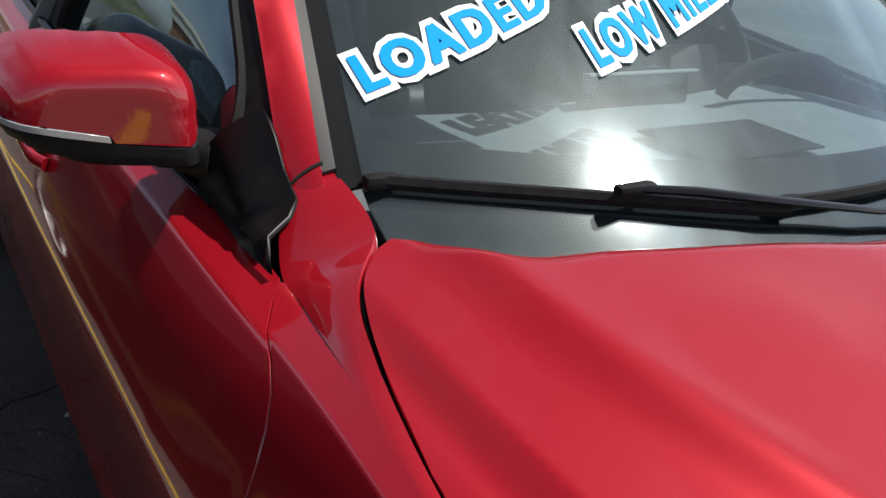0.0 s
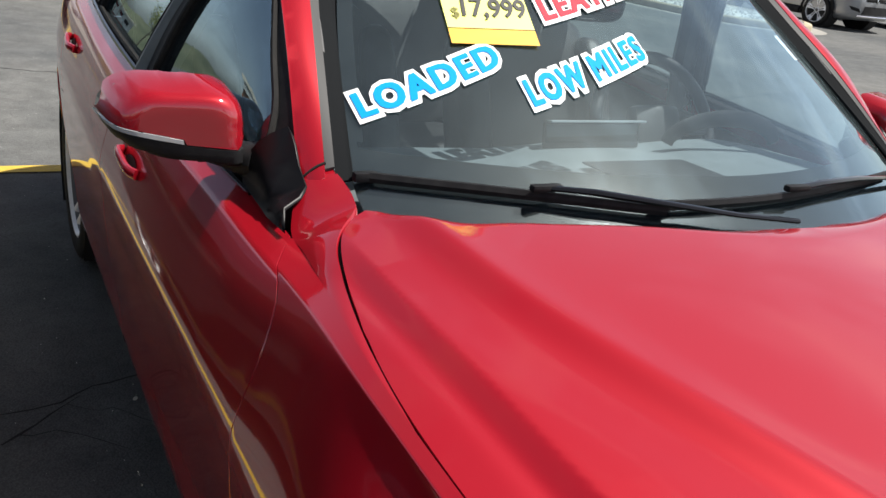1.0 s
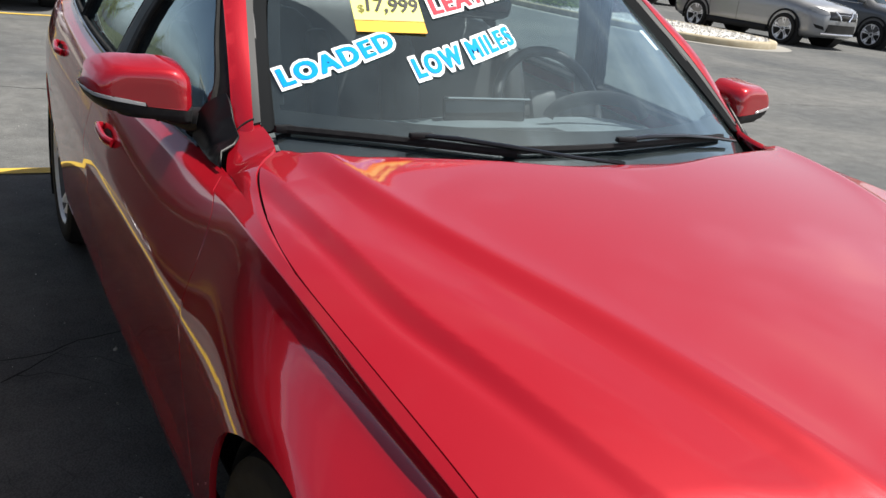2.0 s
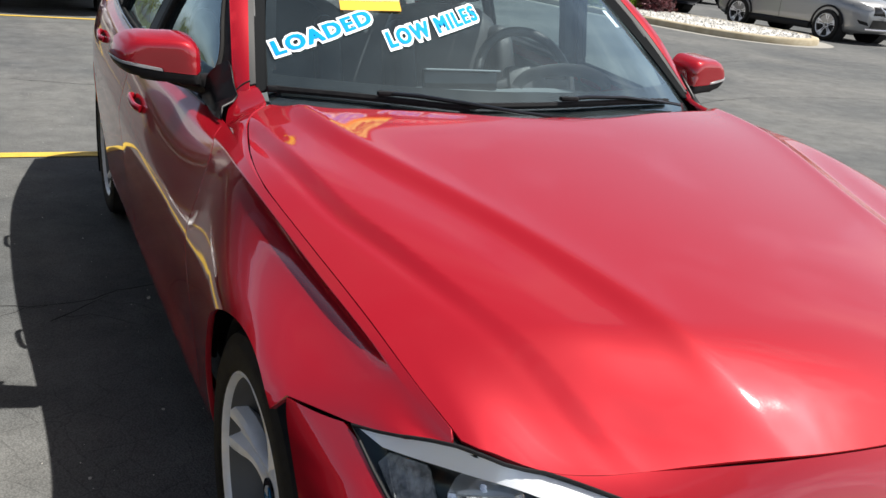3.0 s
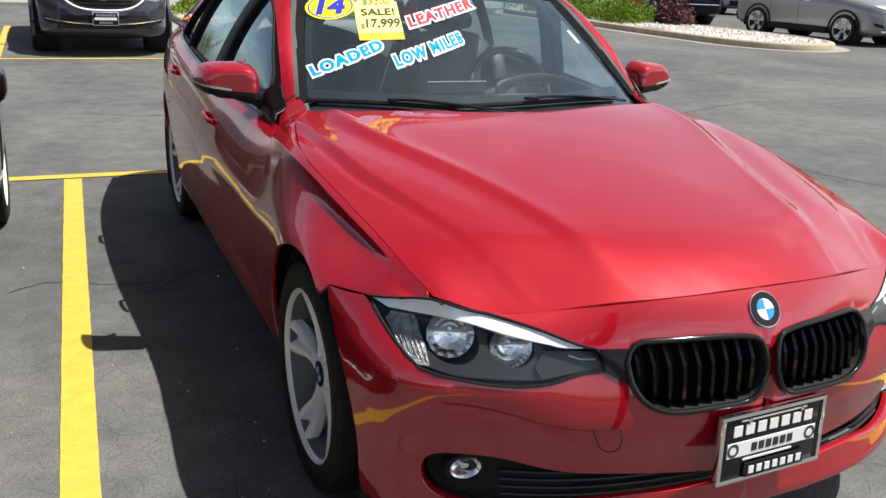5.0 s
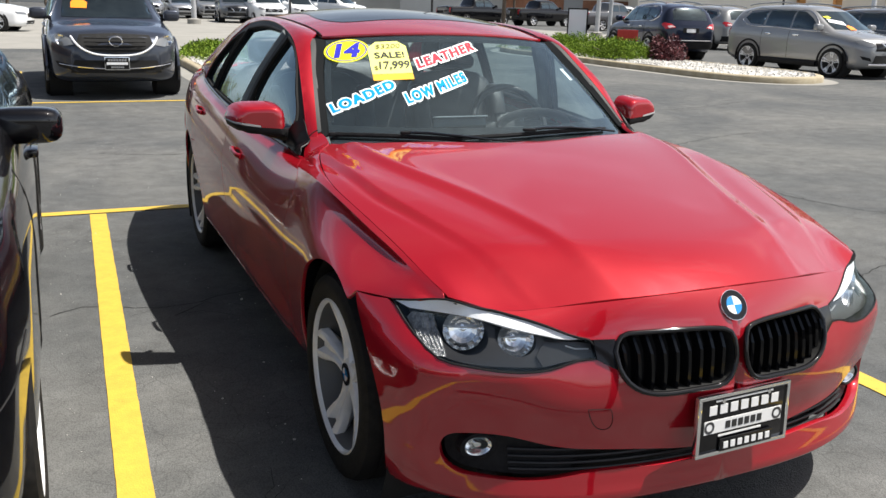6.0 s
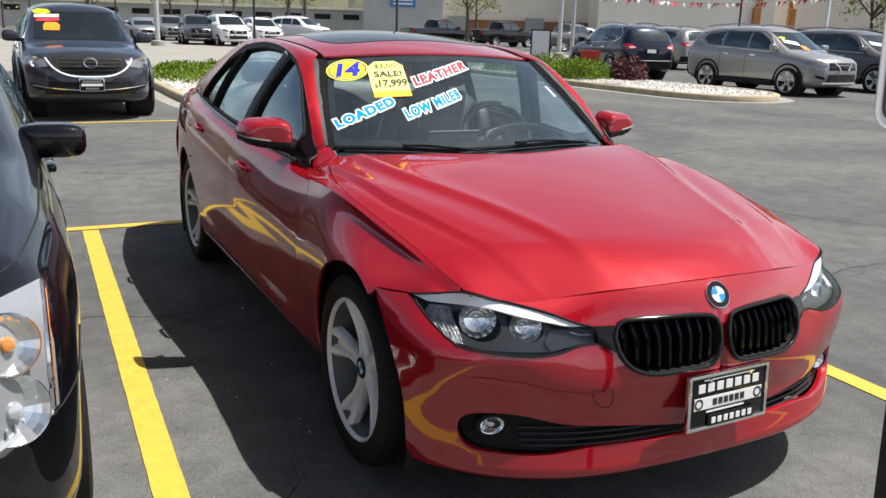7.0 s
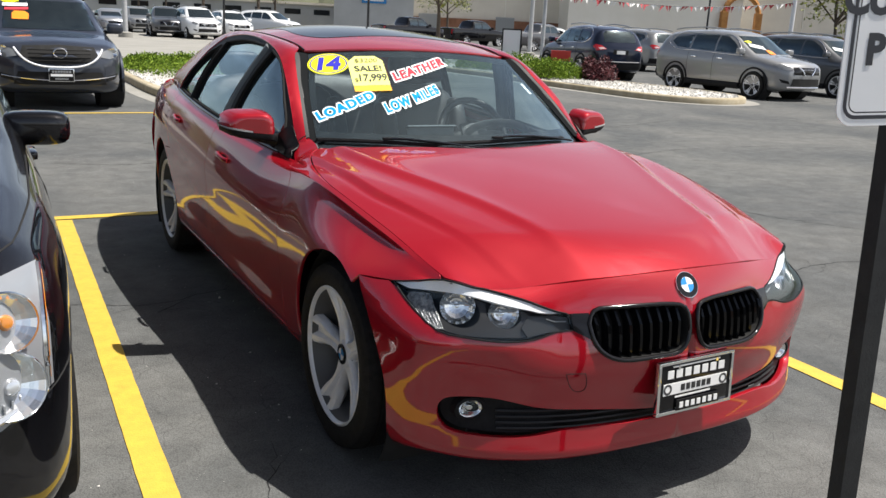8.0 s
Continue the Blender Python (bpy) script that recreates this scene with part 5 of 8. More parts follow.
def patch_loop(c0, c1, r0, r1, n=20):
    c, r = np.linspace(c0, c1, n), np.linspace(r0, r1, n)
    return np.array([(a, r0) for a in c[:-1]] + [(c1, b) for b in r[:-1]] + [(a, r1) for a in c[::-1][:-1]] + [(c0, b) for b in r[::-1][:-1]])


sheet("rear_bumper", joined(*[region(patch_loop(0, 3, 0, 2), tail, 0.05, side=s, unit=(.25, .25)) for s in (1, -1)]), RED, CAR)
sheet("trunk_face", joined(*[region(patch_loop(0, 1.9, 2.02, 4), tail, 0.05, side=s, unit=(.25, .25)) for s in (1, -1)]), RED, CAR)
for s in (1, -1):
    sheet("tail_lamp", region(patch_loop(1.92, 3, 2.02, 3.2), tail, 0.05, side=s, unit=(.25, .25)), TAIL_RED, CAR, "red tail lamp lens")
    sheet("quarter_end", region(patch_loop(1.92, 3, 3.22, 4), tail, 0.05, side=s, unit=(.25, .25)), RED, CAR)


def deck(x, y):
    """Boot lid and shoulders behind the rear window."""
    t = np.clip((y - 3.10) / .55, 0, 1)
    return np.stack([x, y, 1.075 - .035 * t - (.11 - .02 * t) * (np.abs(x) / .70) ** 3], 1)


sheet("trunk_lid", region(np.array([(-.60, 3.12), (.60, 3.12), (.64, 3.4), (.60, 3.64), (.3, 3.685), (0, 3.70), (-.3, 3.685), (-.60, 3.64), (-.64, 3.4)]), deck, 0.06), RED, CAR)


def back_glass(x, t):
    return np.stack([x * (.86 + .14 * t), 2.66 + .50 * t - .05 * (x / .55) ** 2 * (1 - t), 1.36 - .285 * t - .05 * (x / .55) ** 2], 1)


bg = sheet("rear_window", region(np.array([(-.56, 0), (.56, 0), (.60, 1), (-.60, 1)]), back_glass, 0.1, rim=0, unit=(1, .57)), SIDE_GLASS, CAR, "tinted rear window")
bg.visible_shadow = False
for s in (1, -1):
    qp = region(np.array([(0, 0), (1, 0), (1, 1), (0, 1)]), lambda a, b: np.stack([(.55 + a * (.205 - .09 * b)), 2.95 + .15 * a + .6 * b - .1 * a * b, 1.075 - .07 * a - .05 * b], 1), 0.1, side=s, unit=(.2, .6))
    sheet("rear_shoulder", qp, RED, CAR)


# ---- mirrors, handles, wipers ----
MIRROR = np.array(smooth_line(((.777, .938), (.775, 1.00), (.780, 1.047), (.798, 1.070), (.85, 1.081), (.90, 1.079), (.955, 1.071), (.987, 1.046), (1.004, 1.004), (.988, .978), (.94, .954), (.85, .940)), .006, True, sharp=(0,)))
MIRROR_MID = np.array((.885, 1.012))
_d = MIRROR - MIRROR_MID
_a = np.arctan2(_d[:, 1], _d[:, 0])
_o = np.argsort(_a)
MIRROR_A, MIRROR_R = _a[_o], np.hypot(_d[:, 0], _d[:, 1])[_o]


def mirror_face(x, z):
    """The forward shell of a door mirror over its front view, closing at its outline."""
    d = np.stack([x, z], 1) - MIRROR_MID
    far = np.interp(np.arctan2(d[:, 1], d[:, 0]), MIRROR_A, MIRROR_R, period=2 * np.pi)
    k = np.clip(np.hypot(d[:, 0], d[:, 1]) / far, 0, 1)
    slant = .030 * np.clip((.90 - x) / .12, -1, 1)
    return np.stack([x, 1.005 - (.135 - slant * .5) * np.power(np.clip(1 - k ** (8 + 6 * np.clip((1.01 - z) / .06, 0, 1)), 0, 1), .5) - slant * .3 + .28 * (x - .885), z], 1)


SHELL = [q for q in MIRROR if q[1] > .967 and not (q[0] > .97 and q[1] < 1.004)]
SHELL = np.concatenate([np.array(smooth_line(((.776, .979), (.775, 1.00), (.780, 1.047), (.798, 1.070), (.85, 1.081), (.90, 1.079), (.955, 1.071), (.987, 1.046), (1.0035, 1.012)), .007)), np.array(smooth_line(((1.003, 1.010), (.93, 1.000), (.885, .993)), .01))[1:], [(.880, .984), (.80, .979)]])
STRIP = ((1.0035, 1.009), (.93, .999), (.886, .992), (.884, .985), (.93, .991), (.985, 1.000), (1.0035, 1.006))
LOWER = np.concatenate([np.array(smooth_line(((1.002, 1.004), (.985, .998), (.93, .989), (.884, .983), (.776, .977)), .01)), np.array(smooth_line(((.777, .938), (.85, .940), (.94, .954), (.988, .978)), .008))])
for s in (1, -1):
    door = DOORS["f", s]
    c = (.885, 1.3, 1.01)
    mir = sheet("door_mirror", region(SHELL, mirror_face, .012, side=s, towards=c, rim=.012), RED, CAR, "red door mirror with a clear indicator strip")
    mir.matrix_local = Matrix.Translation((.054 * s, 0, .101)) @ Matrix.Diagonal((.93, 1, .90, 1))
    sheet("indicator_strip", region(smooth_line(STRIP, .008, True, sharp=range(7)), mirror_face, .012, side=s, towards=c, rim=.01, lift=.002), WHITE_TRIM, mir, "clear silver indicator strip")
    sheet("mirror_base", region(LOWER, mirror_face, .012, side=s, towards=c, rim=.03), TRIM_BLACK, mir, "black lower housing")
    bm = bmesh.new()
    prof = [(x, z) for x, z in MIRROR[::3]]
    a = [bm.verts.new(((.885 + (x - .885) * .955) * s, .970 + .28 * (x - .885), 1.012 + (z - 1.012) * .955)) for x, z in prof]
    b = [bm.verts.new(((.885 + (x - .885) * .95) * s, 1.005 + .28 * (x - .885), 1.012 + (z - 1.012) * .92)) for x, z in prof]
    for i in range(len(prof)):
        j = (i + 1) % len(prof)
        bm.faces.new((a[i], a[j], b[j], b[i]))
    bm.faces.new(b)
    bmesh.ops.recalc_face_normals(bm, faces=bm.faces)
    part("mirror_rim", bm, GLOSS_BLACK, mir)
    gl = bmesh.new()
    gl.faces.new([gl.verts.new(((.885 + (x - .885) * .88) * s, 1.0075 + .28 * (x - .885), 1.012 + (z - 1.012) * .85)) for x, z in prof])
    part("mirror_glass", gl, CHROME, mir, "mirror glass")
    arm = [(.90 * s, .955, .966), (.84 * s, .950, .953), (.795 * s, .940, .946), (.770 * s, .925, .942), (.745 * s, .900, .945)]
    part("mirror_arm", tube(arm, [.014, .026, .034, .040, .046], sides=12, flat=.75), TRIM_BLACK, mir, "black arm", smooth=True)
    tri = np.array(smooth_line(((.694, .892), (.728, .925), (.776, .963), (.822, 1.007), (.846, 1.022), (.872, .990), (.892, .942), (.892, .906), (.80, .893)), .02, True, sharp=(0, 4, 7)))
    sheet("mirror_sail", region(tri, daylight, .02, side=s, lift=.005, rim=.006), SAIL_BLACK, mir, "black triangular mirror foot")
    for (y0, z0), key in (((1.345, .815), "f"), ((2.290, .884), "r")):
        v = at_height([y0 - .07, y0, y0 + .07], [z0 - .006, z0, z0 + .006])
        ps = flank(np.array([y0 - .07, y0, y0 + .07]), v) * (s, 1, 1)
        out = Vector((.017 * s, 0, .003))
        a, m0, b = (Vector(q) for q in ps)
        bar = [a + Vector((.004 * s, 0, 0)), a + out * .8 + Vector((0, .015, 0)), a + out + Vector((0, .03, 0)), m0 + out * 1.08, b + out + Vector((0, -.022, 0)), b + out * .8 + Vector((0, -.008, 0)), b + Vector((.004 * s, 0, 0))]
        h = part("door_handle", tube(smooth_line(bar, .015), .0085, sides=10, flat=1.35), RED, DOORS[key, s], "red pull handle", smooth=True)
        # A flat black oval on the door skin paints the shade behind the handle.
        cup = np.array([(y0 + .045 * math.cos(t), z0 - .004 + .016 * math.sin(t)) for t in np.linspace(0, 2 * math.pi, 30)[:-1]])
        cup = np.stack([cup[:, 0], at_height(cup[:, 0], cup[:, 1])], 1)
        sheet("handle_shade_patch", region(cup, flank, .02, side=s, unit=FU, rim=0, lift=.0015), SHADOW_BLACK, DOORS[key, s], "flat black patch painted as shade behind the handle")


def wiper(points, arm, mount_at):
    """A wiper: blade on the glass, spine, and its arm."""
    def on_glass(x, z, lift):
        p = screen(np.array([x]), np.array([z]))[0]
        return Vector(p) + lift * Vector((-x * .8, -.52, .85)).normalized()
    blade = [on_glass(x, z, .010) for x, z in smooth_line(points, .03)]
    w = part("wiper", tube(blade, .0065, sides=6, flat=1.4), TRIM_BLACK, CAR, "black windscreen wiper", smooth=True)
    part("wiper_rubber", tube([on_glass(x, z, .004) for x, z in smooth_line(points, .03)], .004, sides=5), RUBBER, w)
    part("wiper_tip", box((.04, .017, .016), bevel=.005), TRIM_BLACK, w, m=Matrix.Translation(blade[0]), smooth=True)
    a = [on_glass(x, z, l) for x, z, l in arm]
    part("wiper_arm", tube(a, [.006, .0075, .007, .006, .006][:len(a)], sides=8, flat=.8), GLOSS_BLACK, w, "gloss black wiper arm", smooth=True)
    part("wiper_clip", box((.055, .016, .012), bevel=.005), TRIM_BLACK, w, m=Matrix.Translation(a[0]), smooth=True)


wiper(((-.640, .967), (-.50, .969), (-.36, .967), (-.20, .960)), ((-.40, .969, .028), (-.33, .967, .030), (-.22, .960, .028), (-.08, .950, .022), (.05, .94, .02)), 0)
wiper(((-.195, .966), (.0, .971), (.2, .974), (.36, .972), (.53, .963)), ((.09, .974, .028), (.16, .975, .032), (.30, .972, .030), (.46, .960, .024), (.58, .945, .02)), 0)


# ---- cabin ----
def dash_top(x, y):
    bump = .012 * np.exp(-((x - .37) / .19) ** 4) * np.clip((y - .80) / .22, 0, 1) ** 1.5
    mid = .010 * np.exp(-(x / .16) ** 4) * np.clip((y - .85) / .15, 0, 1)
    return np.stack([x, y, .940 - .020 * (x / .65) ** 2 - .018 * np.clip((y - .62) / .4, 0, 1) + bump + mid], 1)


dl = np.array([(-.63, .72), (-.45, .62), (-.2, .53), (0, .51), (.2, .53), (.45, .62), (.63, .72), (.66, .95), (.62, 1.06), (.3, 1.07), (0, 1.05), (-.3, 1.07), (-.62, 1.06), (-.66, .95)])
dash = sheet("dashboard", region(smooth_line(dl, .04, True), dash_top, .035, rim=.22, towards=(0, .8, 0)), CABIN, CAR, "dark grey moulded dashboard")
part("speaker_grille", box((.26, .15, .004), bevel=.002), TRIM_BLACK, dash, m=pose(.02, .80, .945, -2, 0, 0))
part("display", box((.25, .018, .060), bevel=.006), GLOSS_BLACK, dash, "flat dark display screen", pose(.02, 1.02, .958, -12, 0, 0), True)
part("display_edge", box((.255, .020, .005), bevel=.002), SILVER_TRIM, dash, m=pose(.02, 1.008, .990, -12, 0, 0))
hoodlet = [(.37 + .17 * math.cos(a), .98, .945 + .060 * math.sin(a)) for a in np.linspace(.05, math.pi - .05, 20)]
part("instrument_hood", tube(hoodlet, .008, sides=8, flat=2.5), TRIM_BLACK, dash, smooth=True)
cage = bmesh.new()
box((1.30, .5, .40), (0, .93, .68), .05, cage)
part("dash_body", cage, CABIN, dash, smooth=True)

wheel_m = pose(.37, 1.21, .918, 64, 0, 0)
sw = part("steering_wheel", tube([(.185 * math.cos(a), .185 * math.sin(a), 0) for a in np.linspace(0, 2 * math.pi, 49)[:-1]], .0165, sides=10, closed=True), LEATHER_M, CAR, "black leather steering wheel", wheel_m, True)
part("wheel_hub", box((.15, .12, .05), bevel=.02), LEATHER_M, sw, smooth=True)
for a in (0, 180, 270):
    part("wheel_spoke", box((.12, .035, .02), (.115, 0, 0), .006), LEATHER_M, sw, m=pose(0, 0, 0, 0, 0, a), smooth=True)
part("steering_column", tube(((0, 0, -.02), (0, -.02, -.25)), .04), CABIN, sw, smooth=True)


def rounded_pad(size, at, turn, puff=.25):
    b = bmesh.new()
    bmesh.ops.create_cube(b, size=1)
    bmesh.ops.subdivide_edges(b, edges=b.edges[:], cuts=5, use_grid_fill=True)
    for v in b.verts:
        c = v.co * 2
        k = (abs(c.x) ** 4 + abs(c.y) ** 4 + abs(c.z) ** 4) ** .25
        v.co = v.co / max(k, 1e-6) * max(abs(c.x), abs(c.y), abs(c.z)) if k else v.co
    bmesh.ops.transform(b, matrix=Matrix.Translation(at) @ turn @ Matrix.Diagonal((*size, 1)), verts=b.verts)
    return b


def front_seat(x):
    t = Matrix.Rotation(radians(-20), 4, "X")
    seat = part("front_seat", rounded_pad((.52, .14, .66), (x, 1.82, .80), t), LEATHER_M, CAR, "black leather front seat", smooth=True)
    part("seat_cushion", rounded_pad((.52, .54, .16), (x, 1.52, .48), Matrix.Rotation(radians(6), 4, "X")), LEATHER_M, seat, smooth=True)
    for d in (-.22, .22):
        part("seat_bolster", rounded_pad((.10, .17, .56), (x + d, 1.76, .78), t), LEATHER_M, seat, smooth=True)
    part("headrest", rounded_pad((.27, .10, .18), (x, 1.955, 1.20), t), LEATHER_M, seat, smooth=True)
    for d in (-.06, .06):
        part("headrest_post", tube(((x + d, 1.93, 1.06), (x + d, 1.95, 1.15)), .007), CHROME, seat, smooth=True)


front_seat(-.37)
front_seat(.37)
bench = part("rear_bench", rounded_pad((1.28, .16, .62), (0, 2.72, .82), Matrix.Rotation(radians(-22), 4, "X")), LEATHER_M, CAR, "black leather rear bench", smooth=True)
part("bench_cushion", rounded_pad((1.28, .5, .18), (0, 2.45, .50), Matrix()), LEATHER_M, bench, smooth=True)
for x in (-.38, .38):
    part("headrest", rounded_pad((.25, .10, .15), (x, 2.84, 1.16), Matrix()), LEATHER_M, bench, smooth=True)
shelf = bmesh.new()
box((1.2, .45, .03), (0, 3.02, 1.04), .01, shelf)
part("parcel_shelf", shelf, CABIN, CAR)
sheet("headliner", region(shrink(roof_loop, .01), roof, .08, holes=[sun_loop], rim=.02, lift=-.022), HEADLINER, CAR, "grey roof lining")
sun_blind = region(sun_loop, roof, .08, rim=.01, lift=-.02, gap=-.01)
sheet("sunroof_blind", sun_blind, HEADLINER, CAR)
for s in (1, -1):
    card = flank_loop([(.62, .87), (1.5, .925), (2.4, .975), (2.4, .32), (.62, .32)])
    sheet("door_card", region(card, flank, .06, side=s, unit=FU, rim=.01, lift=-.055), CABIN, CAR, "dark grey inner door panel")
    pil = RAIL_OUT(np.linspace(.3, 6.6, 60)) * (s, 1, 1) + (-.045 * s, 0, -.018)
    part("pillar_trim", tube(pil, .028, sides=8, flat=.7), HEADLINER, CAR, smooth=True)
    bp = [daylight(np.array([y]), np.array([z]))[0] * (s, 1, 1) + (-.035 * s, 0, 0) for y, z in ((1.60, .90), (1.56, 1.02), (1.50, 1.15), (1.42, 1.30))]
    part("centre_pillar", tube(bp, .035, sides=8, flat=1.3), CABIN, CAR, smooth=True)
rv = part("interior_mirror", rounded_pad((.24, .035, .07), (0, 0, 0), Matrix()), GLOSS_BLACK, CAR, "black inside mirror", pose(.01, 1.15, 1.215, 8, 0, -12), True)
part("mirror_stem", tube(((0, -.01, .02), (0, -.02, .06)), .010), CABIN, rv, smooth=True)
part("mirror_pod", rounded_pad((.08, .06, .05), (0, -.015, .065), Matrix()), CABIN, rv, smooth=True)


# ---- stickers on the windscreen ----
def sticker(name, label, o, u, v, pieces, category="sticker"):
    """Flat pieces, each given in its own square of 0..1, laid on the windscreen along u and v from the corner o."""
    lay = []
    first = None
    for part_name, verts, faces, mat, lift in pieces:
        q = np.asarray(verts, float)
        x = o[0] + q[:, 0] * u[0] + q[:, 1] * v[0]
        z = o[1] + q[:, 0] * u[1] + q[:, 1] * v[1]
        p = screen(x, z)
        e = 1e-3
        n = np.cross(screen(x + e, z) - screen(x - e, z), screen(x, z + e) - screen(x, z - e))
        n /= np.linalg.norm(n, axis=1)[:, None]
        n *= np.where(n[:, 2:3] < 0, -1, 1)
        me = mesh_from(part_name, p + n * np.reshape(lift, (-1, 1)), faces, mat, smooth=False)
        me.update()
        if first is None:
            first = tagged(new(name, me), label, category, "windscreen stickers")
            made = first
        else:
            made = hang(part_name, me, first)
        if me.polygons[0].normal.z < 0:
            me.flip_normals()
    return first


def fitted(text, x0, x1, y0, y1, bold=0.0, shear=0.0, space=1.0):
    """A word's mesh stretched into a box."""
    vtx, f = lettering(text, 1.0, bold, shear, space)
    lo, hi = vtx.min(0), vtx.max(0)
    w = (vtx[:, :2] - lo[:2]) / (hi[:2] - lo[:2])
    return np.stack([x0 + w[:, 0] * (x1 - x0), y0 + w[:, 1] * (y1 - y0)], 1), f


def islands(vtx, faces):
    """The separate letters of a word, from left to right."""
    group = list(range(len(vtx)))

    def find(i):
        while group[i] != i:
            group[i] = group[group[i]]
            i = group[i]
        return i
    for f in faces:
        for j in f[1:]:
            group[find(j)] = find(f[0])
    sets = {}
    for f in faces:
        sets.setdefault(find(f[0]), []).append(f)
    out = []
    for fs in sets.values():
        ids = sorted({i for f in fs for i in f})
        new_id = {i: k for k, i in enumerate(ids)}
        out.append((vtx[ids], [tuple(new_id[i] for i in f) for f in fs]))
    return sorted(out, key=lambda q: q[0][:, 0].min())


def outline_word(text, bold=.024, margin=.15):
    """A word in heavy letters, each its own piece, on a wider white backing."""
    back, fb = lettering(text, 1.0, margin, .10, 1.16)
    front, ff = lettering(text, 1.0, 0.0, .10, 1.16)
    lo, hi = back[:, :2].min(0), back[:, :2].max(0)
    grow = []
    for q, f in islands((front[:, :2] - lo) / (hi - lo), ff):
        d = np.array((bold, bold)) / (hi - lo)
        shifts = [np.array(o) * d for o in ((0, 0), (1, .6), (-1, -.6), (1, -.6), (-1, .6))]
        grow.append((np.concatenate([q + o for o in shifts]), [tuple(i + k * len(q) for i in g) for k in range(5) for g in f], np.repeat(.0030 + 2e-5 * np.arange(5), len(q))))
    backs = islands((back[:, :2] - lo) / (hi - lo), fb)
    return backs, grow


for text, mat, o, u, v, label in (
    ("LOADED", BLUE_VINYL, (-.612, 1.027), (.280, .098), (-.014, .036), "blue capital word sticker with white outline on the windscreen"),
    ("LOW MILES", BLUE_VINYL, (-.330, 1.066), (.298, .082), (-.006, .044), "blue two-word sticker with white outline on the windscreen"),
    ("LEATHER", RED_VINYL, (-.224, 1.188), (.318, .076), (-.002, .042), "red capital word sticker with white outline on the windscreen"),
):
    backs, fronts = outline_word(text, .046)
    pieces = [("backing", q, f, WHITE_VINYL, .0015 + 5e-5 * i) for i, (q, f) in enumerate(backs)]
    sticker("word_sticker", label, o, u, v, pieces + [("letter", q, f, mat, lift) for q, f, lift in fronts])

ang = np.linspace(0, 2 * np.pi, 41)[:-1]


def oval(k):
    return np.stack([.5 + .5 * k * np.cos(ang), .5 + .5 * k * np.sin(ang)], 1), [tuple(range(40))]


def oval_ring(k0, k1):
    a, b = oval(k0)[0], oval(k1)[0]
    return np.concatenate([a, b]), [(i, (i + 1) % 40, 40 + (i + 1) % 40, 40 + i) for i in range(40)]


w14, f14 = fitted("14", .22, .80, .20, .82, .05, .1)
sticker("year_sticker", "yellow oval sticker with blue number 14 on the windscreen", (-.5725, 1.2045), (.175, .014), (.042, .085), [("backing", *oval(1.0), YELLOW_VINYL, .0015), ("ring", *oval_ring(.84, .90), NAVY_VINYL, .0022), ("number", w14, f14, NAVY_VINYL, .0026)])
tag_shape = np.array([(0, .16), (1, .16), (1, .86), (.80, 1), (.24, 1), (0, .84)])
band = np.array([(0, 0), (1, 0), (1, .15), (0, .15)])
s1, g1 = fitted("SALE!", .14, .90, .56, .72, .02)
s2, g2 = fitted("17,999", .20, .98, .25, .48, .022, .1)
s3, g3 = fitted("$", .08, .17, .25, .37, .01)
s4, g4 = fitted("$3200", .20, .85, .80, .93, .004, .15)
price = sticker("price_card", "yellow and orange price card reading SALE on the windscreen", (-.4145, 1.148), (.158, .009), (.038, .138), [("card", tag_shape, [tuple(range(6))], CARD_YELLOW, .0035), ("card_band", band, [(0, 1, 2, 3)], CARD_ORANGE, .0035), ("heading", s1, g1, INK, .0045), ("price", s2, g2, INK, .0045), ("dollar_sign", s3, g3, INK_OLIVE, .0045), ("old_price", s4, g4, INK_OLIVE, .0045)])
sticker("inspection_label", "small white paper label inside the windscreen edge", (.545, 1.150), (.035, .0), (-.02, .045), [("paper", np.array([(0, 0), (1, 0), (1, 1), (0, 1)]), [(0, 1, 2, 3)], WHITE_VINYL, -.012)])


# ---- other vehicles: one builder, lofted bodies with draped glass, lamps and joints ----
from mathutils.bvhtree import BVHTree

SUV = ((0, .66, .40, .62, .74, .78, .60), (.012, .80, .30, .66, .84, .88, .62), (.05, .92, .25, .72, .92, .97, .66), (.13, .985, .22, .80, .99, 1.04, .70), (.225, 1, .22, .84, 1.05, 1.10, .74),
       (.30, 1, .22, .85, 1.06, 1.30, .70), (.395, 1, .22, .86, 1.08, 1.60, .68), (.45, 1, .22, .87, 1.09, 1.665, .68), (.62, 1, .22, .89, 1.12, 1.70, .68), (.82, 1, .22, .92, 1.16, 1.66, .66),
       (.925, .985, .24, .94, 1.18, 1.58, .64), (.96, .96, .28, .93, 1.16, 1.38, .64), (.985, .92, .32, .90, 1.08, 1.14, .66), (1, .80, .42, .80, .92, .98, .60))
LUXURY = ((0, .74, .32, .60, .78, .84, .62), (.012, .87, .22, .66, .85, .90, .66), (.05, .95, .19, .70, .89, .95, .70), (.15, .99, .18, .75, .93, 1.0, .72), (.27, 1, .18, .79, .98, 1.05, .76),
          (.34, 1, .18, .80, .99, 1.18, .72), (.45, 1, .18, .80, 1.0, 1.39, .68), (.52, 1, .18, .81, 1.0, 1.44, .66), (.64, 1, .18, .82, 1.01, 1.44, .66), (.74, 1, .18, .83, 1.02, 1.36, .66),
          (.845, .99, .20, .84, 1.03, 1.12, .70), (.93, .96, .22, .84, 1.02, 1.08, .70), (.985, .90, .28, .80, .97, 1.02, .66), (1, .78, .38, .72, .86, .90, .60))
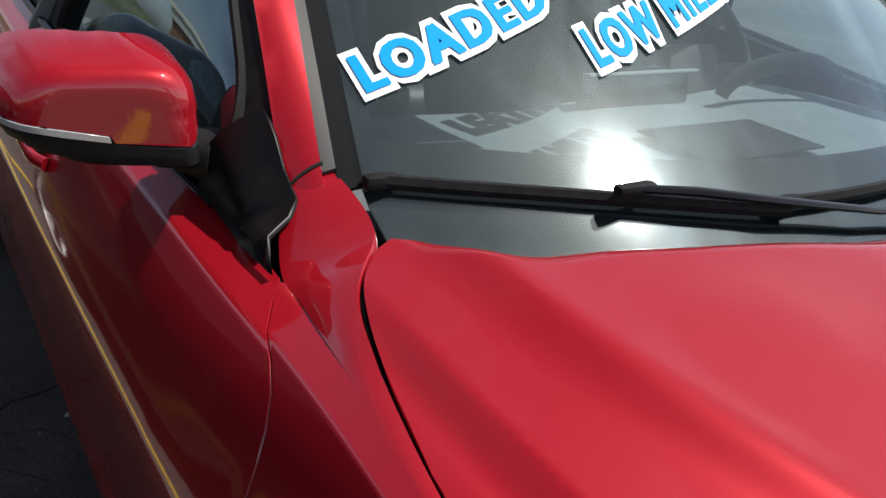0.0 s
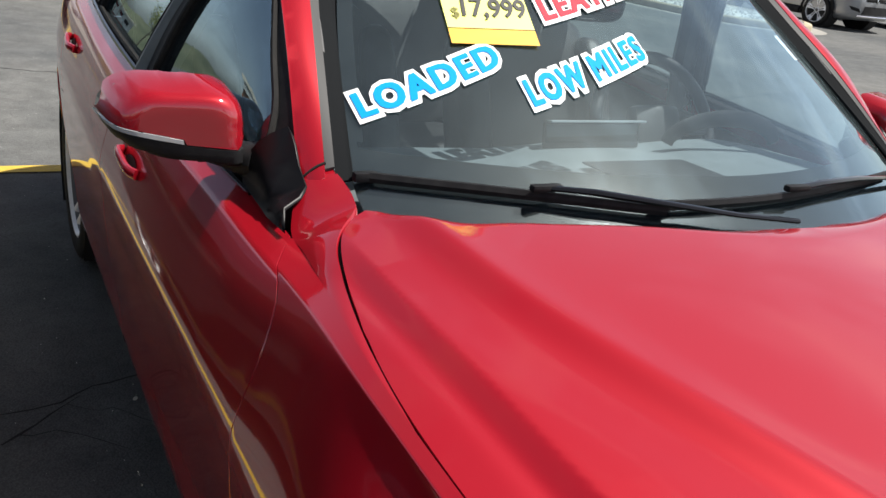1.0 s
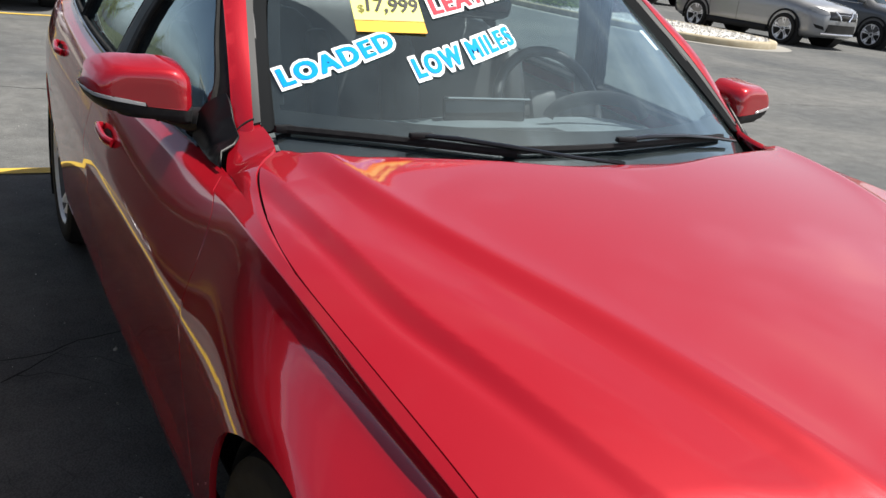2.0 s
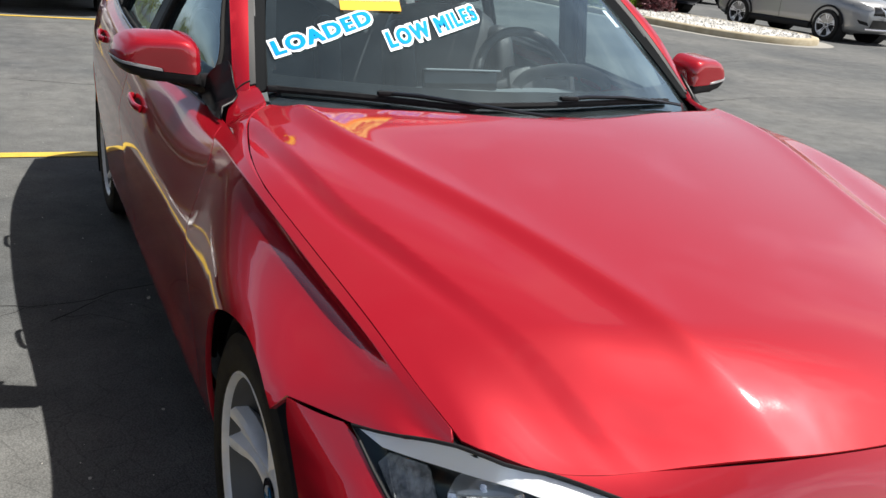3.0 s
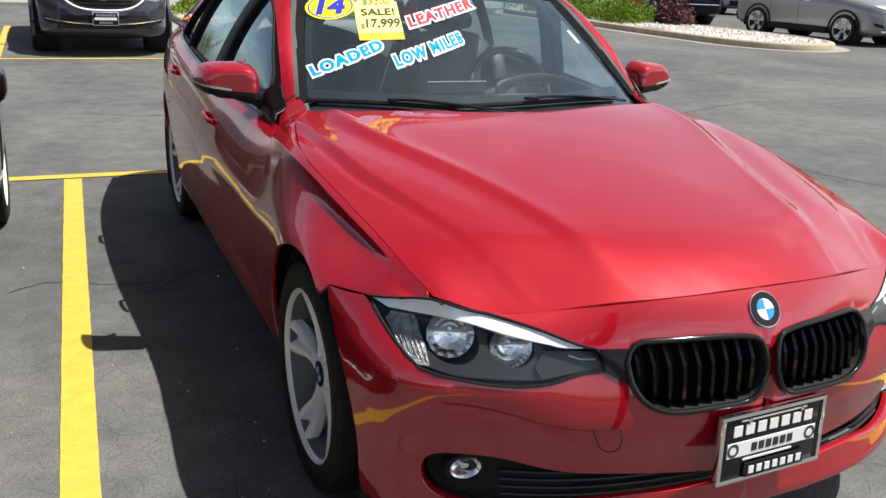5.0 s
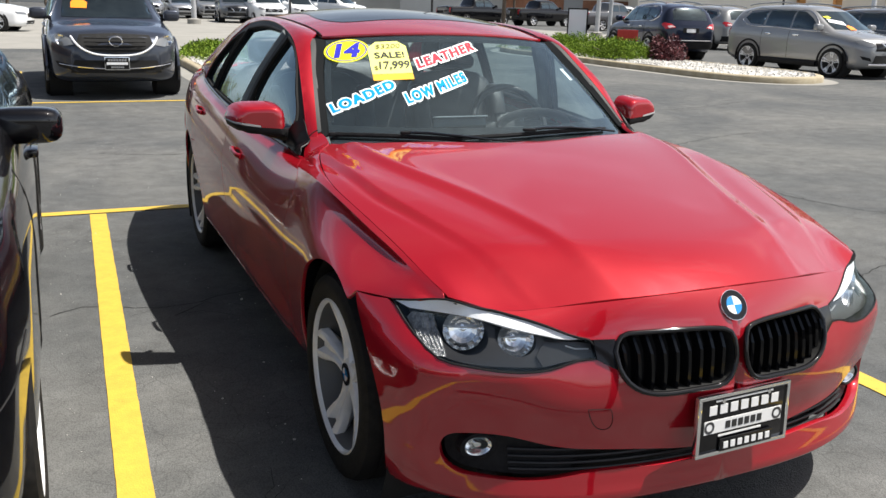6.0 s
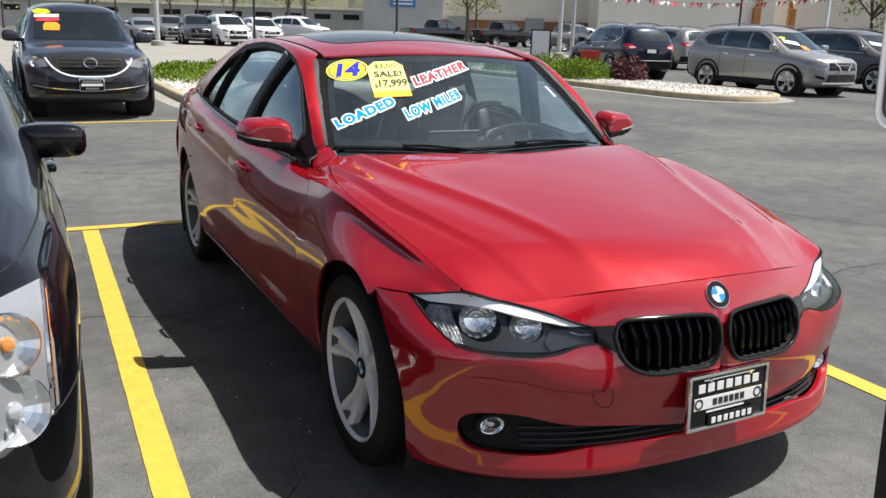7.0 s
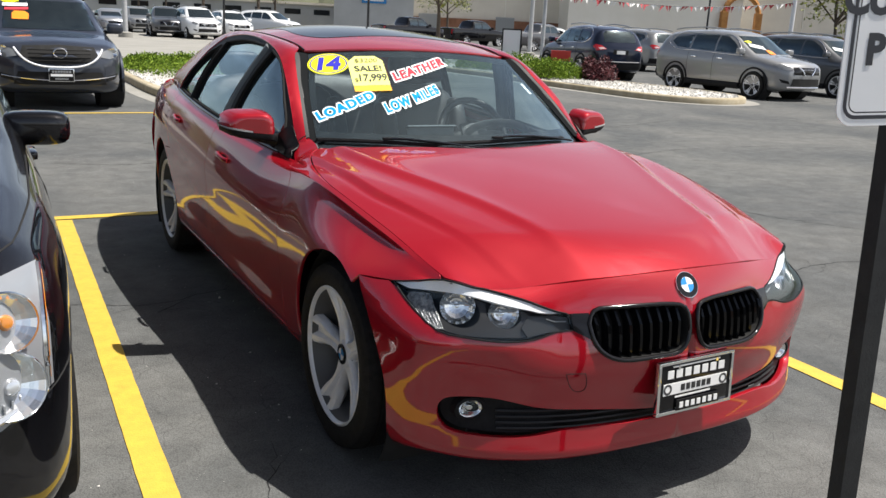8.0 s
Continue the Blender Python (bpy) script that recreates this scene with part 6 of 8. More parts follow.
SEDAN = ((0, .62, .32, .52, .64, .68, .60), (.012, .78, .22, .56, .72, .76, .62), (.05, .92, .19, .62, .80, .84, .66), (.15, .985, .18, .68, .86, .92, .70), (.27, 1, .18, .72, .92, .97, .74),
         (.34, 1, .18, .73, .94, 1.14, .72), (.45, 1, .18, .75, .95, 1.37, .68), (.52, 1, .18, .76, .97, 1.42, .66), (.64, 1, .18, .78, .98, 1.42, .66), (.74, 1, .18, .80, .99, 1.33, .66),
         (.845, .99, .20, .82, 1.0, 1.08, .70), (.93, .96, .22, .82, .99, 1.04, .70), (.985, .90, .28, .78, .94, .98, .66), (1, .78, .38, .70, .82, .86, .60))
PICKUP = ((0, .74, .46, .72, .92, .96, .66), (.012, .86, .38, .76, 1.02, 1.06, .68), (.05, .94, .36, .82, 1.10, 1.14, .70), (.14, .99, .34, .88, 1.16, 1.20, .72), (.24, 1, .34, .90, 1.20, 1.24, .76),
          (.30, 1, .34, .90, 1.21, 1.50, .72), (.36, 1, .34, .90, 1.22, 1.80, .70), (.42, 1, .34, .90, 1.22, 1.86, .70), (.56, 1, .34, .90, 1.22, 1.86, .70), (.62, 1, .34, .90, 1.22, 1.80, .70),
          (.635, 1, .34, .92, 1.24, 1.30, .80), (.80, 1, .34, .92, 1.24, 1.27, .80), (.985, .98, .38, .90, 1.22, 1.25, .80), (1, .92, .46, .88, 1.16, 1.19, .78))


def body_mesh(table, L, W, H, ref):
    """The lofted skin of a vehicle, front at y = 0, facing -y."""
    t = np.array(table)
    h = np.linspace(0, 1, 84)
    u = np.clip(h - .10 * np.sin(2 * np.pi * h) * .9, 0, 1)
    fine = np.linspace(0, 1, 1001)
    bell = np.exp(-.5 * (np.arange(-30, 31) / 10.0) ** 2)
    bell /= bell.sum()
    c = []
    for k in range(1, 7):
        g = np.interp(fine, t[:, 0], t[:, k])
        g = np.concatenate([2 * g[0] - g[30:0:-1], g, 2 * g[-1] - g[-2:-32:-1]])
        c.append(np.interp(u, fine, np.convolve(g, bell, "valid")))
    c = np.stack(c, 1)
    k = H / ref
    rows = []
    for ui, (w, zb, zs, zt, zr, rw) in zip(u, c):
        w, zb, zs, zt, zr = w * W / 2, zb * k, zs * k, zt * k, zr * k
        up = zr - zt
        tall = min(1, max(0, (up - .08) / .3))
        rx = W / 2 * rw * (1 if w > W * .4 else w / (W * .5))
        pts = [(0, zb), (w * .80, zb), (w * .955, zb + .05), (w * .985, zb + .18 * (zs - zb)), (w * .992, zb + .6 * (zs - zb)), (w, zs), (w * .985, zs + .45 * (zt - zs)), (w * .935, zt),
               (w * .935 + (rx - w * .935) * .5 + .03 * tall, zt + up * .52 + .01), (rx * 1.02, zt + up * .90), (rx * .86, zt + up * (.985)), (rx * .45, zr + .025), (0, zr + .035)]
        p = np.array(pts)
        d = np.concatenate([[0], np.cumsum(np.linalg.norm(np.diff(p, axis=0), axis=1))])
        s = np.linspace(0, d[-1], 48)
        q = np.stack([np.interp(s, d, p[:, 0]), np.interp(s, d, p[:, 1])], 1)
        for _ in range(3):
            q[1:-1] = .25 * q[:-2] + .5 * q[1:-1] + .25 * q[2:]
        rows.append(np.stack([q[:, 0], np.full(48, ui * L), q[:, 1]], 1))
    rows = np.array(rows)
    # rounded plan at both ends
    bow = (rows[:, :, 0] / (W / 2)) ** 2.4
    rows[:, :, 1] += bow * .20 * np.clip(1 - u / .16, 0, 1)[:, None] - bow * .12 * np.clip((u - .88) / .12, 0, 1)[:, None]
    full = np.concatenate([rows * (-1, 1, 1), rows[:, ::-1][:, 1:]], 1)
    full = full[:, ::-1]
    n, m = full.shape[:2]
    v = full.reshape(-1, 3)
    f = [(i * m + j, i * m + (j + 1) % m, (i + 1) * m + (j + 1) % m, (i + 1) * m + j) for i in range(n - 1) for j in range(m)]
    f += [tuple(range(m))[::-1], tuple((n - 1) * m + j for j in range(m))]
    return v, f


def vehicle(name, label, category, paint, table, dims, m, wheel_r=.34, spokes=5, front_axle=.93, wheelbase=2.70, glass=None, trim=True, group="parked cars", face="suv", detail=True, cladding=True, mirrors=True, inset=0.0):
    L, W, H = dims
    ref = 1.735 if table is SUV else 1.455 if table is SEDAN else 1.475 if table is LUXURY else 1.895
    root = thing(name, label, category, m, group)
    v, f = body_mesh(table, L, W, H, ref)
    bm = bmesh.new()
    vs = [bm.verts.new(p) for p in v]
    for q in f:
        try:
            bm.faces.new([vs[i] for i in q])
        except ValueError:
            pass
    bmesh.ops.remove_doubles(bm, verts=bm.verts, dist=1e-5)
    bmesh.ops.recalc_face_normals(bm, faces=bm.faces)
    tree = BVHTree.FromBMesh(bm)
    part("body", bm, paint, root, smooth=True)
    k = H / ref

    def cast(o, d):
        hit = tree.ray_cast(Vector(o), Vector(d))[0]
        return hit

    def from_side(s):
        def fn(y, z):
            out = []
            for a, b in zip(np.atleast_1d(y), np.atleast_1d(z)):
                h = cast((3 * s, a, b), (-s, 0, 0))
                out.append(h if h else (W / 2 * s, a, b))
            return np.array([tuple(o) for o in out])
        return fn

    def from_end(d, far=None):
        def fn(x, z):
            out = []
            for a, b in zip(np.atleast_1d(x), np.atleast_1d(z)):
                h = cast((a, -3 if d > 0 else L + 3, b), (0, d, 0))
                out.append(h if h else (a, .1 if d > 0 else L - .1, b))
            return np.array([tuple(o) for o in out])
        return fn

    def drape(pname, loop, fn, mat, parent=root, lift=.006, step=.07, lab="", rim=.0):
        P, ff, N = region(smooth_line(loop, .04, True, sharp=range(len(loop))), fn, step, lift=lift, rim=rim, towards=(0, L / 2, .7))
        return hang(pname, mesh_from(pname, P, ff, mat), parent, lab)

    gl = glass or DARK_GLASS
    front, rear = from_end(1), from_end(-1)
    T = np.array(table)

    def at(u, col):
        return float(np.interp(u, T[:, 0], T[:, col])) * k

    # windscreen and rear window
    zb, zt = at(.235, 5) + .02, at(.40 if table is not PICKUP else .365, 5) - .03
    wb, wt = W / 2 * .72, W / 2 * .62
    ws = drape("windshield", [(-wb, zb), (wb, zb), (wt, zt), (-wt, zt)], front, gl, lab="dark reflecting windscreen")
    if table is SUV:
        drape("rear_window", [(-.56, 1.20 * k), (.56, 1.20 * k), (.54, 1.46 * k), (.44, 1.55 * k), (-.44, 1.55 * k), (-.54, 1.46 * k)], rear, gl)
    # side windows
    for s in (1, -1):
        fn = from_side(s)
        if table is SUV:
            sets = [[(.315, 1.12), (.50, 1.145), (.50, 1.56), (.445, 1.545), (.385, 1.40)], [(.512, 1.147), (.69, 1.18), (.685, 1.56), (.512, 1.565)], [(.705, 1.185), (.80, 1.21), (.855, 1.36), (.83, 1.48), (.70, 1.55)]]
        elif table in (SEDAN, LUXURY):
            sets = [[(.365, .98), (.54, 1.0), (.54, 1.31), (.49, 1.30), (.43, 1.18)], [(.553, 1.0), (.70, 1.03), (.72, 1.12), (.68, 1.25), (.553, 1.31)]]
        else:
            sets = [[(.315, 1.28), (.46, 1.28), (.46, 1.72), (.385, 1.70), (.345, 1.52)], [(.475, 1.28), (.60, 1.28), (.595, 1.70), (.475, 1.72)]]
        for loop in sets:
            drape("side_window", [(y * L, z * k) for y, z in loop], fn, gl, lift=.005)
        if trim and table is SUV:
            ring = [(.30, 1.09), (.50, 1.115), (.69, 1.15), (.81, 1.18), (.875, 1.36), (.845, 1.52), (.70, 1.60), (.50, 1.60), (.43, 1.575)]
            line = [Vector(q) + Vector((.006 * s, 0, 0)) for q in fn(*np.array(smooth_line([(y * L, z * k) for y, z in ring], .08, True)).T)]
            part("window_trim", tube(line, .010, sides=6, closed=True), CHROME, root, smooth=True)
        if detail:
            for y in (.505, .698) if table is not PICKUP else (.465, .61):
                line = [Vector(q) + Vector((.001 * s, 0, 0)) for q in fn(np.full(9, y * L), np.linspace(.36, 1.08 if table in (SUV, PICKUP) else .95, 9) * k)]
                part("door_joint", tube(line, .005, sides=4), SHADOW_BLACK, root)
            for y in (.455, .65):
                p = fn(np.array([y * L]), np.array([(.98 if table is SUV else .84 if table in (SEDAN, LUXURY) else 1.08) * k]))[0]
                part("door_handle", box((.04, .19, .035), (p[0] + .012 * s, p[1], p[2]), .012), CHROME if table is SUV else paint, root, smooth=True)
        z0 = (1.13 if table is SUV else .99 if table in (SEDAN, LUXURY) else 1.28) * k
        p = fn(np.array([.315 * L]), np.array([z0]))[0]
        if mirrors:
            mb = rounded_pad((.24, .14, .17), (p[0] + .15 * s, .30 * L, z0 + .06), Matrix())
            part("door_mirror", mb, paint if face != "plain" else TRIM_BLACK, root, smooth=True)
            part("mirror_arm", box((.14, .06, .05), (p[0] + .03 * s, .305 * L, z0), .015), TRIM_BLACK, root, smooth=True)
        # arches and wheels
        for ya in (front_axle, front_axle + wheelbase):
            rr = wheel_r + .055
            bm = bmesh.new()
            bmesh.ops.create_cone(bm, cap_ends=True, segments=40, radius1=rr, radius2=rr, depth=.30, matrix=Matrix.Translation((s * (W / 2 - .170 - inset), ya, wheel_r + .01)) @ Matrix.Rotation(radians(90), 4, "Y"))
            part("wheel_housing", bm, SHADOW_BLACK, root)
            if cladding:
                arc = [(s * (W / 2 - .006), ya + (rr + .018) * math.cos(a), wheel_r + .01 + (rr + .018) * math.sin(a)) for a in np.linspace(radians(-18), radians(198), 26)]
                part("arch_trim", tube(arc, .026, sides=6), TRIM_BLACK if table is SUV and face == "suv" else paint, root, smooth=True)
            make_wheel(root, pose(s * (W / 2 - .085 - inset), ya, wheel_r, 0, 0, 0 if s > 0 else 180), r=wheel_r, width=.24, spokes=spokes, double=(spokes == 5), turn=18)
        if table is SUV and face == "suv":
            sill = [(s * (W / 2 * .99), y, .30 * k) for y in np.linspace(front_axle + .45, front_axle + wheelbase - .45, 8)]
            part("sill_cladding", tube(sill, .05, sides=8, flat=1.6), TRIM_BLACK, root, smooth=True)
            rail_line = [(s * (.60), y * L, at(y, 5) + .055 + .02 * math.sin(math.pi * (y - .45) / .42)) for y in np.linspace(.45, .87, 14)]
            part("roof_rail", tube(rail_line, .018, sides=8), SILVER_TRIM, root, smooth=True)
    # faces
    h = 1.0 * k
    for s in (1, -1):
        if table is SUV:
            drape("headlight", [(s * .50, .80 * h), (s * .56, .87 * h), (s * .74, .93 * h), (s * .82, .90 * h), (s * .80, .82 * h), (s * .66, .77 * h)], front, LAMP_GREY, lift=.010, step=.05, lab="clear headlamp")
            drape("fog_pocket", [(s * .58, .44 * h), (s * .74, .48 * h), (s * .78, .56 * h), (s * .62, .52 * h)], front, SHADOW_BLACK, lift=.006, step=.05)
            drape("tail_lamp", [(s * .50, .98 * h), (s * .80, .93 * h), (s * .86, 1.06 * h), (s * .80, 1.12 * h), (s * .62, 1.08 * h)], rear, TAIL_RED, lift=.015, step=.05, lab="red tail lamp")
            drape("tail_lamp_clear", [(s * .52, .995 * h), (s * .70, .965 * h), (s * .74, 1.02 * h), (s * .62, 1.04 * h)], rear, TAIL_CLEAR, lift=.02, step=.05)
        elif table is PICKUP:
            drape("headlight", [(s * .60, .92 * h), (s * .82, .92 * h), (s * .82, 1.06 * h), (s * .60, 1.04 * h)], front, LAMP_GREY, lift=.01, step=.05)
            drape("tail_lamp", [(s * .78, .85 * h), (s * .90, .85 * h), (s * .90, 1.15 * h), (s * .78, 1.15 * h)], rear, TAIL_RED, lift=.015, step=.05)
        elif table is SEDAN:
            drape("headlight", [(s * .46, .60 * h), (s * .76, .64 * h), (s * .80, .72 * h), (s * .50, .69 * h)], front, LAMP_GREY, lift=.01, step=.05)
            drape("tail_lamp", [(s * .46, .78 * h), (s * .76, .78 * h), (s * .78, .92 * h), (s * .50, .92 * h)], rear, TAIL_RED, lift=.015, step=.05)
    if table is SUV and face == "suv":
        drape("grille", [(-.50, .68 * h), (.50, .68 * h), (.48, .86 * h), (-.48, .86 * h)], front, GLOSS_BLACK, lift=.007, step=.06)
        for s in (1, -1):
            line = [Vector(q) + Vector((0, -.015, 0)) for q in front(np.array([.33, .22, .14]) * s, np.array([.88, .78, .67]) * h)]
            part("grille_chevron", tube(line, .022, sides=6), CHROME, root, smooth=True)
        drape("lower_grille", [(-.55, .40 * h), (.55, .40 * h), (.50, .58 * h), (-.50, .58 * h)], front, SHADOW_BLACK, lift=.006, step=.06)
        part("front_skid", tube([Vector(q) + Vector((0, -.012, 0)) for q in front(np.linspace(-.62, .62, 9), np.full(9, .36 * h))], .02, sides=6), CHROME, root, smooth=True)
        drape("rear_plate_panel", [(-.26, .83 * h), (.26, .83 * h), (.26, .97 * h), (-.26, .97 * h)], rear, SHADOW_BLACK, lift=.006, step=.06)
        drape("rear_plate", [(-.15, .84 * h), (.15, .84 * h), (.15, .95 * h), (-.15, .95 * h)], rear, WHITE_VINYL, lift=.014, step=.06, lab="small white plate")
        drape("rear_bumper", [(-.86, .36 * h), (.86, .36 * h), (.86, .56 * h), (-.86, .56 * h)], rear, TRIM_BLACK, lift=.012, step=.07)
        part("rear_bumper_trim", tube([Vector(q) + Vector((0, .012, 0)) for q in rear(np.linspace(-.7, .7, 9), np.full(9, .60 * h))], .014, sides=6), CHROME, root, smooth=True)
    elif table is PICKUP:
        drape("grille", [(-.56, .80 * h), (.56, .80 * h), (.58, 1.02 * h), (-.58, 1.02 * h)], front, GLOSS_BLACK, lift=.008, step=.06)
        part("front_bumper", tube([Vector(q) + Vector((0, -.03, 0)) for q in front(np.linspace(-.86, .86, 11), np.full(11, .62 * h))], .08, sides=8), CHROME, root, smooth=True)
    elif table is SEDAN:
        drape("grille", [(-.36, .52 * h), (.36, .52 * h), (.40, .66 * h), (-.40, .66 * h)], front, GLOSS_BLACK, lift=.006, step=.06)
        drape("lower_grille", [(-.5, .28 * h), (.5, .28 * h), (.46, .40 * h), (-.46, .40 * h)], front, SHADOW_BLACK, lift=.006, step=.06)
    root_tools = {"front": front, "rear": rear, "side": from_side, "drape": drape, "k": k}
    return root, root_tools


LAMP_GREY = material("lamp_clear_grey", (0.20, 0.21, 0.22), 0.15, 0.3, Coat_Weight=1.0)


def flat_card(root_tools, loop, mat, name, label, m, which="front", lift=.012):
    """A card lying on a windscreen, as a thing of its own."""
    P, ff, N = region(smooth_line(loop, .05, True, sharp=range(len(loop))), root_tools[which], .06, lift=lift, rim=0, towards=(0, 2.4, .7))
    ob = new(name, mesh_from(name, P, ff, mat))
    ob.matrix_world = m
    return tagged(ob, label, "sticker", "stickers on parked cars")


# dark grey crossover behind the bay
mz_m = pose(-.68, 10.72, 0, 0, 0, 0)
mz, mt = vehicle("crossover", "dark slate crossover facing the bay with stickers in its windscreen", "car", SLATE_PAINT, SUV, (5.05, 1.80, 1.66), mz_m, wheel_r=.375, front_axle=.97, wheelbase=2.87, glass=DARK_GLASS, face="sport", spokes=5)
k = mt["k"]
mt["drape"]("grille", [(-.46, .93 * k), (-.50, .82 * k), (-.34, .71 * k), (0, .675 * k), (.34, .71 * k), (.50, .82 * k), (.46, .93 * k), (0, .955 * k)], mt["front"], SHADOW_BLACK, lift=.008, lab="black five-point grille")
rim_pts = np.array(smooth_line([(-.57, .91 * k), (-.50, .80 * k), (-.34, .69 * k), (0, .65 * k), (.34, .69 * k), (.50, .80 * k), (.57, .91 * k)], .05))
part("grille_trim", tube([Vector(q) + Vector((0, -.02, 0)) for q in mt["front"](rim_pts[:, 0], rim_pts[:, 1])], .014, sides=6), BROW, mz, "bright silver grille wing", smooth=True)
for z in (.74, .79, .84, .89):
    part("grille_bar", tube([Vector(q) + Vector((0, -.012, 0)) for q in mt["front"](np.linspace(-.40, .40, 9), np.full(9, z * k))], .005, sides=5), RUBBER, mz, smooth=True)
p = mt["front"](np.array([0.0]), np.array([.85 * k]))[0]
part("front_emblem", tube([(.085 * math.cos(a), 0, .065 * math.sin(a)) for a in np.linspace(0, 2 * math.pi, 25)[:-1]], .009, sides=6, closed=True), CHROME, mz, "plain chrome oval emblem", pose(0, p[1] - .025, p[2]), True)
mt["drape"]("lower_grille", [(-.60, .40 * k), (.60, .40 * k), (.54, .58 * k), (-.54, .58 * k)], mt["front"], SHADOW_BLACK, lift=.006)
part("lower_trim", tube([Vector(q) + Vector((0, -.015, 0)) for q in mt["front"](np.linspace(-.74, .74, 13), .46 * k + .06 * np.linspace(-1, 1, 13) ** 2)], .007, sides=6), CHROME, mz, smooth=True)
for s in (1, -1):
    p = mt["front"](np.array([.70 * s]), np.array([.86 * k]))[0]
    part("lamp_bowl", lathe([(-.04, 0), (-.02, .05), (.0, .07), (.006, .075)], 24, "z"), CHROME, mz, m=facing(Vector(p) + Vector((0, -.02, 0)), (.15 * s, -1, .1)), smooth=True)
p = mt["front"](np.array([0.0]), np.array([.52 * k]))[0]
mp = part("dealer_plate", box((.31, .02, .16), bevel=.004), GLOSS_BLACK, mz, "dark dealer plate", pose(0, p[1] - .03, .515), True)
part("plate_frame", box((.33, .012, .18), (0, .006, 0), .004), CHROME, mp, smooth=True)
part("plate_band", box((.28, .004, .034), (0, -.011, 0)), WHITE_VINYL, mp)
for x in range(7):
    part("plate_letter_bar", box((.026, .004, .030), (-.108 + .036 * x, -.011, .046)), SILVER_TRIM, mp)
    part("plate_letter_bar", box((.018, .004, .024), (-.075 + .025 * x, -.011, -.050)), SILVER_TRIM, mp)
flat_card(mt, [(-.62, 1.50), (-.52, 1.53), (-.40, 1.52), (-.36, 1.48), (-.46, 1.455), (-.58, 1.46)], YELLOW_VINYL, "year_sticker", "yellow oval sticker on a dark windscreen", mz_m)
flat_card(mt, [(-.60, 1.40), (-.26, 1.41), (-.25, 1.455), (-.59, 1.445)], WHITE_VINYL, "word_sticker", "white word sticker on a dark windscreen", mz_m)
flat_card(mt, [(-.58, 1.345), (-.26, 1.36), (-.25, 1.395), (-.57, 1.38)], RED_VINYL, "word_sticker", "red word sticker on a dark windscreen", mz_m)
flat_card(mt, [(-.50, 1.22), (-.28, 1.22), (-.26, 1.30), (-.31, 1.335), (-.45, 1.335), (-.49, 1.30)], ORANGE_CARD, "price_card", "orange price card on a dark windscreen", mz_m)

# grey crossovers beyond the island
RG = (4.63, 1.84, 1.715)
g_m = pose(16.85, 12.60, 0, 0, 0, 3)
gr, gt = vehicle("crossover", "grey crossover with chrome trim and stickers, parked by the island", "car", GREY_PAINT, SUV, RG, g_m, wheel_r=.35, spokes=5)
flat_card(gt, [(-.60, 1.42), (-.46, 1.44), (-.40, 1.40), (-.52, 1.37)], YELLOW_VINYL, "year_sticker", "yellow oval sticker on a grey crossover", g_m)
flat_card(gt, [(-.58, 1.29), (-.18, 1.22), (-.16, 1.31), (-.56, 1.37)], WHITE_VINYL, "word_sticker", "white word sticker on a grey crossover", g_m)
flat_card(gt, [(-.24, 1.12), (-.04, 1.12), (-.04, 1.20), (-.12, 1.23), (-.22, 1.21)], ORANGE_CARD, "price_card", "orange price card on a grey crossover", g_m)
d_m = pose(20.6, 12.95, 0, 0, 0, 3)
dk, dt = vehicle("crossover", "dark grey crossover parked beside a lighter one", "car", DARK_PAINT, SUV, RG, d_m, wheel_r=.35, spokes=5)
flat_card(dt, [(-.58, 1.29), (-.22, 1.24), (-.20, 1.33), (-.56, 1.38)], WHITE_VINYL, "word_sticker", "white word sticker on a dark crossover", d_m)
flat_card(dt, [(-.26, 1.12), (-.06, 1.12), (-.06, 1.20), (-.14, 1.23), (-.24, 1.21)], ORANGE_CARD, "price_card", "orange price card on a dark crossover", d_m)
nv, nt = vehicle("crossover", "navy crossover seen from behind with clear tail lamps", "car", NAVY_PAINT, SUV, RG, pose(17.33, 23.9, 0, 0, 0, 168.5), wheel_r=.35, spokes=5)
vehicle("crossover", "dark crossover parked tail-on behind the island", "car", GREY_PAINT, SUV, RG, pose(23.6, 29.6, 0, 0, 0, 180), wheel_r=.35, detail=False)

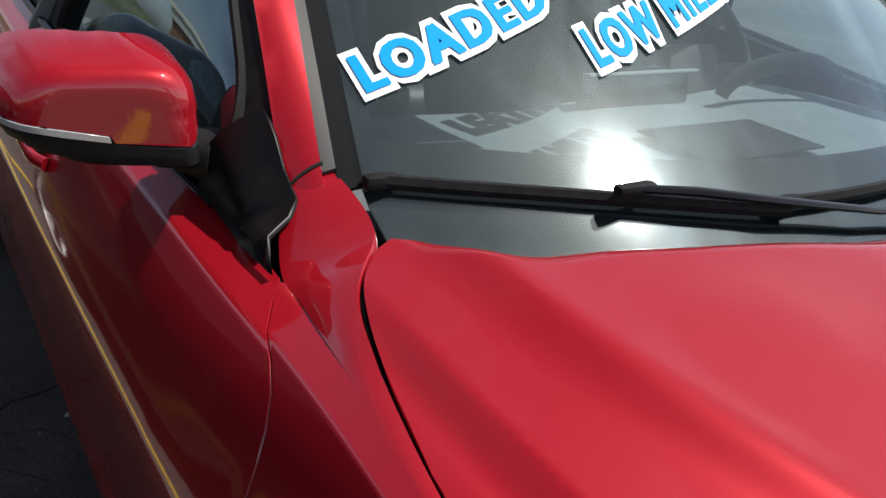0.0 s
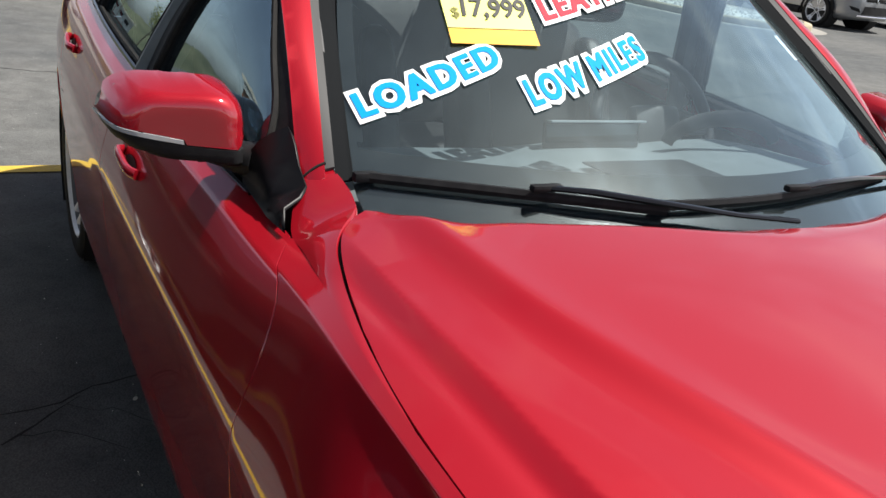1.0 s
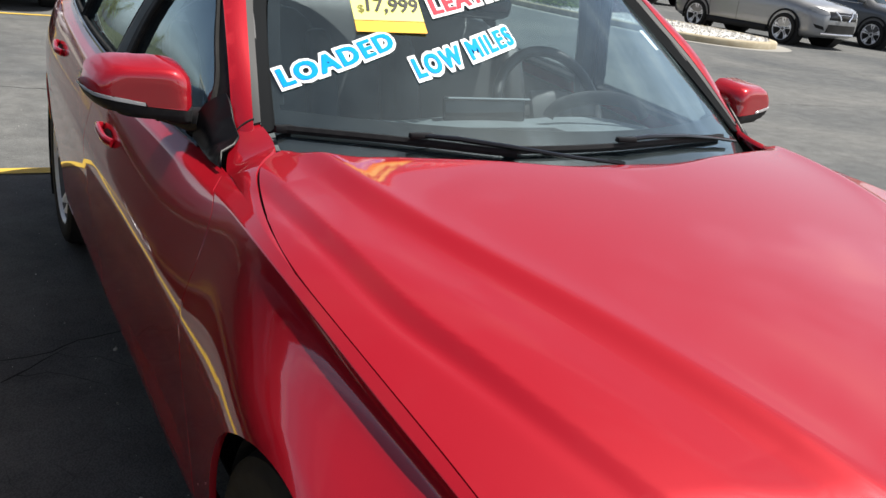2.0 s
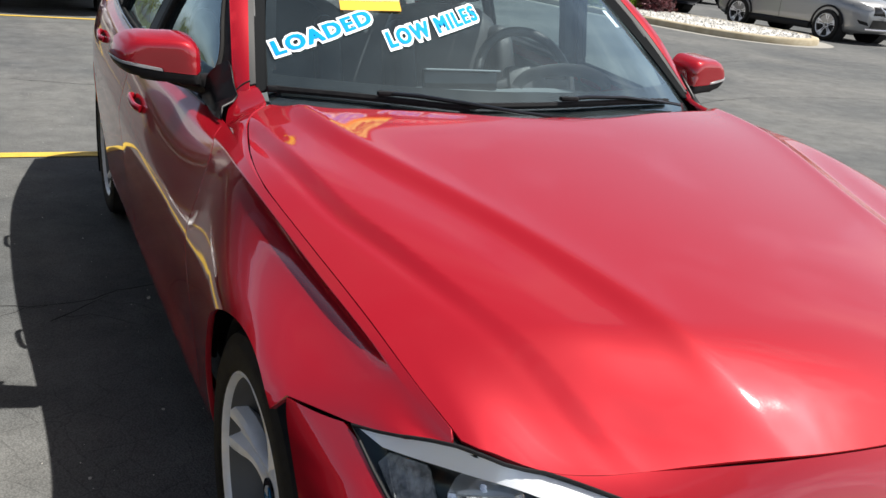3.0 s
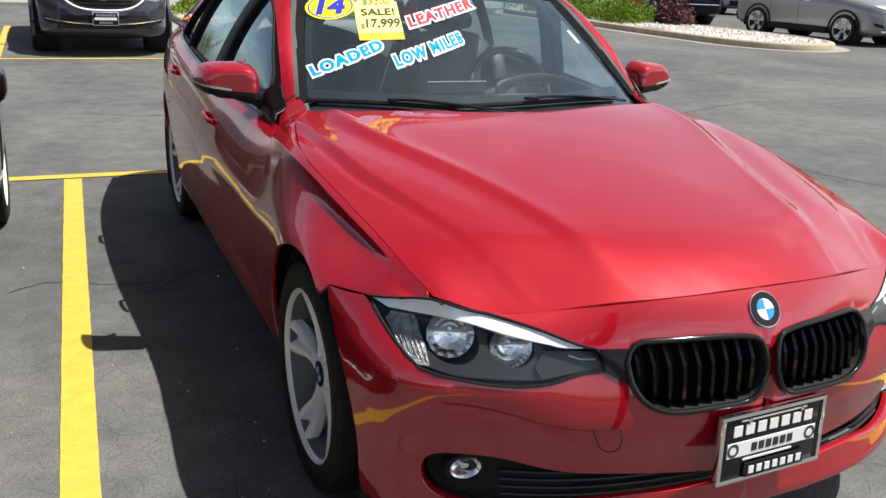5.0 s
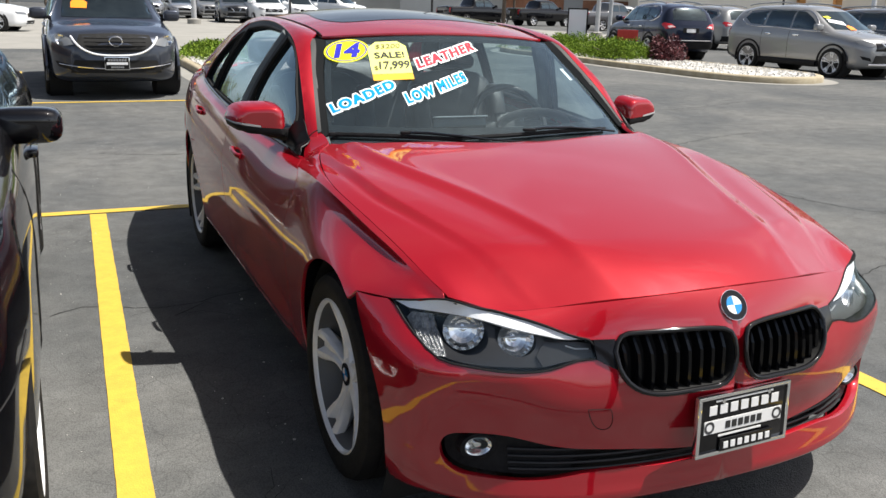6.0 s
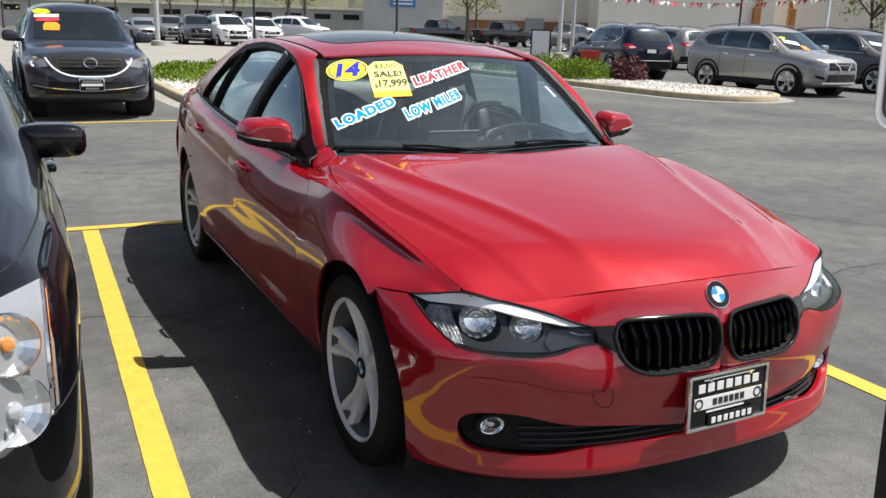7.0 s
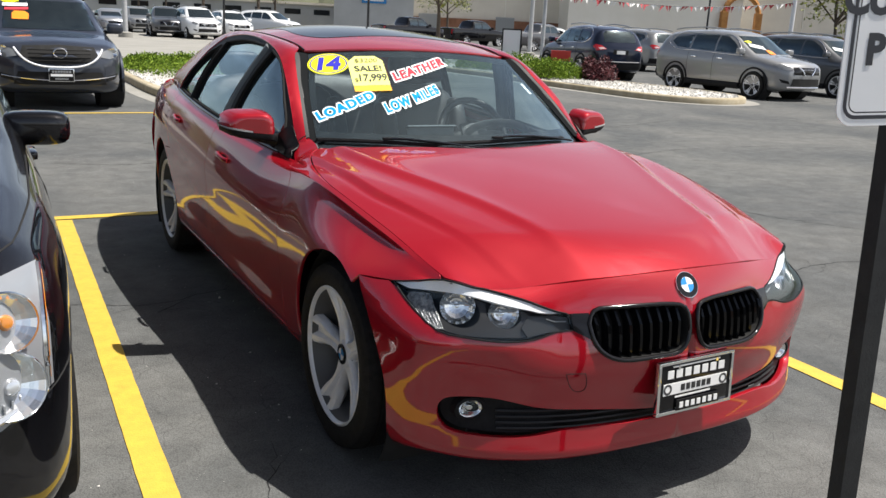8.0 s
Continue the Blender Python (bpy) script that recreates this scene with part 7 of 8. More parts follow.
# far rows
for paint, table, dims, x, y, rz, lab, cat in (
    (DARK_PAINT, SUV, (4.9, 1.9, 1.75), 8.7, 49.6, -6, "far black crossover in a row of parked cars", "car"),
    (WHITE_PAINT, SUV, (5.0, 1.95, 1.80), 10.4, 47.6, 2, "far white crossover in a row of parked cars", "car"),
    (WHITE_PAINT, SUV, (4.6, 1.85, 1.70), 13.7, 52.4, 4, "far white crossover in a row of parked cars", "car"),
    (WHITE_PAINT, SUV, (5.2, 2.0, 1.90), 20.6, 62.0, 35, "far white crossover with a bluish windscreen", "car"),
    (SILVER_PAINT, SUV, (4.6, 1.85, 1.68), 4.9, 58.0, 0, "far silver crossover in a row of parked cars", "car"),
    (SILVER_PAINT, SEDAN, (4.7, 1.8, 1.46), 7.0, 58.0, 0, "far silver sedan in a row of parked cars", "car"),
    (GREY_PAINT, SUV, (4.6, 1.85, 1.68), 8.8, 58.0, 0, "far grey crossover in a row of parked cars", "car"),
    (SILVER_PAINT, SEDAN, (4.7, 1.8, 1.46), 9.6, 68.0, 12, "far silver sedan in a row of parked cars", "car"),
    (WHITE_PAINT, SEDAN, (4.7, 1.8, 1.46), -1.9, 34.0, 75, "far white sedan seen from its side", "car"),
    (CRIMSON_PAINT, SEDAN, (4.7, 1.8, 1.46), 3.6, 56.0, 40, "far crimson sedan behind a white one", "car"),
    (BLACK_PAINT, PICKUP, (5.8, 2.0, 1.95), 30.6, 58.0, 100, "far black pickup truck with a red sticker", "pickup truck"),
    (BLACK_PAINT, PICKUP, (5.8, 2.0, 1.95), 37.0, 59.5, 100, "far black pickup truck with a green sticker", "pickup truck"),
    (DARK_PAINT, PICKUP, (5.7, 1.95, 1.90), 37.2, 50.5, 100, "far dark grey pickup truck", "pickup truck"),
    (WHITE_PAINT, SUV, (4.6, 1.85, 1.68), 40.5, 52.5, 60, "far white crossover in a row of parked cars", "car"),
    (CRIMSON_PAINT, SEDAN, (4.7, 1.8, 1.46), 37.5, 46.5, 100, "far crimson sedan in a row of parked cars", "car"),
    (SILVER_PAINT, SEDAN, (4.7, 1.8, 1.46), 41.5, 47.5, 95, "far silver sedan in a row of parked cars", "car"),
    (DARK_PAINT, SUV, (4.6, 1.85, 1.68), 33.0, 20.5, 95, "dark crossover behind a row of parked cars", "car"),
    (SILVER_PAINT, SUV, (4.6, 1.85, 1.68), 38.5, 24.0, 95, "silver crossover behind a row of parked cars", "car"),
):
    vehicle("pickup_truck" if table is PICKUP else "crossover" if table is SUV else "sedan", lab, cat, paint, table, dims, pose(x, y, 0, 0, 0, rz), wheel_r=.38 if table is PICKUP else .33, front_axle=.95, wheelbase=dims[0] * .58, detail=False, trim=False, cladding=False, spokes=6, face="suv" if table is SUV else "plain")

# black sedan in the next bay
bk_m = pose(-2.592, -.80, 0, 0, 0, 0)
bk, bt = vehicle("black_sedan", "glossy black sedan with stacked headlamps in the next bay", "car", BLACK_PAINT, LUXURY, (4.85, 1.84, 1.475), bk_m, wheel_r=.335, front_axle=.86, wheelbase=2.88, glass=SIDE_GLASS, cladding=False, mirrors=False, inset=.06)
LAMP_SILVER = material("lamp_silver", (0.62, 0.63, 0.65), 0.2, 0.7)
LAMP_DARK = material("lamp_inner_grey", (0.30, 0.31, 0.33), 0.3, 0.3)
for s in (1, -1):
    lamp = bt["drape"]("headlight", [(s * .56, .555), (s * .70, .555), (s * .815, .60), (s * .815, .74), (s * .800, .868), (s * .60, .872), (s * .56, .80)], bt["front"], LAMP_DARK, lift=.006, step=.03, lab="tall headlamp with stacked reflectors", rim=.02)
    for z, r in ((.645, .070), (.785, .062)):
        q = Vector(bt["front"](np.array([.728 * s]), np.array([z]))[0]) + Vector((0, -.012, 0))
        bowl = part("reflector_bowl", lathe([(-.020, 0), (-.018, r * .3), (-.012, r * .6), (-.004, r * .85), (.004, r), (.006, r * 1.04)], 18, "z"), BOWL, lamp, "chrome reflector bowl", facing(q, (.30 * s, -1, .25)))
        part("bulb", lathe([(.012, 0), (.010, r * .18), (.002, r * .28), (-.016, r * .30)], 20, "z"), AMBER if z > .7 else LAMP_SILVER, bowl, "amber indicator bulb" if z > .7 else "", smooth=True)
        part("bowl_ring", lathe([(.006, r * 1.02), (.010, r * 1.06), (.004, r * 1.10)], 32, "z"), CHROME, bowl, smooth=True)
    for k2 in range(12):
        q = Vector(bt["front"](np.array([(.60 + .016 * k2) * s]), np.array([.578 + .0028 * k2]))[0])
        part("lens_rib", box((.005, .010, .030), tuple(q + Vector((0, -.012, 0))), .002), LAMP_SILVER, lamp)
    strip = bt["front"](np.full(10, .8115 * s), np.linspace(.62, .85, 10))
    part("side_marker", tube([Vector(q) + Vector((0, -.010, 0)) for q in strip], .004, sides=5), AMBER, lamp, "thin amber marker edge", smooth=True)
    cover = bt["drape"]("lens", [(s * .565, .562), (s * .70, .562), (s * .810, .606), (s * .810, .74), (s * .796, .862), (s * .605, .866), (s * .566, .80)], bt["front"], LENS, parent=lamp, lift=.026, step=.03, lab="clear lamp lens")
    cover.visible_shadow = False
    edge = bt["front"](np.full(12, .806 * s), np.linspace(.605, .865, 12))
    part("lamp_edge", tube([Vector(q) + Vector((0, -.014, 0)) for q in edge], .007, sides=6), CHROME, lamp, smooth=True)
    low = bt["front"](np.linspace(.60, .80, 12) * s, np.linspace(.562, .600, 12))
    part("lamp_edge", tube([Vector(q) + Vector((0, -.014, 0)) for q in low], .009, sides=6), LAMP_SILVER, lamp, smooth=True)
    side = bt["side"](s)
    mb = rounded_pad((.235, .15, .125), (s * .915, 1.74, 1.005), Matrix.Rotation(radians(-6 * s), 4, "Z"))
    mirror = part("door_mirror", mb, BLACK_PAINT, bk, "gloss black door mirror", smooth=True)
    part("mirror_arm", tube(((s * .78, 1.78, .955), (s * .86, 1.75, .975)), .03, sides=8), TRIM_BLACK, mirror, smooth=True)
    part("mirror_glass", box((.19, .006, .10), (s * .915, 1.82, 1.005), .002), CHROME, mirror)
    joint = side(np.linspace(.22, .62, 10), np.linspace(.58, .655, 10))
    part("bumper_joint", tube([Vector(q) + Vector((.001 * s, 0, 0)) for q in joint], .0025, sides=4), SHADOW_BLACK, bk)
    jf = side(np.full(10, 1.30), np.linspace(.30, .93, 10))
    part("door_joint", tube([Vector(q) + Vector((.001 * s, 0, 0)) for q in jf], .003, sides=4), SHADOW_BLACK, bk)
    hoodline = [Vector(q) + Vector((0, 0, .001)) for q in side(np.linspace(.18, 1.32, 14), np.linspace(.90, .965, 14))]
    part("hood_joint", tube(hoodline, .003, sides=4), SHADOW_BLACK, bk)
bt["drape"]("grille", [(-.30, .50), (.30, .50), (.36, .74), (.22, .83), (-.22, .83), (-.36, .74)], bt["front"], ALLOY_DARK, lift=.008, lab="dark mesh grille")
bt["drape"]("lower_grille", [(-.5, .28), (.5, .28), (.46, .40), (-.46, .40)], bt["front"], SHADOW_BLACK, lift=.006)


# ---- islands, planting, signs, poles, buildings ----
KERB = material("kerb_concrete", (0.42, 0.36, 0.25), 0.85)
mottled(KERB, 3.0, (0.29, 0.24, 0.15), (0.42, 0.37, 0.27), bump=0.5, bump_scale=120)
GRAVEL = material("white_gravel", (0.62, 0.60, 0.56), 0.9)
mottled(GRAVEL, 40, (0.36, 0.35, 0.32), (0.62, 0.60, 0.57), bump=1.0, bump_scale=60)
CONCRETE = material("pale_concrete", (0.40, 0.38, 0.33), 0.85)
mottled(CONCRETE, 0.6, (0.21, 0.205, 0.185), (0.28, 0.27, 0.245), bump=0.4, bump_scale=80)


def outline(points, step=.25, corner=1.0):
    return smooth_line(points, step, True)


def island(points, name_label):
    """A raised bed with a kerb round it and white stones on top."""
    loop = outline(points)
    inner = shrink(loop, .16)
    n = len(loop)
    bm = bmesh.new()
    rows = []
    mid = shrink(loop, .02)
    lip = shrink(loop, .05)
    for a, b, c, d in zip(loop, mid, lip, inner):
        rows.append([bm.verts.new((*a, 0)), bm.verts.new((*a, .105)), bm.verts.new((*b, .135)), bm.verts.new((*c, .145)), bm.verts.new((*d, .145)), bm.verts.new((*d, .05))])
    for i in range(n):
        u, v = rows[i], rows[(i + 1) % n]
        for j in range(5):
            bm.faces.new((u[j], u[j + 1], v[j + 1], v[j]))
    bmesh.ops.recalc_face_normals(bm, faces=bm.faces)
    kerb = part("kerb", bm, KERB, None, smooth=True)
    tagged(kerb, "tan concrete kerb round a planted island", "kerb", "kerbs", "structure")
    P, f, N = region(shrink(inner, -.01), lambda x, y: np.stack([x, y, .13 + .03 * np.sin(x * 1.7) * np.sin(y * 1.3)], 1), .3, rim=0, towards=(inner[:, 0].mean(), inner[:, 1].mean(), -50))
    bed = new("gravel_bed", mesh_from("gravel_bed", P, f, GRAVEL))
    tagged(bed, "bed of white landscaping gravel inside a kerb", "gravel", kind="structure")
    # loose stones
    rng = np.random.default_rng(len(points) + int(points[0][0] * 7))
    lo, hi = inner.min(0), inner.max(0)
    pts = rng.uniform(lo, hi, (9000, 2))
    pts = pts[inside(inner, pts)][:2600]
    V, F = [], []
    base = np.array([(1, 0, 0), (-.5, .87, 0), (-.5, -.87, 0), (.2, .1, .9)])
    for x, y in pts:
        r = rng.uniform(.018, .045)
        a = rng.uniform(0, 6.28)
        c, s = math.cos(a), math.sin(a)
        z = .135 + .03 * math.sin(x * 1.7) * math.sin(y * 1.3)
        b = base * r * rng.uniform(.7, 1.3, (4, 3))
        o = len(V)
        V += [(x + p[0] * c - p[1] * s, y + p[0] * s + p[1] * c, z + p[2]) for p in b]
        F += [(o, o + 1, o + 3), (o + 1, o + 2, o + 3), (o + 2, o, o + 3)]
    st = new("gravel_stones", mesh_from("gravel_stones", V, F, GRAVEL, smooth=False))
    tagged(st, "loose white landscaping stones", "gravel", kind="stuff")
    # pale gutter strip
    g = shrink(loop, -.32)
    bm = bmesh.new()
    a = [bm.verts.new((*p, .004)) for p in loop]
    b = [bm.verts.new((*p, .004)) for p in g]
    for i in range(n):
        bm.faces.new((a[i], a[(i + 1) % n], b[(i + 1) % n], b[i]))
    bmesh.ops.recalc_face_normals(bm, faces=bm.faces)
    if sum(f.normal.z for f in bm.faces) < 0:
        bmesh.ops.reverse_faces(bm, faces=bm.faces)
    gut = part("gutter", bm, CONCRETE, None)
    tagged(gut, "pale concrete gutter strip along a kerb", "gutter", kind="structure")


island(((1.20, 11.6), (1.05, 13.2), (1.05, 16.0), (1.25, 19.2), (1.9, 20.6), (3.4, 21.0), (4.6, 20.2), (5.0, 17.0), (4.9, 13.0), (4.0, 11.0), (2.4, 10.6)), "")
island(((12.05, 20.3), (11.9, 17.0), (12.0, 14.2), (12.35, 12.6), (13.2, 11.95), (14.4, 12.25), (15.0, 13.3), (14.8, 17.0), (14.8, 20.0), (14.9, 23.6), (13.9, 25.2), (12.6, 24.4)), "")
# light concrete drive beyond
bm = bmesh.new()
for q in ([(3.0, 23.0), (30, 31), (26, 62), (-12, 54), (-12, 23.0)],):
    bm.faces.new([bm.verts.new((x, y, .006)) for x, y in q])
drive = part("drive", bm, CONCRETE, None)
tagged(drive, "pale concrete drive lane through the lot", "road", kind="structure")

LEAF = material("juniper_green", (0.06, 0.10, 0.02), 0.75, 0.0, Specular_IOR_Level=0.12)
LEAF_TREE = material("spring_leaf", (0.16, 0.20, 0.03), 0.6, Subsurface_Weight=0.0)
LEAF_RED = material("barberry_red", (0.07, 0.012, 0.02), 0.6)
for m_, a, b in ((LEAF, (0.055, 0.11, 0.010), (0.19, 0.27, 0.03)), (LEAF_TREE, (0.11, 0.15, 0.02), (0.30, 0.30, 0.06)), (LEAF_RED, (0.045, 0.008, 0.014), (0.13, 0.03, 0.035))):
    oi = m_.node_tree.nodes.new("ShaderNodeNewGeometry")
    rp = m_.node_tree.nodes.new("ShaderNodeValToRGB")
    rp.color_ramp.elements[0].color, rp.color_ramp.elements[1].color = (*a, 1), (*b, 1)
    link(m_, oi.outputs["Random Per Island"], rp.inputs["Fac"])
    link(m_, rp.outputs["Color"], m_.node_tree.nodes["Principled BSDF"].inputs["Base Color"])
BARK = material("bark", (0.09, 0.07, 0.05), 0.9)
mottled(BARK, 12, (0.06, 0.045, 0.03), (0.14, 0.11, 0.085), bump=0.8, bump_scale=40)


def leaf_cloud(points, size, rng, spread=.5, long=2.2):
    """Small pointed leaves at the points."""
    n = len(points)
    V = np.zeros((n * 4, 3))
    a = rng.uniform(0, 2 * np.pi, n)
    e = rng.uniform(-.2, 1.2, n)
    d = np.stack([np.cos(a) * np.cos(e), np.sin(a) * np.cos(e), np.sin(e)], 1)
    w = np.cross(d, rng.normal(size=(n, 3)))
    w /= np.linalg.norm(w, axis=1)[:, None]
    s = size * rng.uniform(.6, 1.4, n)[:, None]
    p = np.asarray(points)
    V[0::4], V[1::4], V[2::4], V[3::4] = p, p + d * s * long * .5 + w * s * .5, p + d * s * long, p + d * s * long * .5 - w * s * .5
    F = [(4 * i, 4 * i + 1, 4 * i + 2, 4 * i + 3) for i in range(n)]
    return V, F


def bush(x, y, rx, ry, h, seed, mat=None, label="low spreading green juniper bush", count=9000, size=.030):
    rng = np.random.default_rng(seed)
    lumps = [(rng.uniform(-.75, .75), rng.uniform(-.75, .75), rng.uniform(.35, .65), rng.uniform(.55, 1.0)) for _ in range(16)]
    pts = []
    for _ in range(count):
        a, b, r, t = lumps[rng.integers(len(lumps))]
        v = rng.normal(size=3)
        v /= np.linalg.norm(v)
        v[2] = abs(v[2])
        q = np.array((a, b, 0)) + v * r * rng.uniform(.75, 1.0) * (1, 1, t / r)
        pts.append((x + q[0] * rx, y + q[1] * ry, .13 + max(0, q[2]) * h))
    V, F = leaf_cloud(np.array(pts), size, rng)
    root = thing("bush", label, "bush", Matrix.Translation((x, y, .12)), "bushes on the islands")
    ob = hang("foliage", mesh_from("foliage", V - np.array((x, y, .12)), F, mat or LEAF, smooth=False), root)
    stem = bmesh.new()
    for k in range(6):
        a = k * 1.05
        tube(((0, 0, -.02), (rx * .3 * math.cos(a), ry * .3 * math.sin(a), h * .3), (rx * .6 * math.cos(a), ry * .6 * math.sin(a), h * .5)), [.03, .02, .008], stem, 5)
    part("stem", stem, BARK, root)
    return root


bush(3.0, 17.6, 1.7, 1.9, .42, 1)
bush(2.3, 19.3, 1.0, .9, .36, 2)
bush(4.0, 14.6, 1.0, 1.2, .40, 3)
bush(12.9, 18.3, 1.1, 1.1, .60, 4)
bush(13.5, 20.0, 1.1, 1.3, .64, 5)
bush(13.2, 22.3, 1.0, 1.2, .58, 6)
bush(14.2, 17.6, .50, .50, .70, 7, LEAF_RED, "rounded dark red barberry bush", 3600, .045)


def tree(x, y, h, spread, seed, leaves=2600, label="young tree with fresh spring leaves", bare=False, size=.10):
    rng = np.random.default_rng(seed)
    root = thing("tree", label, "tree", Matrix.Translation((x, y, 0)), "trees along the lot")
    bm = bmesh.new()
    top = Vector((rng.uniform(-.2, .2), rng.uniform(-.2, .2), h * .62))
    tube(((0, 0, -.05), (.03, .02, h * .25), tuple(top * .75), tuple(top)), [.14, .11, .08, .05], bm, 9)
    part("trunk", bm, BARK, root, smooth=True)
    tips = []
    limbs = bmesh.new()
    for k in range(9):
        a = k * 2.4 + rng.uniform(-.3, .3)
        z0 = h * rng.uniform(.30, .60)
        r = spread * rng.uniform(.55, 1.0)
        e = Vector((r * math.cos(a), r * math.sin(a), min(h, z0 + h * rng.uniform(.15, .42))))
        s = top * (z0 / top.z)
        mid = s.lerp(e, .5) + Vector((0, 0, h * .03))
        tube((tuple(s), tuple(mid), tuple(e)), [.05, .032, .012], limbs, 6)
        for _ in range(5):
            b = s.lerp(e, rng.uniform(.35, .95))
            t = b + Vector(rng.normal(size=3)) * spread * .22 + Vector((0, 0, spread * .12))
            tube((tuple(b), tuple(t)), [.016, .005], limbs, 4)
            tips.append((b, t))
    part("limb", limbs, BARK, root, smooth=True)
    pts = []
    for _ in range(leaves):
        b, t = tips[rng.integers(len(tips))]
        q = b.lerp(t, rng.uniform(.3, 1.15)) + Vector(rng.normal(size=3)) * spread * .09
        pts.append(tuple(q))
    if leaves:
        V, F = leaf_cloud(np.array(pts), size, rng)
        hang("crown", mesh_from("crown", V, F, LEAF_TREE, smooth=False), root)
    return root


tree(23.0, 44.0, 7.5, 3.2, 11, 3000)
tree(35.5, 26.5, 6.5, 2.6, 12, 2200)
tree(44.0, 30.0, 6.0, 2.6, 13, 700, "bare tree with first leaf buds")
tree(12.6, 58.0, 7.0, 2.0, 14, 1500)
tree(4.5, 70.0, 6.5, 2.6, 15, 600, "bare tree with first leaf buds")
tree(24.0, 78.0, 7.5, 3.0, 16, 700, "bare tree with first leaf buds")
tree(-4.0, 80.0, 7.5, 3.0, 17, 900, "bare tree with first leaf buds")
tree(40.0, 74.0, 7.5, 3.0, 18, 1500)

for i, (x, y, h) in enumerate(((-30, 96, 9), (-21, 104, 10), (-14, 92, 8), (-8, 110, 11), (-1, 100, 9), (8, 104, 10), (15, 96, 9), (21, 112, 11), (29, 100, 9), (34, 116, 12), (2, 114, 12), (26, 90, 8), (-26, 118, 12), (12, 118, 12))):
    tree(x, y, h, h * .42, 30 + i, 900, "bare tree with first leaf buds", size=.16)

# sign beside the bay
SIGN_WHITE = material("sign_white", (0.82, 0.83, 0.84), 0.45)
mottled(SIGN_WHITE, 6, (0.80, 0.81, 0.82), (0.86, 0.87, 0.88))
SIGN_INK = material("sign_ink", (0.03, 0.032, 0.04), 0.5)
POST = material("post_black", (0.010, 0.011, 0.012), 0.55)
mottled(POST, 18, (0.007, 0.008, 0.009), (0.020, 0.021, 0.022), bump=0.3, bump_scale=160)
sg_m = pose(-.322, -1.598, 0, 0, -2.3, -14)
sign = thing("parking_sign", "white parking sign with dark border on a black post", "sign", sg_m)
W2, H2, R2, Z2 = .152, .23, .035, 1.312


def round_rect(w, h, r, n=8):
    pts = []
    for cx, cz, a0 in ((w - r, h - r, 0), (-w + r, h - r, 90), (-w + r, -h + r, 180), (w - r, -h + r, 270)):
        pts += [(cx + r * math.cos(radians(a0 + 90 * i / n)), cz + r * math.sin(radians(a0 + 90 * i / n))) for i in range(n + 1)]
    return pts


def slab(loop, y0, y1, at):
    bm = bmesh.new()
    a = [bm.verts.new((x + at[0], y0 + at[1], z + at[2])) for x, z in loop]
    b = [bm.verts.new((x + at[0], y1 + at[1], z + at[2])) for x, z in loop]
    bm.faces.new(a)
    bm.faces.new(b[::-1])
    for i in range(len(loop)):
        j = (i + 1) % len(loop)
        bm.faces.new((a[i], b[i], b[j], a[j]))
    bmesh.ops.recalc_face_normals(bm, faces=bm.faces)
    return bm


def frame_band(w, h, r, t, y, at):
    a, b = round_rect(w, h, r), round_rect(w - t, h - t, max(.004, r - t))
    bm = bmesh.new()
    p = [bm.verts.new((x + at[0], y + at[1], z + at[2])) for x, z in a]
    q = [bm.verts.new((x + at[0], y + at[1], z + at[2])) for x, z in b]
    n = len(a)
    for i in range(n):
        j = (i + 1) % n
        bm.faces.new((p[i], p[j], q[j], q[i]))
    return bm


sc = (0, -.034, Z2 + H2)
part("sign_plate", slab(round_rect(W2, H2, R2), -.0015, .0015, sc), SIGN_WHITE, sign, smooth=True)
part("sign_border", frame_band(W2 - .012, H2 - .012, R2 - .008, .007, -.0022, sc), SIGN_INK, sign)
part("sign_border", frame_band(W2 - .023, H2 - .023, R2 - .016, .0025, -.0022, sc), SIGN_INK, sign)
for text, x, z, size in (("CU", -.112, -.010, .073), ("P", -.087, -.097, .073)):
    vt, ft = lettering(text, size, .0035)
    me = mesh_from("letter", np.stack([vt[:, 0] + x, np.full(len(vt), -.0025), vt[:, 1] + z], 1) + np.array(sc), ft, SIGN_INK, smooth=False)
    hang("letter", me, sign)
for x0, w, z in ((.002, .115, .016), (-.030, .135, -.071)):
    part("sign_text_bar", slab([(x0, z - .026), (x0 + w, z - .026), (x0 + w, z + .026), (x0, z + .026)], -.0025, -.0022, sc), SIGN_INK, sign)
ch = [(-.020, -.030), (-.016, -.056), (.016, -.056), (.020, -.030), (.026, -.030), (.020, -.061), (-.020, -.061), (-.026, -.030)]
bm = bmesh.new()
lo_, hi_ = [bm.verts.new((x, y + .03, 0)) for x, y in ch], [bm.verts.new((x, y + .03, 1.86)) for x, y in ch]
for i in range(8):
    bm.faces.new((lo_[i], lo_[(i + 1) % 8], hi_[(i + 1) % 8], hi_[i]))
bm.faces.new(hi_)
bmesh.ops.recalc_face_normals(bm, faces=bm.faces)
part("sign_post", bm, POST, sign, "black steel channel post")
for z in (Z2 + .06, Z2 + .40):
    part("sign_bolt", lathe([(0, 0), (0, .008), (.006, .008), (.006, 0)], 8, "z"), ALLOY_DARK, sign, m=pose(0, -.042, z, 90, 0, 0))

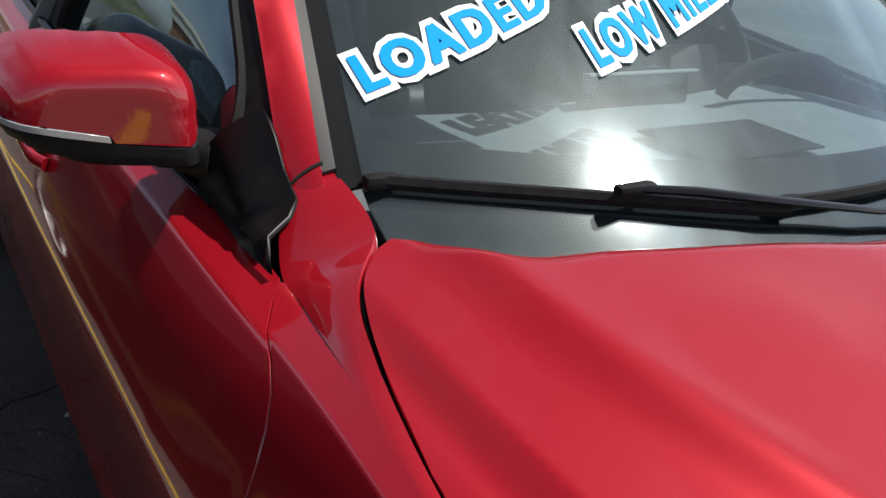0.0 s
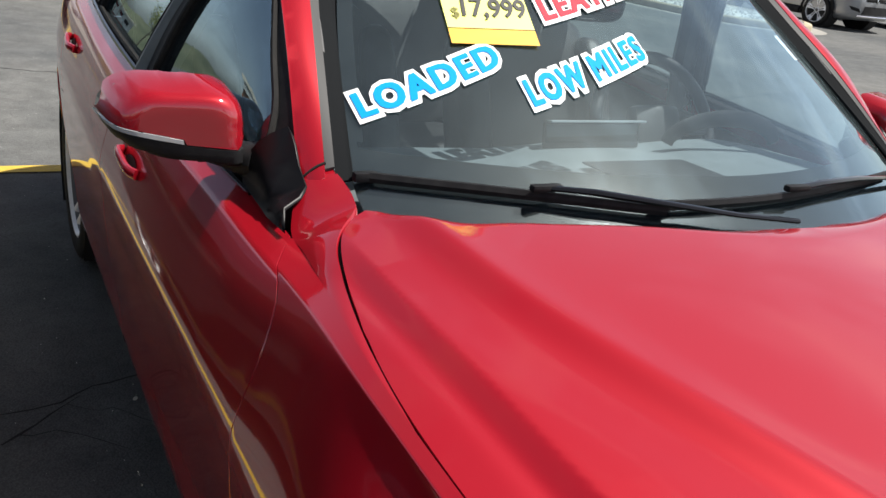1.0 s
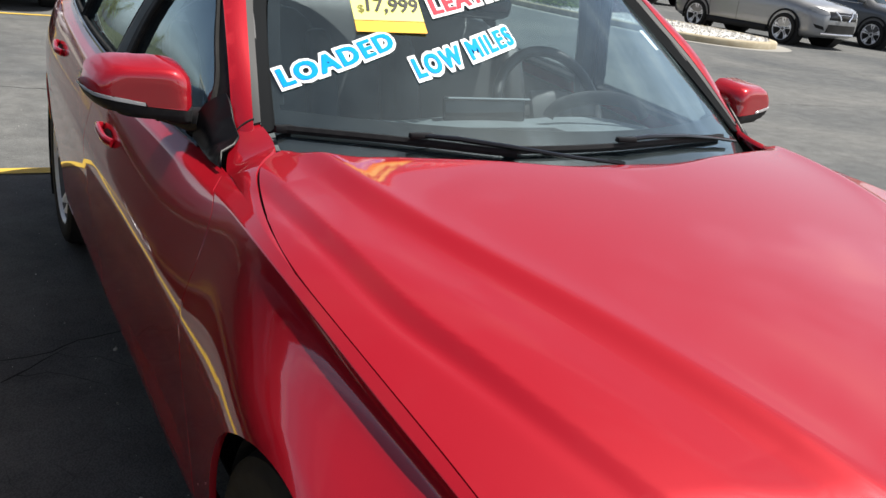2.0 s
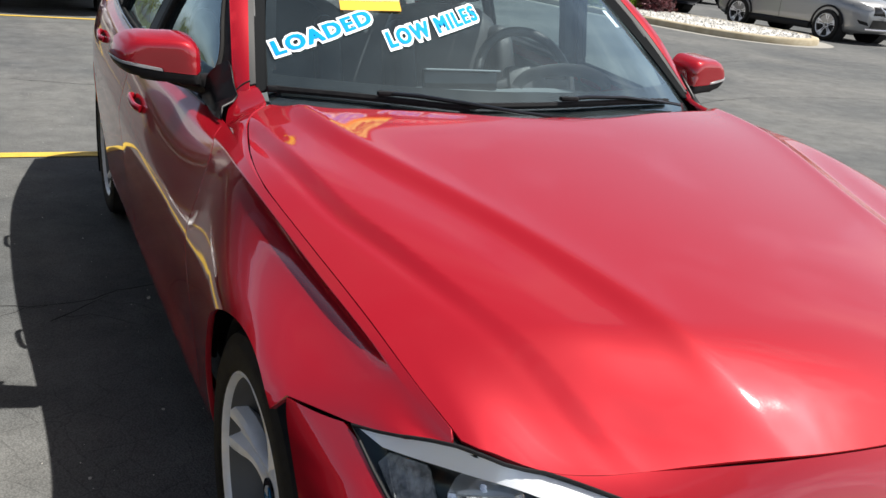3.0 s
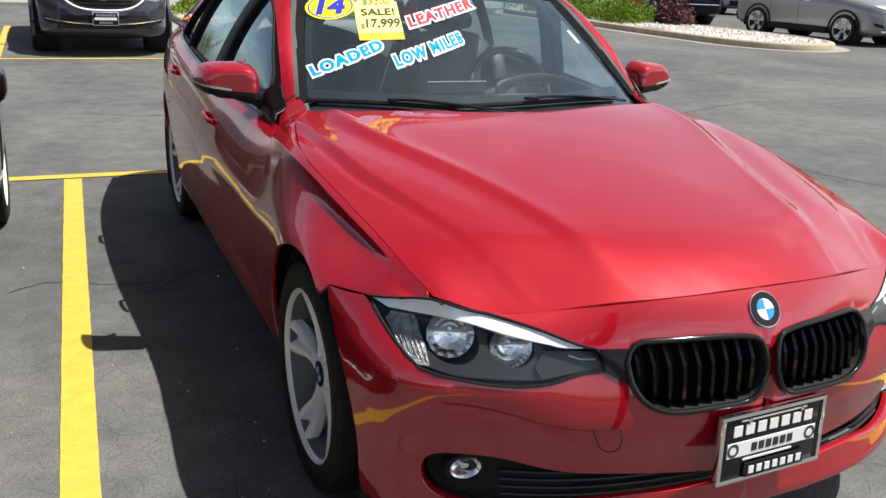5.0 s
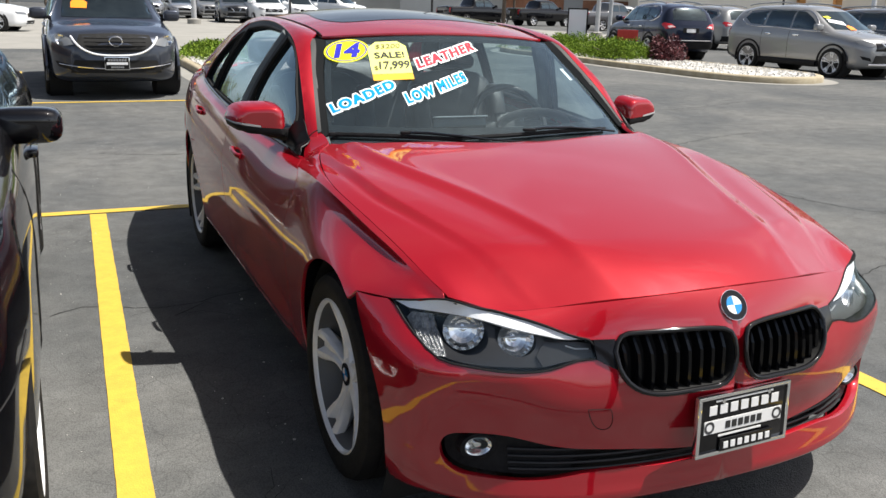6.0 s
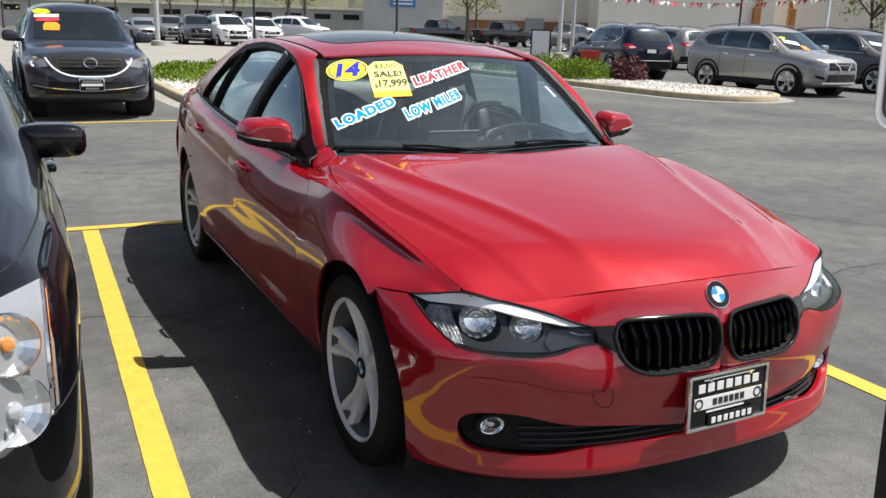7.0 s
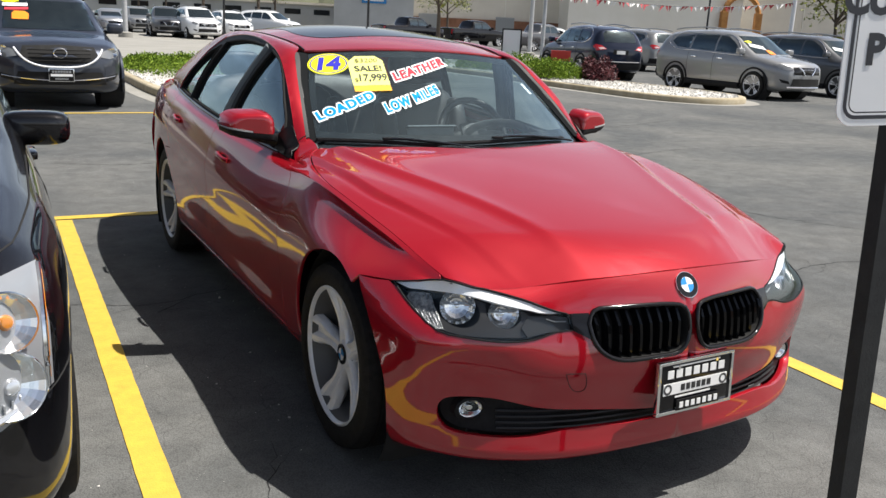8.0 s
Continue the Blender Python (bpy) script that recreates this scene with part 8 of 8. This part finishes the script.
# small red sign in the planting
YARD_RED = material("yard_sign_red", (0.55, 0.03, 0.025), 0.5)
mottled(YARD_RED, 5, (0.48, 0.025, 0.02), (0.60, 0.04, 0.03))
ys = thing("yard_sign", "small plain red sign on stakes among the bushes", "sign", pose(13.75, 18.9, .12, 0, 0, -30))
part("sign_panel", box((.58, .02, .30), (0, 0, .62), .004), YARD_RED, ys)
for x in (-.2, .2):
    part("stake", tube(((x, 0, 0), (x, 0, .50)), .008, sides=6), POST, ys)

# notice board on the island
bd = thing("notice_board", "blank white board in a black frame on the island", "sign", pose(16.7, 26.2, 0, 0, 0, -32))
part("board_panel", box((.66, .06, 1.16), (0, 0, .82), .01), WHITE_PAINT, bd)
for x, z, w, h in ((-.35, .72, .05, 1.44), (.35, .72, .05, 1.44), (0, 1.42, .75, .05), (0, .22, .75, .05)):
    part("board_frame", box((w, .09, h), (x, 0, z), .01), TRIM_BLACK, bd)

# lamp posts and flag lines
POLE = material("pole_grey", (0.42, 0.43, 0.44), 0.45, 0.3)
mottled(POLE, 4, (0.36, 0.37, 0.38), (0.48, 0.49, 0.50))


def lamp_post(x, y, h, r, mat, label):
    root = thing("lamp_post", label, "lamp post", Matrix.Translation((x, y, 0)), "lamp posts")
    part("pole", tube(((0, 0, 0), (0, 0, h * .5), (0, 0, h)), [r, r * .85, r * .7], sides=12), mat, root, smooth=True)
    part("base", lathe([(0, 0), (0, r * 2.6), (.25, r * 2.6), (.30, r * 1.4), (.30, 0)], 16, "z"), CONCRETE, root, smooth=True)
    part("lamp_head", box((.75, .35, .14), (.45, 0, h), .03), mat, root, smooth=True)
    part("lamp_arm", tube(((0, 0, h - .05), (.3, 0, h)), .04, sides=8), mat, root)


lamp_post(19.6, 28.3, 9, .085, POLE, "tall pale grey steel lamp post")
lamp_post(31.5, 25.8, 9, .11, WHITE_PAINT, "tall white lamp post with a red band")
lamp_post(11.4, 48.0, 9, .07, POST, "tall black lamp post")
lamp_post(5.9, 47.0, 9, .14, POLE, "tall pale grey steel lamp post")
lamp_post(15.0, 36.0, 7, .06, POST, "slim black lamp post")
lamp_post(28.0, 27.5, 8, .05, POST, "slim black lamp post")
lamp_post(24.5, 36.5, 9, .12, POLE, "tall pale grey steel lamp post")
PENNANT_RED = material("pennant_red", (0.40, 0.03, 0.04), 0.6)
PENNANT_WHITE = material("pennant_white", (0.75, 0.74, 0.72), 0.6)
PENNANT_RED.use_backface_culling = False


def flag_line(a, b, sag, n, seed):
    rng = np.random.default_rng(seed)
    a, b = Vector(a), Vector(b)
    root = thing("flag_line", "string of small red and white pennants between posts", "bunting", Matrix.Translation(a), "flag lines")
    pts = [a.lerp(b, t) - Vector((0, 0, sag * 4 * t * (1 - t))) for t in np.linspace(0, 1, n + 1)]
    part("cord", tube([tuple(p - a) for p in pts], .012, sides=4), POST, root)
    d = (b - a).normalized()
    for k, mat in ((0, PENNANT_RED), (1, PENNANT_WHITE)):
        bm = bmesh.new()
        for i in range(n):
            if (i // 3) % 2 != k:
                continue
            p, q = pts[i] - a, pts[i + 1] - a
            s = Vector((rng.uniform(-.12, .12), rng.uniform(-.12, .12), -.30 * rng.uniform(.5, 1.0)))
            u, v, w = bm.verts.new(p), bm.verts.new(p.lerp(q, .85)), bm.verts.new((p + q) / 2 + s + d * rng.uniform(-.1, .2))
            bm.faces.new((u, v, w))
        tagged(part("pennant", bm, mat, root), "fluttering pennants", kind="stuff")


flag_line((24.5, 36.5, 4.6), (31.5, 25.8, 4.6), .5, 70, 1)
flag_line((31.5, 25.8, 3.2), (19.6, 28.3, 3.0), .35, 70, 2)
flag_line((31.5, 25.8, 4.6), (44, 20, 4.6), .4, 70, 3)

# buildings
TAN = material("tan_stucco", (0.42, 0.36, 0.27), 0.85)
mottled(TAN, 0.25, (0.64, 0.58, 0.48), (0.74, 0.68, 0.57), bump=0.3, bump_scale=30)
TAN2 = material("light_stucco", (0.55, 0.50, 0.41), 0.85)
mottled(TAN2, 0.25, (0.74, 0.70, 0.60), (0.82, 0.78, 0.69), bump=0.3, bump_scale=30)
BROWN = material("brown_brick", (0.22, 0.10, 0.055), 0.9)
mottled(BROWN, 1.2, (0.17, 0.075, 0.04), (0.28, 0.13, 0.075), bump=0.4, bump_scale=20)
FAR_WHITE = material("far_white_wall", (0.55, 0.56, 0.56), 0.8)
mottled(FAR_WHITE, 0.3, (0.44, 0.44, 0.42), (0.55, 0.55, 0.53))
SHOW_GLASS = material("showroom_glass", (0.015, 0.018, 0.02), 0.06)
DOOR_GREY = material("door_grey", (0.25, 0.26, 0.26), 0.5)
store_m = pose(88, 84, 0, 0, 0, -24)
store = thing("store_building", "long tan stucco retail building with a brown brick base", "building", store_m)
part("wall", box((121, 40, 11), (14.5, 20, 5.5)), TAN, store)
part("brick_base", box((121.2, .4, 2.4), (14.5, -.2, 1.2)), BROWN, store)
part("roof", box((122, 41, .5), (14.5, 20, 11.2)), TAN2, store)
bay = part("entrance_block", box((22, 6, 9.2), (-12, -3, 4.6)), TAN2, store, "lighter projecting entrance block")
part("entrance_base", box((22.2, .3, 1.6), (-12, -6.1, .8)), BROWN, store)
ORANGE_BRICK = material("orange_brick", (0.42, 0.19, 0.05), 0.85)
mottled(ORANGE_BRICK, 1.5, (0.36, 0.15, 0.04), (0.50, 0.24, 0.07))
arch_part = part("entrance_arch", tube([(2.2 * math.cos(a) - 1.2, -6.4, 4.6 + 2.2 * math.sin(a)) for a in np.linspace(0, math.pi, 15)], .35, sides=6), ORANGE_BRICK, store)
for x in (-3.4, 1.0):
    part("entrance_pier", box((.8, .8, 4.8), (x, -6.4, 2.4), .03), ORANGE_BRICK, store)
for x in (-40, -30, 14, 24, 40, 55):
    part("service_door", box((2.4, .12, 2.8), (x, -.46, 1.4), .02), DOOR_GREY, store)
for x in range(-40, 75, 10):
    part("wall_joint", box((.12, .08, 8.6), (x, -.04, 6.7)), TAN2, store)
fw = thing("far_building", "low white commercial building behind the far row of cars", "building", pose(6, 125, 0, 0, 0, -14))
part("wall", box((90, 20, 3.3), (0, 10, 1.65)), FAR_WHITE, fw)
part("roof", box((91, 21, .3), (0, 10, 3.4)), TAN, fw)
for x in range(-42, 44, 4):
    part("window", box((2.2, .1, .7), (x, -.02, 2.3)), SHOW_GLASS, fw)
sb = thing("shop_building", "white shop with a blue sign beside the tan building", "building", pose(38, 92, 0, 0, 0, -25))
part("wall", box((9, 14, 5.6), (2, 7, 2.8)), FAR_WHITE, sb)
part("roof", box((9.6, 14.6, .4), (2, 7, 5.8)), FAR_WHITE, sb)
part("sign_panel", box((2.8, .2, 1.5), (2, -.12, 4.2), .03), BADGE_BLUE, sb, "blue sign with white lines")
for z in (4.6, 4.2, 3.8):
    part("sign_line", box((2.2, .05, .2), (2, -.25, z)), WHITE_VINYL, sb)

# showroom on the other side of the bays, mirrored in the paint and the side windows
sh = thing("showroom_building", "long low brown brick showroom with a dark glazed front", "building", pose(-21, 6, 0, 0, 0, 90))
part("wall", box((64, 18, 5.6), (0, 9, 2.8)), BROWN, sh)
part("roof", box((65, 19, .5), (0, 9, 5.85)), TAN, sh)
part("fascia", box((64, .3, 1.0), (0, -.16, 5.1), .02), FAR_WHITE, sh, "white sign fascia")
for k in range(14):
    part("window", box((3.6, .10, 3.0), (-29 + 4.45 * k, -.03, 1.9)), SHOW_GLASS, sh, "dark showroom pane")
    part("pier", box((.5, .5, 4.4), (-31.2 + 4.45 * k, -.2, 2.2), .03), BROWN, sh)

# wooded ridge
RIDGE = material("wooded_ridge", (0.07, 0.08, 0.04), 0.9)
mottled(RIDGE, 0.09, (0.045, 0.055, 0.03), (0.12, 0.12, 0.07), bump=0.0)
bm = bmesh.new()
rows = []
for i in range(161):
    a = radians(-50 + 150 * i / 160)
    h = 9 + 4 * noise.noise(Vector((i * .11, 0, 0))) + 2.2 * noise.noise(Vector((i * .9, 3, 0))) + 1.2 * noise.noise(Vector((i * 2.7, 9, 0)))
    rows.append([bm.verts.new((r * math.sin(a), r * math.cos(a), z)) for r, z in ((215, -.2), (225, h * .5), (240, h), (290, h * .8))])
for u, v in zip(rows, rows[1:]):
    for j in range(3):
        bm.faces.new((u[j], u[j + 1], v[j + 1], v[j]))
bmesh.ops.recalc_face_normals(bm, faces=bm.faces)
tagged(part("backdrop", bm, RIDGE, None), "distant wooded ridge with early spring leaves", "backdrop", kind="structure")
